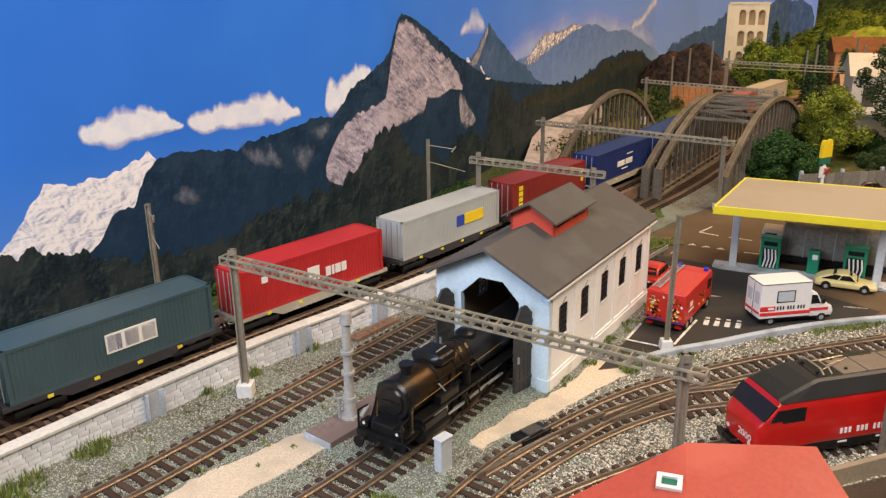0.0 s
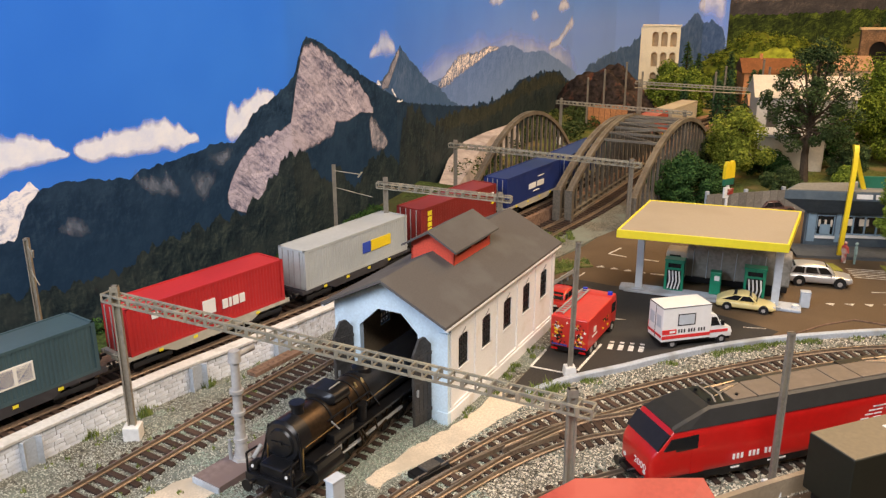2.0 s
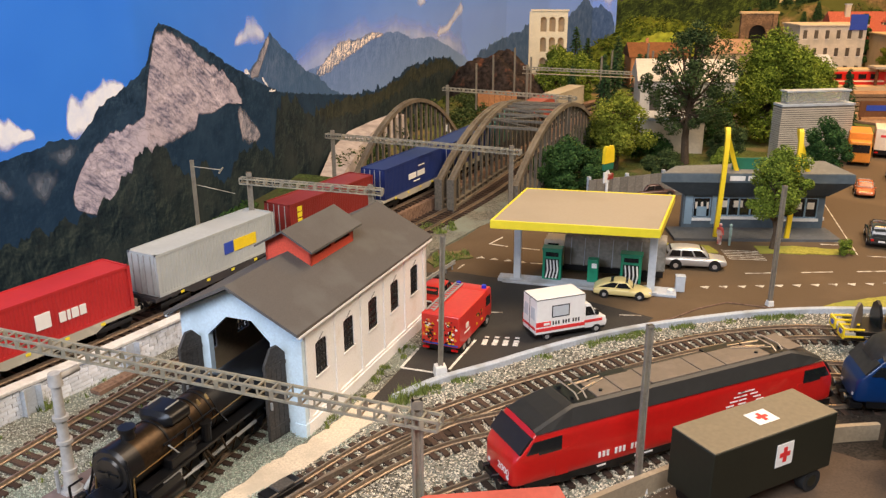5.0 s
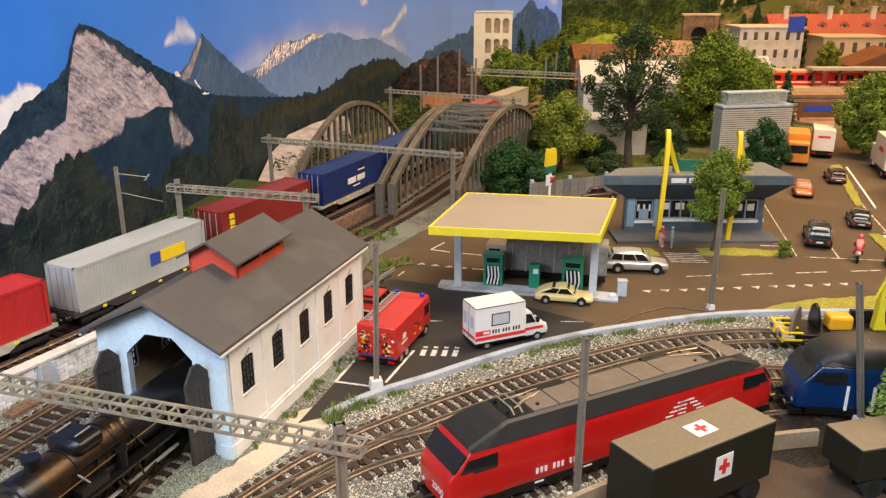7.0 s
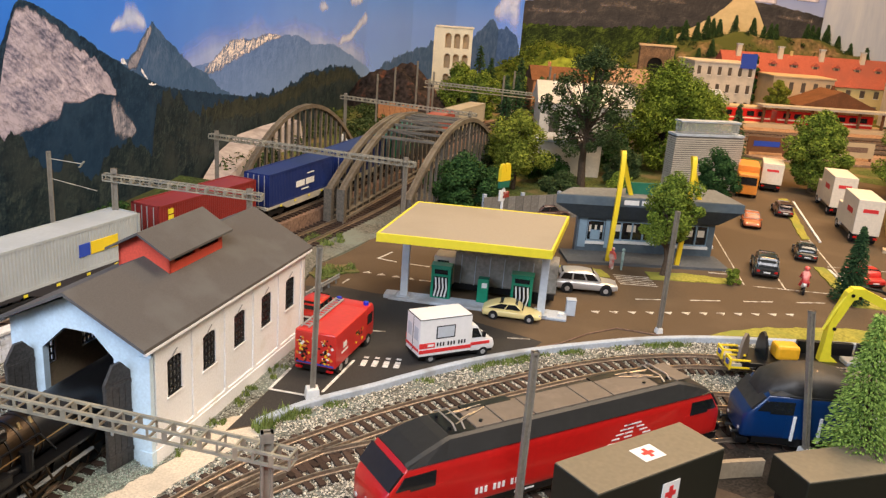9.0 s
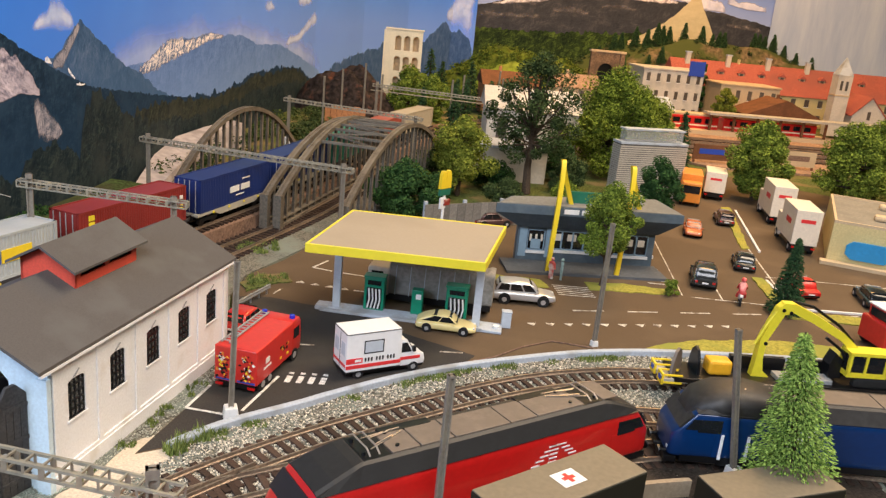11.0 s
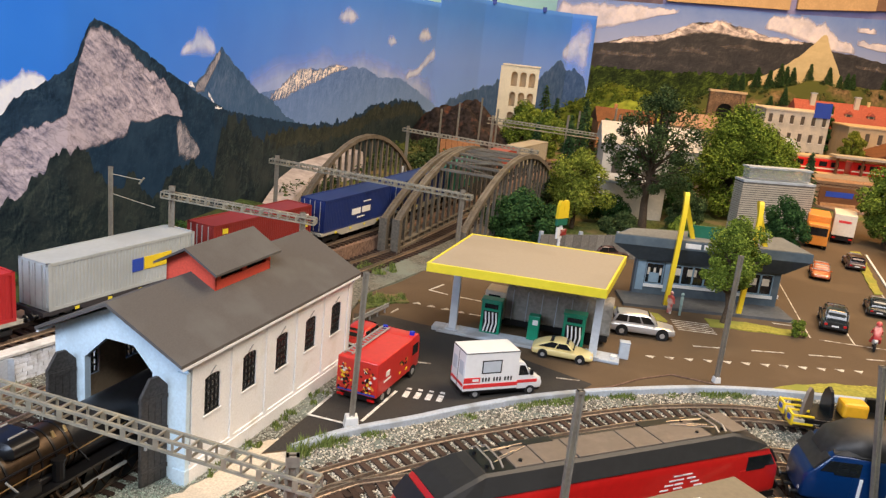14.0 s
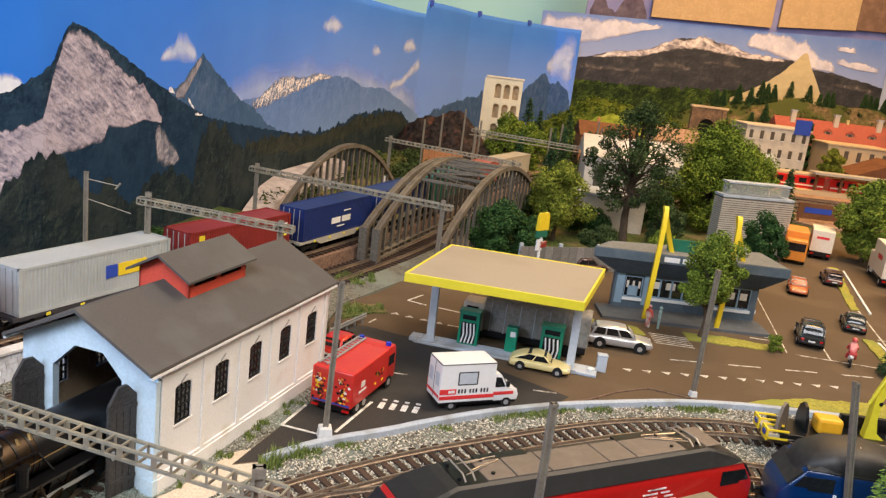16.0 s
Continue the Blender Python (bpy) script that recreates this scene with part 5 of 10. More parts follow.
        prism(bm, [(y0, 6.16), (mid, 8.2), (mid, 8.38), (y0, 6.33)], -1.0, L_ + 0.45, CROSSWISE)
        part("roof_slope", bm, ROOF_FELT, s)
        bm = bmesh.new()
        prism(bm, [(y0 - 0.02 * sgn, 6.02), (y0 + 0.12 * sgn, 6.04), (y0 + 0.12 * sgn, 6.16), (y0 - 0.02 * sgn, 6.16)], -0.9, L_ + 0.35, CROSSWISE)
        part("eave_board", bm, WALL_WHITE, s)
    # ventilation lantern on the ridge
    lan = thing("roof_lantern")
    lan.parent = s
    a, b, hw = 5.0, 10.1, 1.5
    bm = bmesh.new()
    prism(bm, [(mid - hw, 7.2), (mid + hw, 7.2), (mid + hw, 8.75), (mid, 9.55), (mid - hw, 8.75)], a, a + 0.15, CROSSWISE)
    prism(bm, [(mid - hw, 7.2), (mid + hw, 7.2), (mid + hw, 8.75), (mid, 9.55), (mid - hw, 8.75)], b - 0.15, b, CROSSWISE)
    for y in (mid - hw, mid + hw - 0.14):
        box(bm, a, b, y, y + 0.14, 7.2, 8.12)
        box(bm, a, b, y, y + 0.14, 8.6, 8.8)
        for x0, x1 in ((a, a + 0.45), ((a + b) / 2 - 0.2, (a + b) / 2 + 0.2), (b - 0.45, b)):
            box(bm, x0, x1, y, y + 0.14, 8.12, 8.6)
    part("lantern_wall", bm, RED_WALL, lan)
    part("lantern_louvre", B((a + 0.3, b - 0.3, mid - hw + 0.3, mid + hw - 0.3, 7.4, 8.62)), BLACK_METAL, lan)
    for sgn in (-1, 1):
        y0 = mid - sgn * (hw + 0.4)
        bm = bmesh.new()
        prism(bm, [(y0, 8.55), (mid, 9.6), (mid, 9.74), (y0, 8.68)], a - 0.55, b + 0.45, CROSSWISE)
        part("lantern_roof", bm, ROOF_FELT, lan)
    # open door leaves
    for y, ang in ((1.15, -12), (6.4, -14)):
        d = thing("door_leaf")
        d.parent, d.matrix_local = s, at(-0.1, y, 0, 0, 0, ang + 180)
        bm = bmesh.new()
        prism(bm, [(0, 0.1), (1.45, 0.1), (1.45, 4.55), (0.95, 5.35), (0.5, 5.35), (0, 4.8)], -0.09, 0.09, UPRIGHT)
        bmesh.ops.bevel(bm, geom=bm.edges[:], offset=0.02, segments=1, affect="EDGES")
        part("door_panel", bm, DARK_WOOD, d)
        for k in range(4):
            part("door_plank", B((0.05 + 0.35 * k, 0.36 + 0.35 * k, -0.115, 0.115, 0.2, 4.5)), DARK_WOOD, d)
        bm = bmesh.new()
        for z in (0.7, 2.6, 4.2):
            box(bm, 0.02, 1.42, -0.15, 0.15, z, z + 0.2)
        part("door_brace", bm, DARK_WOOD, d)
        part("door_latch", B((1.2, 1.3, -0.22, 0.22, 2.0, 2.4)), GREY_CAST, d)
    # added linings, the dark ones standing in for interior shade; floor and rear door
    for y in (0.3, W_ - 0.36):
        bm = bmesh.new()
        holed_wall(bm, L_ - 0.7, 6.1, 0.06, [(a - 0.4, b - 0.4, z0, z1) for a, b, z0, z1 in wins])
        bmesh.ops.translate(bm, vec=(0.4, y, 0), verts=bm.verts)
        part("added_lining", bm, DARK_WOOD if y < 1 else BUFF, s)
    part("added_lining", B((L_ - 0.42, L_ - 0.34, 0.4, W_ - 0.4, 0, 6.1)), DARK_WOOD, s)
    for sgn in (-1, 1):
        y0 = mid - sgn * (mid - 0.4)
        bm = bmesh.new()
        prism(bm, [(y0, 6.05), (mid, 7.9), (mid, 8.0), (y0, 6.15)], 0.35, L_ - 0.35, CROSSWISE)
        part("added_roof_lining", bm, DARK_WOOD, s)
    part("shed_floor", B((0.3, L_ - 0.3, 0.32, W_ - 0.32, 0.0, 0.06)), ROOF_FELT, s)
    part("rear_door", B((L_ - 0.5, L_ - 0.44, 4.2, 5.5, 1.6, 5.6)), BUFF, s)


shed()


# ---- rolling stock ----
def wheelset(parent, x, r=0.52, gauge=1.75, z=0.0):
    bm = bmesh.new()
    rod(bm, (x, -gauge / 2, r + z), (x, gauge / 2, r + z), 0.12, n=8)
    for s in (-1, 1):
        rod(bm, (x, s * gauge / 2 - 0.12, r + z), (x, s * gauge / 2 + 0.12, r + z), r, n=20)
    return part("wheelset", bm, BLACK_METAL, parent)


def bars(parent, x, y, z, widths, high, material, side=-1, gap=0.12, lean=0.0):
    """Plain bars in place of printed lettering on a flank; x grows along the text."""
    for w in widths:
        bm = bmesh.new()
        box(bm, x, x + w, y + side * 0.03, y, z, z + high)
        part("printed_bar", bm, material, parent)
        x += w + gap


def container(name, colour, mark, label, m):
    """A 40-foot box with corrugated walls, corner castings and a pair of doors; local x runs along it."""
    c = thing(name, 0, 0, 0, 0, label, "shipping container", "containers on the train")
    c.matrix_world = m
    L_, w, h = 11.9, 1.3, 2.95
    n, ring = 44, []
    step = (L_ - 0.6) / n
    for k in range(n):
        x = 0.3 + step * k
        ring += [(x, w - 0.045), (x + step * 0.2, w - 0.015), (x + step * 0.6, w - 0.015), (x + step * 0.8, w - 0.045)]
    ring = [(0.05, w - 0.07)] + ring + [(L_ - 0.05, w - 0.07)]
    bm = bmesh.new()
    prism(bm, ring + [(x, -y) for x, y in ring[::-1]], 0.06, h - 0.05)
    part("body", bm, colour, c)
    bm = bmesh.new()
    for z0, z1 in ((0, 0.2), (h - 0.18, h)):
        for s in (-1, 1):
            box(bm, 0, L_, min(s * (w - 0.12), s * (w + 0.01)), max(s * (w - 0.12), s * (w + 0.01)), z0, z1)
        for x in (0, L_ - 0.15):
            box(bm, x, x + 0.15, -w, w, z0, z1)
    for x in (0, L_ - 0.22):
        for s in (-1, 1):
            box(bm, x, x + 0.22, min(s * (w - 0.2), s * (w + 0.015)), max(s * (w - 0.2), s * (w + 0.015)), 0, h)
    part("corner_frame", bm, colour, c)
    for s in (-1, 1):
        d = part("door", B((-0.05, 0.0, min(0, s * (w - 0.15)) + 0.02, max(0, s * (w - 0.15)) - 0.02, 0.2, h - 0.18)), colour, c)
        bm = bmesh.new()
        for y in (0.25, 0.85):
            rod(bm, (-0.09, s * y, 0.1), (-0.09, s * y, h - 0.1), 0.04, n=6)
        part("lock_rod", bm, GREY_CAST, d)
    for kind, x, z, wide, high, material in mark:
        bm = bmesh.new()
        box(bm, x, x + wide, -w - 0.035, -w + 0.02, z, z + high)
        part("printed_bar", bm, material, c)
    return c


FLATCAR = mat("dark_flatcar", (0.035, 0.032, 0.036), 0.7, vary=0.2)
FLATCAR_PALE = mat("pale_flatcar", (0.42, 0.40, 0.33), 0.7, vary=0.12)


def flatcar(m, colour, label):
    f = thing("flat_wagon", 0, 0, 0, 0, label, "flat wagon", "wagons of the train")
    f.matrix_world = m
    L_ = 12.7
    bm = bmesh.new()
    side = [(0, 0.98), (2.6, 0.98), (3.4, 0.62), (9.3, 0.62), (10.1, 0.98), (L_, 0.98), (L_, 1.22), (0, 1.22)]
    for s in (-1, 1):
        prism(bm, side, s * 1.25 - 0.07, s * 1.25 + 0.07, UPRIGHT)
    box(bm, 0, L_, -0.25, 0.25, 0.85, 1.15)
    for x in (0.1, 3, 6.2, 9.4, L_ - 0.35):
        box(bm, x, x + 0.25, -1.2, 1.2, 0.95, 1.2)
    part("underframe", bm, colour, f)
    for x in (1.9, L_ - 1.9):
        b = thing("bogie")
        b.parent = f
        bm = bmesh.new()
        for s in (-1, 1):
            box(bm, x - 1.35, x + 1.35, s * 1.05 - 0.08, s * 1.05 + 0.08, 0.35, 0.72, bevel=0.04)
        box(bm, x - 0.3, x + 0.3, -1.05, 1.05, 0.55, 0.9)
        part("bogie_frame", bm, BLACK_METAL, b)
        for dx in (-0.9, 0.9):
            wheelset(b, x + dx, 0.46)
    for x, s in ((0, -1), (L_, 1)):
        for y in (-0.85, 0.85):
            bm = bmesh.new()
            rod(bm, (x, y, 1.0), (x + s * 0.4, y, 1.0), 0.09, n=8)
            rod(bm, (x + s * 0.4, y, 1.0), (x + s * 0.48, y, 1.0), 0.24, n=12)
            part("buffer", bm, BLACK_METAL, f)
    for k in range(4):
        part("marker_plate", B((2.2 + 2.5 * k, 2.5 + 2.5 * k, -1.36, -1.31, 0.95, 1.12)), LEMON, f)
    return f


def paint(name, colour, rough=0.5):
    return mat(name, colour, rough, vary=0.03, scale=400, second=tuple(c * 0.88 for c in colour), mix=0.4, coarse=25)


C_ORANGE, C_TEAL = paint("container_rust_orange", (0.34, 0.07, 0.03)), paint("container_slate", (0.045, 0.085, 0.10))
C_RED, C_GREYW, C_MAROON = paint("container_bright_red", (0.46, 0.022, 0.022)), paint("container_pale_grey", (0.42, 0.45, 0.45)), paint("container_maroon", (0.22, 0.022, 0.018))
C_NAVY, C_GREEN, C_BRICK, C_BEIGE = paint("container_navy", (0.010, 0.025, 0.13)), paint("container_sea_green", (0.02, 0.20, 0.13)), paint("container_brick", (0.36, 0.075, 0.045)), paint("container_beige", (0.42, 0.36, 0.26))


def words(x, z, widths, high, material, gap=0.1):
    out = []
    for w in widths:
        out.append(("bar", x, z, w, high, material))
        x += w + gap
    return out


LOADS = [("shipping_container", C_ORANGE, words(4.4, 1.6, [0.5, 0.6, 0.5], 0.4, WHITE_PRINT), "rust-orange corrugated shipping container"),
         ("shipping_container", C_TEAL, [("bar", 5.2, 0.9, 3.0, 1.1, WHITE_PRINT)] + [("bar", 5.3 + 1.0 * k, 1.0, 0.8, 0.9, BLUE_PRINT) for k in range(3)], "slate-grey shipping container with a blue and white plate"),
         ("shipping_container", C_RED, words(5.2, 0.95, [0.95], 0.95, WHITE_PRINT) + words(6.7, 0.95, [0.42, 0.2, 0.45, 0.42], 0.62, WHITE_PRINT) + words(1.6, 1.9, [0.45], 0.4, WHITE_PRINT), "bright red weathered shipping container with white bars"),
         ("shipping_container", C_GREYW, [("bar", 6.3, 1.1, 0.9, 0.85, BLUE_PRINT), ("bar", 7.3, 1.1, 2.4, 0.85, YELLOW)], "pale grey shipping container with a blue and orange plate"),
         ("shipping_container", C_MAROON, [("bar", 0.95, 0.7 + 0.5 * k, 0.55, 0.38, LEMON) for k in range(4)] + [("bar", 11.1, 1.9, 0.35, 0.3, WHITE_PRINT), ("bar", 11.1, 1.1, 0.35, 0.3, LEMON)], "maroon corrugated shipping container with yellow bars"),
         ("shipping_container", C_NAVY, words(4.6, 1.0, [1.5], 0.55, WHITE_PRINT) + words(6.4, 1.0, [1.5], 0.55, WHITE_PRINT) + [("bar", 6.6, 2.0, 1.3, 0.1, WHITE_PRINT), ("bar", 5.6, 0.6, 1.3, 0.1, WHITE_PRINT)], "navy blue corrugated shipping container with white bars"),
         ("shipping_container", C_NAVY, words(4.6, 1.0, [1.5], 0.55, WHITE_PRINT) + words(6.4, 1.0, [1.5], 0.55, WHITE_PRINT) + [("bar", 6.6, 2.0, 1.3, 0.1, WHITE_PRINT)], "navy blue corrugated shipping container with white bars"),
         ("shipping_container", C_GREEN, words(5, 1.0, [0.5, 0.6, 0.4], 0.7, WHITE_PRINT) + words(7.2, 1.0, [0.6, 0.5, 0.6], 0.7, WHITE_PRINT), "sea-green corrugated shipping container with white bars"),
         ("shipping_container", C_BRICK, [], "brick-red corrugated shipping container"),
         ("shipping_container", C_BEIGE, [], "weathered beige shipping container")]
T_FINE = spline(LINE_T, 0.1)
for k, (name, colour, mark, label) in enumerate(LOADS):
    s = 37.2 - 2 * 13.9 + 13.9 * k
    p, _ = T_FINE[int(max(0, s) / 0.1)]
    q, _ = T_FINE[min(len(T_FINE) - 1, int((s + 11.9) / 0.1))]
    h = math.degrees(math.atan2(q.y - p.y, q.x - p.x))
    z = WALL_TOP - 0.12 + 0.45
    base = at(p.x, p.y, z, 0, 0, h)
    flatcar(base @ at(-0.4, 0, 0), FLATCAR_PALE if k in (2, 5, 6) else FLATCAR, "pale weathered flat wagon under a container" if k in (2, 5, 6) else "dark blue-grey flat wagon under a container")
    container(name, colour, mark, label, base @ at(0, 0, 1.22))


def electric_loco(x, y, rz, body, label, red=True):
    """A modern streamlined electric locomotive; its nose at local x = 0."""
    e = thing("electric_locomotive", x, y, 0.35, rz, label, "locomotive")
    e.matrix_world = e.matrix_world @ Matrix.Diagonal((1, 0.93, 0.83, 1))
    L_, w = 20.2, 1.62
    rings = [(0.0, 0, 1.24, 0.62, 1.9), (0.08, 0, 1.42, 0.55, 2.22), (0.25, 0, 1.53, 0.55, 2.5), (0.6, 0, 1.59, 0.55, 3.013), (1.0, 0, w, 0.55, 3.6), (1.15, 0, w, 0.55, 3.82)]
    rings = rings + [(L_ - r[0], *r[1:]) for r in rings[::-1]]
    bm = bmesh.new()
    loft(bm, rings, power=9, n=32)
    part("body_shell", bm, body, e, smooth=True)
    bm = bmesh.new()
    roof = [(1.12, 1.45, 3.86), (1.9, 1.42, 4.24), (2.9, 1.3, 4.62), (3.3, 1.22, 4.72)]
    hull = [(a, b, c) for a, b, c in roof]
    hull = hull + [(L_ - r[0], *r[1:]) for r in hull[::-1]]
    made = []
    for xx, hw, zt in hull:
        made.append([bm.verts.new(q) for q in ((xx, -w - 0.015, min(zt - 0.05, 3.74)), (xx, -hw, zt - 0.12), (xx, -hw + 0.18, zt), (xx, hw - 0.18, zt), (xx, hw, zt - 0.12), (xx, w + 0.015, min(zt - 0.05, 3.74)))])
    for a, b in zip(made, made[1:]):
        for k in range(5):
            bm.faces.new((a[k], a[k + 1], b[k + 1], b[k]))
    bm.faces.new(made[0])
    bm.faces.new(made[-1][::-1])
    part("roof_shell", bm, LOCO_ROOF if red else BLUE_ROOF, e)
    # roof panels, wells and pantographs
    for a, b in ((4.75, 6.13), (6.2, 7.9), (7.97, 11.0), (11.07, 12.6), (12.67, 15.6)):
        part("roof_panel", B((a, b, -1.02, 0.75, 4.7, 4.8), bevel=0.03), LOCO_PANEL, e)
    part("roof_panel", B((16.9, 17.9, -1.0, 1.0, 4.7, 4.77), bevel=0.03), LOCO_PANEL, e)
    for a, way in ((3.4, 1), (L_ - 3.4, -1)):
        part("roof_well", B((min(a, a + way * 1.25), max(a, a + way * 1.25), -1.05, 1.05, 4.69, 4.74)), BLACK_METAL, e)
        part("roof_well", B((min(a + way * 1.6, a + way * 4.2), max(a + way * 1.6, a + way * 4.2), 0.62, 1.12, 4.69, 4.82)), BLACK_METAL, e)
        pan = thing("pantograph")
        pan.parent = e
        bm = bmesh.new()
        for yy in (-0.45, 0.55):
            rod(bm, (a + way * 0.6, yy, 4.86), (a + way * 2.6, yy * 0.3 + 0.6, 4.84), 0.032, n=6)
            rod(bm, (a + way * 0.9, yy * 0.6, 4.95), (a + way * 1.9, yy * 0.4 + 0.3, 4.95), 0.032, n=6)
        part("pantograph_arm", bm, PANTO, pan)
        bm = bmesh.new()
        for dx in (0.3, 0.75):
            for p_, q_ in (((a + way * dx, -0.62, 5.1), (a + way * dx, 0.72, 5.1)), ((a + way * dx, -0.62, 5.1), (a + way * dx, -0.98, 4.85)), ((a + way * dx, 0.72, 5.1), (a + way * dx, 1.05, 4.85))):
                rod(bm, p_, q_, 0.045, n=6)
        part("contact_bow", bm, PANTO, pan)
        bm = bmesh.new()
        for yy in (-0.6, 0.6):
            for dx in (0.2, 1.8):
                rod(bm, (a + way * dx, yy, 4.72), (a + way * dx, yy, 4.9), 0.09, n=8)
        part("insulator", bm, BLACK_METAL, pan)
    # windscreens and cab windows
    for end in (0, 1):
        f = (lambda v: v) if end == 0 else (lambda v: L_ - v)
        bm = bmesh.new()
        wide = 1.57
        quad = [(f(0.34), -wide + 0.06, 2.63), (f(0.95), -wide + 0.04, 3.53), (f(0.95), wide - 0.04, 3.53), (f(0.34), wide - 0.06, 2.63)]
        out = Vector((-0.82 if end == 0 else 0.82, 0, 0.57)) * 0.06
        lo = [bm.verts.new(Vector(q) - out) for q in quad]
        hi = [bm.verts.new(Vector(q) + out) for q in quad]
        for k in range(4):
            bm.faces.new((lo[k], lo[(k + 1) % 4], hi[(k + 1) % 4], hi[k]))
        bm.faces.new(hi)
        bm.faces.new(lo[::-1])
        part("windscreen", bm, GLASS_CAB if red else BLUE_ROOF, e)
        for s in (-1, 1):
            bm = bmesh.new()
            outl = [(f(0.62), 2.6), (f(1.0), 3.3), (f(2.5), 3.34), (f(2.5), 2.45), (f(1.3), 2.45), (f(1.25), 2.6)]
            prism(bm, outl, -s * (w - 0.06), -s * (w + 0.03), UPRIGHT)
            part("cab_window", bm, GLASS_DARK, e)
            bm = bmesh.new()
            rod(bm, (f(-0.02), s * 0.98, 0.98), (f(0.2), s * 0.98, 0.98), 0.13, n=12)
            part("headlight", bm, LAMP_CLEAR, e)
            bm = bmesh.new()
            rod(bm, (f(0.1), s * 0.95, 0.65), (f(-0.38), s * 0.95, 0.65), 0.12, n=8)
            rod(bm, (f(-0.38), s * 0.95, 0.65), (f(-0.48), s * 0.95, 0.65), 0.3, n=14)
            part("buffer", bm, BLACK_METAL, e)
            part("door", B((min(f(2.2), f(2.9)), max(f(2.2), f(2.9)), s * w - 0.02, s * w + 0.02, 0.8, 2.5)), body, e)
        bm = bmesh.new()
        box(bm, min(f(-0.15), f(0.5)), max(f(-0.15), f(0.5)), -1.35, 1.35, 0.05, 0.5, bevel=0.05)
        rod(bm, (f(-0.4), 0, 0.55), (f(0.1), 0, 0.55), 0.12, n=8)
        part("coupler", bm, BLACK_METAL, e)
    part("skirt", B((0.6, L_ - 0.6, -1.55, 1.55, 0.3, 0.95)), BLACK_METAL, e)
    for xx in (4.3, L_ - 4.3):
        b = thing("bogie")
        b.parent = e
        bm = bmesh.new()
        for s in (-1, 1):
            box(bm, xx - 2.1, xx + 2.1, s * 1.35 - 0.12, s * 1.35 + 0.12, 0.25, 0.75, bevel=0.06)
            for dx in (-1.4, 0, 1.4):
                box(bm, xx + dx - 0.3, xx + dx + 0.3, s * 1.35 - 0.2, s * 1.35 + 0.2, 0.15, 0.55, bevel=0.05)
        part("bogie_frame", bm, BLACK_METAL, b)
        for dx in (-1.4, 1.4):
            wheelset(b, xx + dx, 0.6, z=-0.1)
    if red:
        # name number on the nose, plain bars for the company's lettering, diagonal stripes for its mark
        writing("2000", 0.6, WHITE_PRINT, e, at(-0.02, -0.55, 1.3, 90, 0, -90))
        for k in range(3):
            bars(e, 4.6 + 0.95 * k, -w - 0.005, 1.2, [0.13, 0.13, 0.13], 0.36, WHITE_PRINT, gap=0.11)
        for k, lean in enumerate((0.24, 0.02, -0.24)):
            for j in range(6):
                x0 = 11.9 + 1.25 * k + lean * j + (0 if k < 2 else 0.5)
                part("printed_bar", B((x0, x0 + 0.5, -w - 0.03, -w, 1.65 + 0.26 * j, 1.73 + 0.26 * j)), WHITE_PRINT, e)
        for xx in (4.6, 6.8, 7.4):
            part("printed_bar", B((xx, xx + 0.5, -1.59, -1.56, 0.55, 0.65)), WHITE_PRINT, e)
    else:
        for xx in (2.6, 4.0):
            bm = bmesh.new()
            rod(bm, (xx, -w - 0.06, 0.7), (xx, -w - 0.06, 2.4), 0.09, n=6)
            part("handrail", bm, WHITE_PRINT, e)
        for k in range(3):
            bm = bmesh.new()
            rod(bm, (5.6 + 0.45 * k, -w - 0.02, 1.7 + 0.2 * k), (6.9 + 0.3 * k, -w - 0.02, 3.2), 0.07, n=6)
            part("printed_stripe", bm, WHITE_PRINT, e)
        writing("25", 1.0, PALE_BLUE, e, at(13.6, -w - 0.03, 2.2, 90, 0, 0))
        part("printed_bar", B((13.4, 14.4, -w - 0.03, -w, 0.85, 0.93)), WHITE_PRINT, e)
        bm = bmesh.new()
        loft(bm, [(0.75, 0, 0.9, 2.9, 3.5), (1.3, 0, 1.4, 2.9, 4.5), (2.4, 0, 1.62, 2.9, 5.1), (4.2, 0, 1.64, 2.9, 5.2), (5.6, 0, 1.55, 2.9, 4.9), (6.2, 0, 1.3, 2.9, 4.3)], power=2.6, n=24)
        part("dust_cover", bm, BLUE_ROOF, e, "dull grey rounded cover over the cab roof", smooth=True)
        bm = bmesh.new()
        rod(bm, (0.15, -0.3, 2.0), (1.2, -0.25, 3.1), 0.09, n=6)
        part("wiper", bm, GREY_CAST, e)
    return e


electric_loco(14.3, 35.75, 13.5, LOCO_RED, "red modern electric locomotive with dark grey roof on the track")
electric_loco(35.7, 39.75, -19.0, LOCO_BLUE, "blue electric locomotive with dark roof coupled behind", red=False)


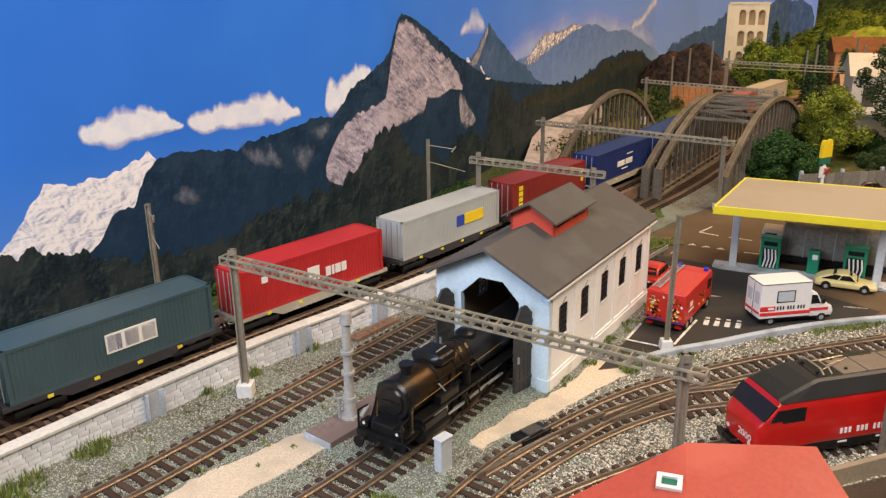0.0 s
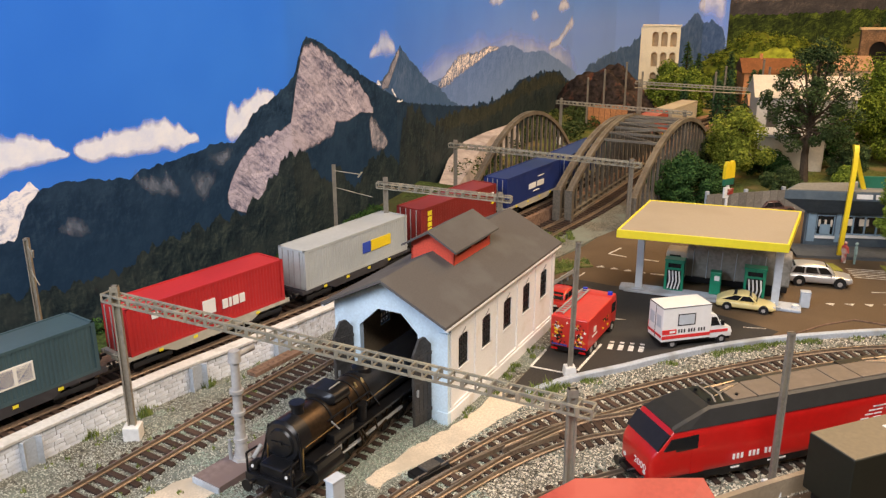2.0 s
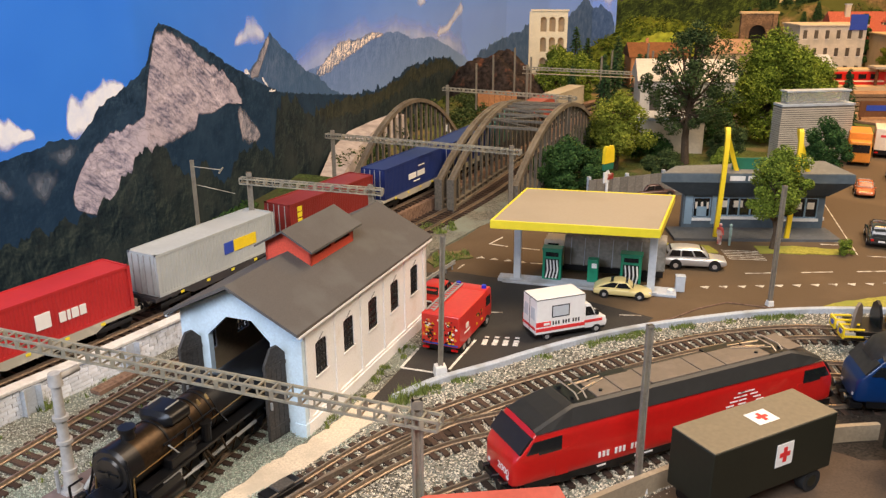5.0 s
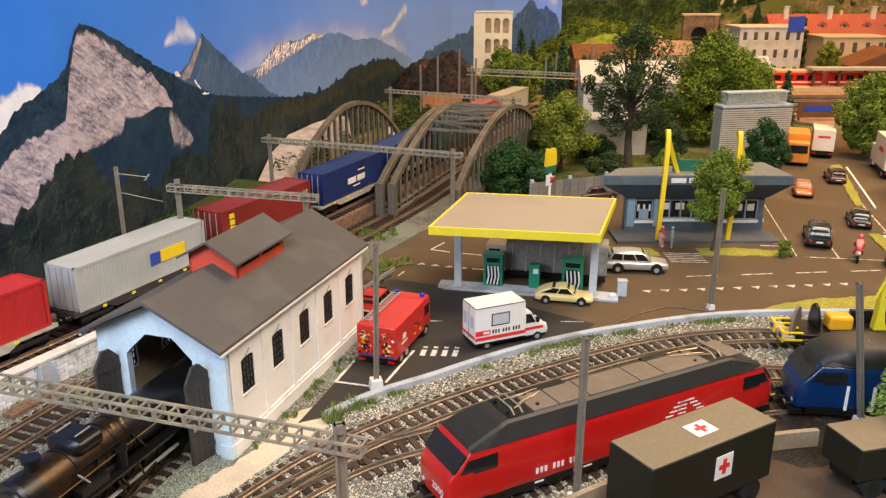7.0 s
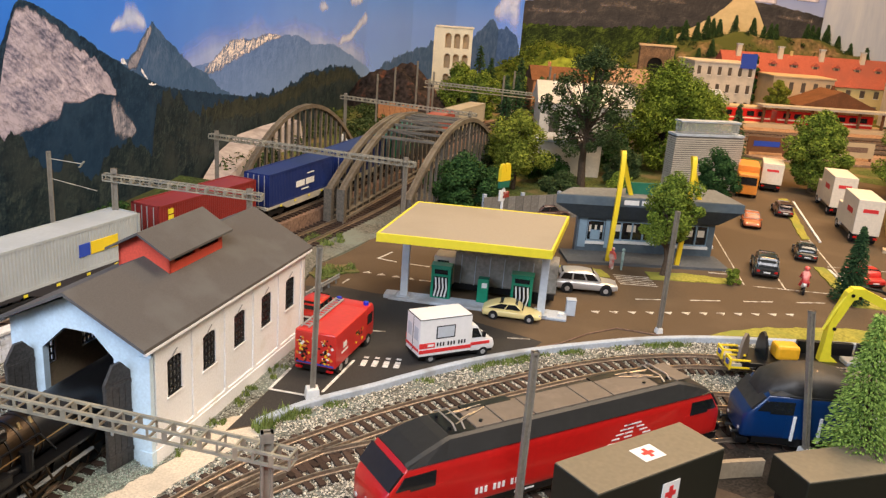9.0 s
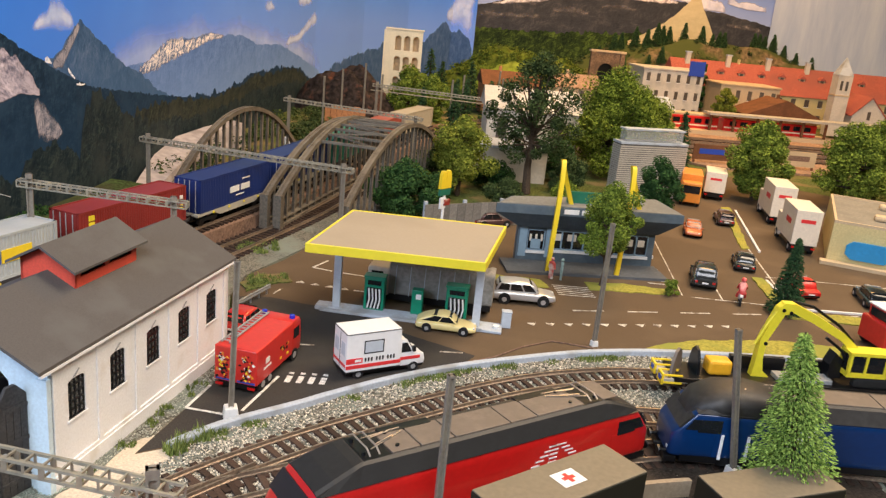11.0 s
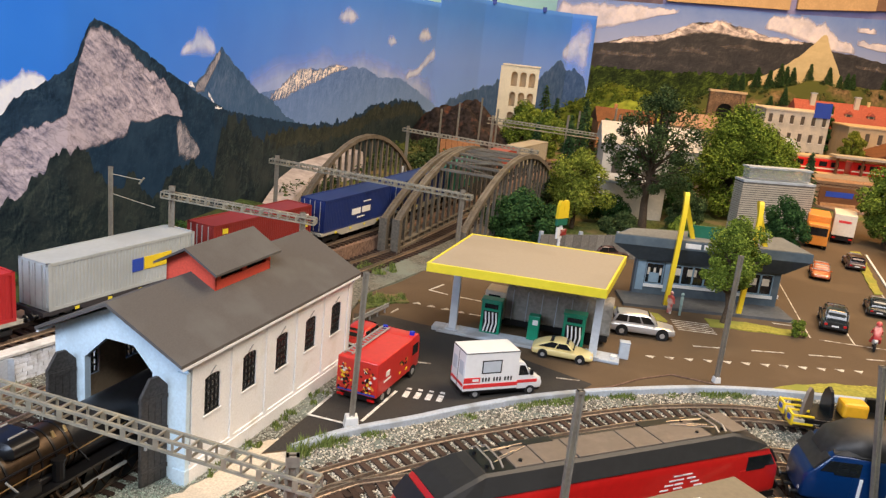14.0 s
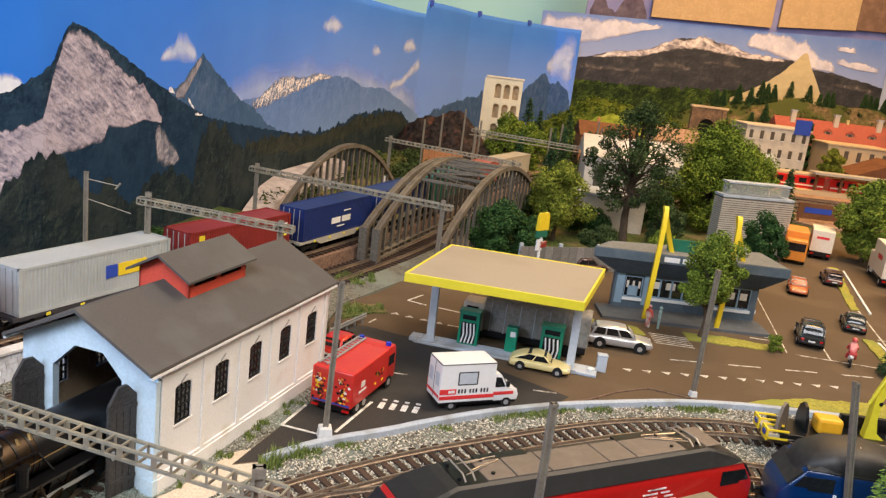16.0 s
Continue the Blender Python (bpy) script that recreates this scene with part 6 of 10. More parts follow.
def steam_loco():
    e = thing("steam_locomotive", -3.35, 35.4, 0.3, 55.6, "black steam locomotive with a brown sheen painted on its boiler leaving the shed", "locomotive")
    e.matrix_world = e.matrix_world @ Matrix.Diagonal((1, 0.94, 0.94, 1))
    bm = bmesh.new()
    rod(bm, (0.9, 0, 2.85), (1.7, 0, 2.85), 1.17, n=32)
    part("smokebox", bm, BLACK_METAL, e, smooth=True)
    bm = bmesh.new()
    rod(bm, (0.76, 0, 2.85), (0.92, 0, 2.85), 1.04, 1.18, n=32)
    part("smokebox_ring", bm, BLACK_METAL, e, smooth=True)
    for s_ in (-1, 1):
        bm = bmesh.new()
        for u, q in (((0.5, s_ * 1.35, 1.3), (0.75, s_ * 1.2, 2.2)), ((0.75, s_ * 1.2, 2.2), (0.9, s_ * 0.95, 3.6)), ((-0.25, s_ * 1.45, 1.3), (-0.25, s_ * 1.45, 2.4)), ((-0.25, s_ * 1.45, 2.4), (0.4, s_ * 1.35, 2.45))):
            rod(bm, u, q, 0.06, n=6)
        part("front_handrail", bm, BLACK_METAL, e)
        part("tool_box", B((2.9, 4.6, s_ * 1.25 - 0.3, s_ * 1.25 + 0.3, 1.98, 2.5), bevel=0.05), BLACK_METAL, e)
        bm = bmesh.new()
        rod(bm, (5.6, s_ * 1.3, 2.0), (5.6, s_ * 1.3, 2.9), 0.26, n=12)
        rod(bm, (5.6, s_ * 1.3, 2.9), (5.6, s_ * 1.3, 3.05), 0.32, n=12)
        part("air_pump", bm, BLACK_METAL, e)
        bm = bmesh.new()
        for u, q in (((2.9, s_ * 1.2, 3.3), (6.4, s_ * 1.24, 3.35)), ((6.4, s_ * 1.24, 3.35), (7.2, s_ * 1.3, 2.1)), ((4.0, s_ * 1.22, 2.0), (4.4, s_ * 1.2, 3.3))):
            rod(bm, u, q, 0.06, n=6)
        part("pipe", bm, BLACK_METAL, e)
        part("front_step", B((-0.1, 0.7, s_ * 1.25 - 0.3, s_ * 1.25 + 0.3, 1.5, 1.6)), BLACK_METAL, e)
    part("front_chest", B((-0.1, 0.85, -0.8, 0.8, 1.3, 1.95), bevel=0.1), BLACK_METAL, e)
    bm = bmesh.new()
    rod(bm, (0.66, 0, 2.85), (0.8, 0, 2.85), 0.72, 0.84, n=28)
    rod(bm, (0.56, 0, 2.85), (0.68, 0, 2.85), 0.14, n=10)
    box(bm, 0.6, 0.7, -0.6, 0.6, 2.8, 2.9)
    part("smokebox_door", bm, BLACK_METAL, e, smooth=True)
    bm = bmesh.new()
    rod(bm, (1.7, 0, 2.85), (14.6, 0, 2.9), 1.14, 1.2, n=32)
    part("boiler", bm, BOILER_SHEEN, e, smooth=True)
    bm = bmesh.new()
    rod(bm, (6.6, 0, 2.87), (14.6, 0, 2.9), 1.2, 1.25, n=32)
    part("firebox_cladding", bm, BLACK_METAL, e, smooth=True)
    for x in (3.3, 4.9, 5.6, 6.3, 8.3, 10.0):
        bm = bmesh.new()
        rod(bm, (x, 0, 2.87), (x + 0.1, 0, 2.87), 1.2, n=32)
        part("boiler_band", bm, BLACK_METAL, e, smooth=True)
    bm = bmesh.new()
    rod(bm, (2.0, 0, 3.7), (2.0, 0, 4.4), 0.36, 0.3, n=18)
    rod(bm, (2.0, 0, 4.35), (2.0, 0, 4.55), 0.4, n=18)
    part("chimney", bm, BLACK_METAL, e, smooth=True)
    # wide sand box behind the chimney, with bright grips
    bm = bmesh.new()
    loft(bm, [(3.55, 0, 0.75, 3.7, 4.2), (3.75, 0, 1.05, 3.6, 4.42), (4.9, 0, 1.1, 3.6, 4.45), (5.15, 0, 0.8, 3.7, 4.25)], power=3, n=24)
    box_ = part("sand_box", bm, BLACK_METAL, e, smooth=True)
    for yy in (-0.55, 0.55):
        bm = bmesh.new()
        rod(bm, (3.9, yy, 4.52), (4.75, yy, 4.54), 0.045, n=6)
        part("grip", bm, GREY_CAST, box_)
    for x in (4.3, 5.9, 6.5):
        bm = bmesh.new()
        rod(bm, (x, -0.75, 3.72), (x, -0.62, 4.0), 0.1, 0.06, n=8)
        part("valve", bm, BRASS, e)
    for s_ in (-1, 1):
        part("maker_plate", B((2.2, 3.4, s_ * 1.62 - 0.02, s_ * 1.62 + 0.02, 1.45, 1.85), bevel=0.02), GREY_CAST, e)
        for k in range(7):
            bm = bmesh.new()
            rod(bm, (1.35 + 0.3 * k, s_ * 1.64, 0.72 + 0.02 * k), (1.35 + 0.3 * k, s_ * 1.68, 0.72 + 0.02 * k), 0.04, n=6)
            part("rivet", bm, BRASS, e)
        bm = bmesh.new()
        rod(bm, (4.6, s_ * 1.62, 0.55), (7.4, s_ * 1.6, 1.15), 0.07, n=6)
        rod(bm, (4.9, s_ * 1.62, 1.75), (5.4, s_ * 1.62, 0.6), 0.06, n=6)
        rod(bm, (6.2, s_ * 1.64, 1.9), (6.6, s_ * 1.64, 0.9), 0.06, n=6)
        part("valve_rod", bm, BOILER_SHEEN, e)
        bm = bmesh.new()
        rod(bm, (3.2, s_ * 1.2, 3.1), (3.9, s_ * 1.45, 2.05), 0.05, n=6)
        part("sand_pipe", bm, GREY_CAST, e)
    for x in (7.4,):
        bm = bmesh.new()
        rod(bm, (x, 0, 3.7), (x, 0, 4.2), 0.66, 0.6, n=18)
        rod(bm, (x, 0, 4.2), (x, 0, 4.42), 0.6, 0.3, n=18)
        part("steam_dome", bm, BLACK_METAL, e, smooth=True)
    bm = bmesh.new()
    for s in (-1, 1):
        box(bm, 1.2, 14.6, s * 1.3 - 0.35, s * 1.3 + 0.35, 1.85, 1.98)
    box(bm, -0.2, 1.3, -1.6, 1.6, 1.25, 1.36)
    part("running_board", bm, BLACK_METAL, e)
    bm = bmesh.new()
    box(bm, 0, 16, -0.85, 0.85, 0.9, 1.6)
    part("frame", bm, BLACK_METAL, e)
    part("buffer_beam", B((-0.3, -0.12, -1.6, 1.6, 0.75, 1.3), bevel=0.03), BLACK_METAL, e)
    for s in (-1, 1):
        bm = bmesh.new()
        rod(bm, (-0.3, s * 0.98, 1.0), (-0.75, s * 0.98, 1.0), 0.12, n=8)
        rod(bm, (-0.75, s * 0.98, 1.0), (-0.86, s * 0.98, 1.0), 0.33, n=16)
        part("buffer", bm, BLACK_METAL, e)
        bm = bmesh.new()
        rod(bm, (-0.2, s * 1.1, 1.75), (0.15, s * 1.1, 1.75), 0.26, n=14)
        rod(bm, (-0.23, s * 1.1, 1.75), (-0.2, s * 1.1, 1.75), 0.2, n=14)
        lamp = part("headlamp", bm, BLACK_METAL, e, smooth=True)
        bm = bmesh.new()
        rod(bm, (-0.27, s * 1.1, 1.75), (-0.22, s * 1.1, 1.75), 0.085, n=14)
        part("lens", bm, LAMP_CLEAR, lamp)
        bm = bmesh.new()
        rod(bm, (1.2, s * 1.35, 1.05), (3.3, s * 1.35, 1.05), 0.52, n=20)
        box(bm, 1.3, 3.2, s * 1.35 - 0.4, s * 1.35 + 0.4, 1.05, 1.75)
        part("cylinder", bm, BLACK_METAL, e, smooth=True)
        bm = bmesh.new()
        rod(bm, (3.3, s * 1.4, 1.0), (5.2, s * 1.4, 0.95), 0.07, n=8)
        rod(bm, (4.4, s * 1.28, 0.9), (9.4, s * 1.28, 0.9), 0.1, n=6)
        part("side_rod", bm, GREY_CAST, e)
        bm = bmesh.new()
        rod(bm, (1.1, s * 1.25, 2.75), (9.4, s * 1.28, 3.0), 0.03, n=6)
        rod(bm, (0.9, s * 1.2, 1.4), (1.0, s * 1.15, 2.7), 0.045, n=6)
        part("handrail", bm, BRASS, e)
        for x in (4.4, 6.2, 8.0, 9.6):
            bm = bmesh.new()
            rod(bm, (x, s * 0.8, 0.82), (x, s * 1.05, 0.82), 0.84, n=24)
            wh = part("driving_wheel", bm, BLACK_METAL, e)
            bm = bmesh.new()
            for k in range(6):
                a = k * math.pi / 3
                rod(bm, (x, s * 1.07, 0.82), (x + 0.75 * math.cos(a), s * 1.07, 0.82 + 0.75 * math.sin(a)), 0.05, n=5)
            part("spoke", bm, BOILER_SHEEN, wh)
        bm = bmesh.new()
        rod(bm, (2.2, s * 0.8, 0.5), (2.2, s * 1.0, 0.5), 0.5, n=20)
        part("leading_wheel", bm, BLACK_METAL, e)
        bm = bmesh.new()
        rod(bm, (3.6, s * 1.02, 2.2), (5.4, s * 1.02, 2.15), 0.2, n=12)
        part("air_reservoir", bm, BLACK_METAL, e, smooth=True)
        bm = bmesh.new()
        rod(bm, (5.8, s * 1.5, 0.7), (5.2, s * 1.5, 1.7), 0.09, n=6)
        rod(bm, (5.2, s * 1.5, 1.2), (6.6, s * 1.45, 1.5), 0.06, n=6)
        part("valve_gear", bm, BOILER_SHEEN, e)
    bm = bmesh.new()
    box(bm, 14.6, 17.0, -1.55, 1.55, 1.2, 4.4, bevel=0.08)
    box(bm, 14.4, 17.3, -1.65, 1.65, 4.4, 4.55, bevel=0.05)
    part("cab", bm, BLACK_METAL, e)
    part("tender", B((17.4, 20.6, -1.5, 1.5, 0.8, 3.2), bevel=0.08), BLACK_METAL, e)
    bm = bmesh.new()
    rod(bm, (-0.35, 0, 1.0), (-0.7, 0, 0.9), 0.12, n=8)
    part("coupling", bm, BLACK_METAL, e)


steam_loco()


# ---- wagon with a yellow excavator behind the blue engine ----
def excavator_wagon():
    w = thing("flat_wagon", 40.3, 46.9, 0.35, -17, "dark flat wagon with yellow end railings carrying an excavator", "flat wagon")
    part("deck", B((0.6, 24, -1.3, 1.3, 0.85, 1.15), bevel=0.04), BLACK_METAL, w)
    part("end_plate", B((-0.1, 1.5, -1.25, 1.25, 0.8, 1.0)), FLATCAR_PALE, w)
    for y0, y1 in ((0.25, 1.2), (-1.3, -0.35)):
        r = thing("end_railing")
        r.parent = w
        for b in ((-0.2, -0.08, y0, y1, 0.62, 0.74), (-0.2, -0.08, y0, y1, 1.22, 1.34), (-0.2, -0.08, y0, y0 + 0.12, 0.74, 1.22), (-0.2, -0.08, y1 - 0.12, y1, 0.74, 1.22), (-0.08, 1.1, y0, y0 + 0.1, 1.22, 1.32), (-0.08, 1.1, y1 - 0.1, y1, 1.22, 1.32)):
            part("rail_bar", B(b), YELLOW, r)
        part("step_plate", B((-0.15, 1.1, y0, y1, 0.72, 0.84)), YELLOW, r)
        part("sign_plate", B((-0.24, -0.19, y0 + 0.28, y1 - 0.28, 0.86, 1.14)), BLUE_PRINT, r)
    curve = [(-0.95, 1.0), (0.75, 1.0), (0.8, 1.7), (0.55, 2.4), (0.1, 2.75), (-0.35, 2.6), (-0.75, 2.0)]
    for x0, colour, y0 in ((0.9, LOCO_PANEL, 0.0), (2.2, BLACK_METAL, 0.2)):
        bm = bmesh.new()
        prism(bm, [(a + y0, b) for a, b in curve], x0, x0 + 0.18, CROSSWISE)
        ob = part("clamp_plate", bm, colour, w)
        ob.matrix_local = at(x0 * 0.15, 0.3, 0, 0, 0, -38) if colour is LOCO_PANEL else at(0, 0, 0)
    part("fuel_tank", B((2.95, 4.5, -0.6, 0.6, 1.15, 2.12), bevel=0.2), mat("amber_lacquer", (0.80, 0.40, 0.015), 0.45, vary=0.05), w)
    for x0, x1 in ((4.9, 8.6), (8.9, 12.2)):
        part("side_wall", B((x0, x1, 0.9, 1.25, 1.1, 2.0), bevel=0.04), BLACK_METAL, w)
    part("deck_block", B((7.4, 11.0, -0.9, 0.2, 1.14, 1.45), bevel=0.05), GREY_CAST, w)
    for x in (2.0, 3.6, 19, 20.6):
        wheelset(w, x, 0.46)
    e = thing("excavator", 40.3, 46.9, 1.5, -17, "yellow tracked excavator with folded arm on a flat wagon", "excavator")
    for yy in (-1.1, 0.75):
        bm = bmesh.new()
        loft(bm, [(12.2, yy + 0.18, 0.2, 0.1, 0.5), (12.6, yy + 0.18, 0.22, 0, 0.75), (17.4, yy + 0.18, 0.22, 0, 0.75), (17.8, yy + 0.18, 0.2, 0.1, 0.5)], n=12)
        part("crawler", bm, TYRE, e)
    part("engine_house", B((14.0, 18.0, -1.15, 1.15, 0.8, 2.0), bevel=0.12), LEMON, e)
    c = part("cab", B((11.6, 14.2, -1.15, 0.05, 0.75, 1.05), (11.6, 14.2, -1.15, 0.05, 2.2, 2.42), (11.6, 11.8, -1.15, -0.95, 1.0, 2.3), (12.7, 12.85, -1.15, -0.95, 1.0, 2.3), (14.0, 14.2, -1.15, 0.05, 1.0, 2.3), (11.6, 11.8, -0.15, 0.05, 1.0, 2.3)), LEMON, e)
    part("cab_window", B((11.7, 14.0, -1.05, -0.1, 1.0, 2.2)), GLASS_DARK, c)
    # arm: upright stick, elbow, and boom down to the house
    bm = bmesh.new()
    prism(bm, [(5.9, 0.0), (7.1, 0.0), (6.6, 0.4), (6.45, 1.2), (6.45, 2.4), (7.3, 4.4), (7.1, 5.0), (6.8, 4.75), (6.05, 2.6), (6.0, 1.2)], -0.28, 0.28, UPRIGHT)
    part("stick", bm, LEMON, e)
    bm = bmesh.new()
    prism(bm, [(6.8, 4.6), (7.1, 5.05), (7.8, 5.05), (9.4, 4.35), (11.4, 3.3), (13.0, 2.05), (12.6, 1.8), (11.2, 2.85), (9.2, 3.85), (7.8, 4.45), (7.3, 4.3)], -0.3, 0.3, UPRIGHT)
    part("boom", bm, LEMON, e)
    for pin in ((7.1, 4.6), (7.6, 4.45), (6.4, 2.3)):
        bm = bmesh.new()
        rod(bm, (pin[0], -0.34, pin[1]), (pin[0], 0.34, pin[1]), 0.12, n=10)
        part("pin", bm, BLACK_METAL, e)
    for pts in (((7.9, 0.4, 5.0), (9.3, 0.4, 4.75), (11.3, 0.4, 3.6), (12.4, 0.3, 2.6)), ((10.2, -0.36, 3.0), (11.4, -0.36, 2.2), (11.9, -0.36, 1.4)), ((5.75, -0.2, 2.2), (6.2, -0.2, 3.4), (6.7, -0.2, 4.4))):
        bm = bmesh.new()
        for u, v in zip(pts, pts[1:]):
            rod(bm, u, v, 0.1, n=8)
        part("hydraulic_hose", bm, BLACK_METAL if pts[0][0] > 6 else LEMON, e)
    bm = bmesh.new()
    prism(bm, [(10.9, 0.3), (11.7, 0.3), (11.6, 1.6), (11.1, 2.0), (10.8, 1.2)], -0.5, 0.4, UPRIGHT)
    part("boom_cylinder", bm, BLACK_METAL, e)
    r = thing("site_machine", 62.0, 50.4, 0.0, -12, "red site machine with a pale cab roof on the ground", "machine")
    part("body", B((0, 4.4, -1.6, 1.6, 0.5, 2.4), bevel=0.15), FIRE_RED, r)
    c = part("cab", B((0.3, 2.6, -1.3, 1.3, 2.3, 3.3), bevel=0.12), FIRE_RED, r)
    part("cab_roof", B((0.2, 2.7, -1.4, 1.4, 3.28, 3.42), bevel=0.05), WHITE_PRINT, c)
    part("cab_window", B((0.26, 0.34, -1.0, 1.0, 2.5, 3.15)), GLASS_DARK, c)
    for x in (0.8, 3.5):
        for s in (-1.55, 1.35):
            bm = bmesh.new()
            rod(bm, (x, s, 0.55), (x, s + 0.2, 0.55), 0.56, n=16)
            part("wheel", bm, TYRE, r)


excavator_wagon()


# ---- masts, gantries, bridges ----
def mast(x, y, z, h, label, plinth=True, lean=0.0, arm=None, foot=1.0):
    m = thing("catenary_mast", x, y, z, 0, label, "mast", "catenary masts")
    bm = bmesh.new()
    for a in (0.11, -0.11):
        box(bm, a - 0.035, a + 0.035, -0.12, 0.12, 0, h)
    box(bm, -0.09, 0.09, -0.035, 0.035, 0, h)
    box(bm, -0.15, 0.15, -0.13, 0.13, h - 0.12, h)
    for v in bm.verts:
        v.co.x += lean * v.co.z
    part("pole", bm, MAST, m)
    if plinth:
        bm = bmesh.new()
        box(bm, -0.42 * foot, 0.42 * foot, -0.42 * foot, 0.42 * foot, -0.2, 0.62 * foot, bevel=0.05)
        for v in bm.verts:
            if v.co.z > 0.3 * foot:
                v.co.x *= 0.82
                v.co.y *= 0.82
        part("plinth", bm, PLINTH, m)
    if arm:
        bm = bmesh.new()
        rod(bm, (0, 0, h - 0.5), (arm[0], arm[1], h - 0.75), 0.035, n=6)
        rod(bm, (0, 0, h - 1.9), (arm[0] * 1.4, arm[1] * 1.4, h - 2.6), 0.03, n=6)
        rod(bm, (arm[0] * 0.9, arm[1] * 0.9, h - 1.0), (arm[0] * 1.05, arm[1] * 1.05, h - 0.55), 0.07, n=6)
        part("bracket_arm", bm, LATTICE, m)
    return m


def gantry(p, q, z0, zq, hp, hq, beam_p, beam_q, label):
    """Two masts and a lattice beam between them, reaching a little past both."""
    g = thing("catenary_gantry", 0, 0, 0, 0, label, "gantry", "catenary gantries")
    for (x, y), zb, h in ((p, z0, hp), (q, zq, hq)):
        bm = bmesh.new()
        for a in (0.16, -0.16):
            box(bm, x + a - 0.045, x + a + 0.045, y - 0.15, y + 0.15, zb, h)
        box(bm, x - 0.12, x + 0.12, y - 0.04, y + 0.04, zb, h)
        box(bm, x - 0.21, x + 0.21, y - 0.17, y + 0.17, h - 0.35, h)
        part("pole", bm, MAST, g)
        bm = bmesh.new()
        box(bm, x - 0.45, x + 0.45, y - 0.45, y + 0.45, zb - 0.3, zb + 0.75, bevel=0.05)
        part("plinth", bm, PLINTH, g)
    a, b = Vector((*p, beam_p)), Vector((*q, beam_q))
    way = (b - a).normalized()
    a, b = a - way * 0.7, b + way * 0.9
    side = Vector((-way.y, way.x, 0)).normalized()
    up = Vector((0, 0, 1))
    bm = bmesh.new()
    long = (b - a).length
    for s in (-0.3, 0.3):
        for v in (0, 0.4):
            rod(bm, a + side * s + up * v, b + side * s + up * v, 0.07, n=4)
    n = int(long / 0.62)
    for k in range(n + 1):
        c = a + way * (long * k / n)
        w = 0.12 if k % 2 else 0.06
        for s in (-0.3, 0.3):
            rod(bm, c + side * s, c + side * s + up * 0.4, w, n=4)
        for v in (0, 0.4):
            rod(bm, c - side * 0.3 + up * v, c + side * 0.3 + up * v, 0.05, n=4)
    part("lattice_beam", bm, LATTICE, g)
    return g


gantry((-11.9, 42.4), (9.6, 30.2), 0.0, -0.1, 8.9, 8.3, 8.0, 7.3, "grey lattice gantry spanning the near tracks between two masts")
gantry((2.5, 66.9), (11.6, 64.2), 1.4, -0.1, 8.9, 8.1, 8.0, 7.4, "grey lattice gantry behind the engine shed")
gantry((10.3, 88.6), (27.0, 79.4), 1.4, -0.1, 8.0, 7.5, 7.2, 6.7, "grey lattice gantry in front of the arched bridge")
gantry((29.2, 122.0), (45, 113.5), 1.4, 0, 8.0, 7.2, 7.2, 6.6, "far lattice gantry behind the arched bridge")
gantry((47, 141), (76, 128), 1.4, 0, 8.6, 7.6, 7.8, 6.9, "far lattice gantry over the distant tracks")
mast(13.85, 47.9, 0.0, 8.9, "grey catenary mast on a white plinth beside the engine shed", lean=0.02)
mast(39.75, 53.85, 0.0, 9.1, "grey catenary mast on a small plinth behind the kerb", lean=0.0, foot=0.62)
mast(20.75, 34.35, 0.0, 8.55, "grey catenary mast in front of the red locomotive")
mast(38.5, 37.0, 0.0, 8.55, "grey catenary mast in front of the blue locomotive", lean=-0.2)
mast(-18.2, 47.6, 1.6, 8.5, "old greenish wooden-looking mast at the foot of the picture", arm=(0.5, -0.6))
mast(-1.7, 67.6, 1.5, 8.4, "grey catenary mast on the grassy bank", arm=(2.2, -0.6))


def arch(parent, m, span, low, high, bars_=20):
    """One arch rib of a bowstring bridge with hangers and a bottom boom."""
    def z_at(s):
        return low + (high - low) * (1 - ((s - span / 2) / (span / 2)) ** 2)
    bm = bmesh.new()
    n = 26
    for inner, outer, t0, t1 in ((-0.24, 0.24, -0.32, -0.1), (-0.24, 0.24, 0.1, 0.32), (-0.15, 0.15, -0.1, 0.1)):
        ring = []
        for k in range(n + 1):
            s = span * k / n
            e = 0.01
            t = Vector((2 * e, 0, z_at(s + e) - z_at(s - e))).normalized()
            nrm = Vector((-t.z, 0, t.x))
            c = Vector((s, 0, z_at(s)))
            ring.append([bm.verts.new(c + nrm * v + Vector((0, u, 0))) for u, v in ((t0, inner), (t1, inner), (t1, outer), (t0, outer))])
        for a, b in zip(ring, ring[1:]):
            for k in range(4):
                bm.faces.new((a[k], a[(k + 1) % 4], b[(k + 1) % 4], b[k]))
        bm.faces.new(ring[0][::-1])
        bm.faces.new(ring[-1])
    ob = part("arch_rib", bm, BRIDGE, parent, smooth=False)
    ob.matrix_local = m
    bm = bmesh.new()
    box(bm, -0.3, span + 0.3, -0.3, 0.3, 0.0, 0.5)
    box(bm, -0.3, span + 0.3, -0.18, 0.18, 0.9, 1.05)
    box(bm, -0.35, 0.35, -0.4, 0.4, 0, low + 0.2)
    box(bm, span - 0.35, span + 0.35, -0.4, 0.4, 0, low + 0.2)
    ob = part("bottom_boom", bm, BRIDGE, parent)
    ob.matrix_local = m
    for k in range(1, bars_):
        s = span * k / bars_
        bm = bmesh.new()
        box(bm, s - 0.16, s + 0.16, -0.14, -0.07, 0.3, z_at(s))
        box(bm, s - 0.16, s + 0.16, 0.07, 0.14, 0.3, z_at(s))
        box(bm, s - 0.05, s + 0.05, -0.1, 0.1, 0.3, z_at(s))
        ob = part("hanger", bm, BRIDGE, parent)
        ob.matrix_local = m
    return z_at


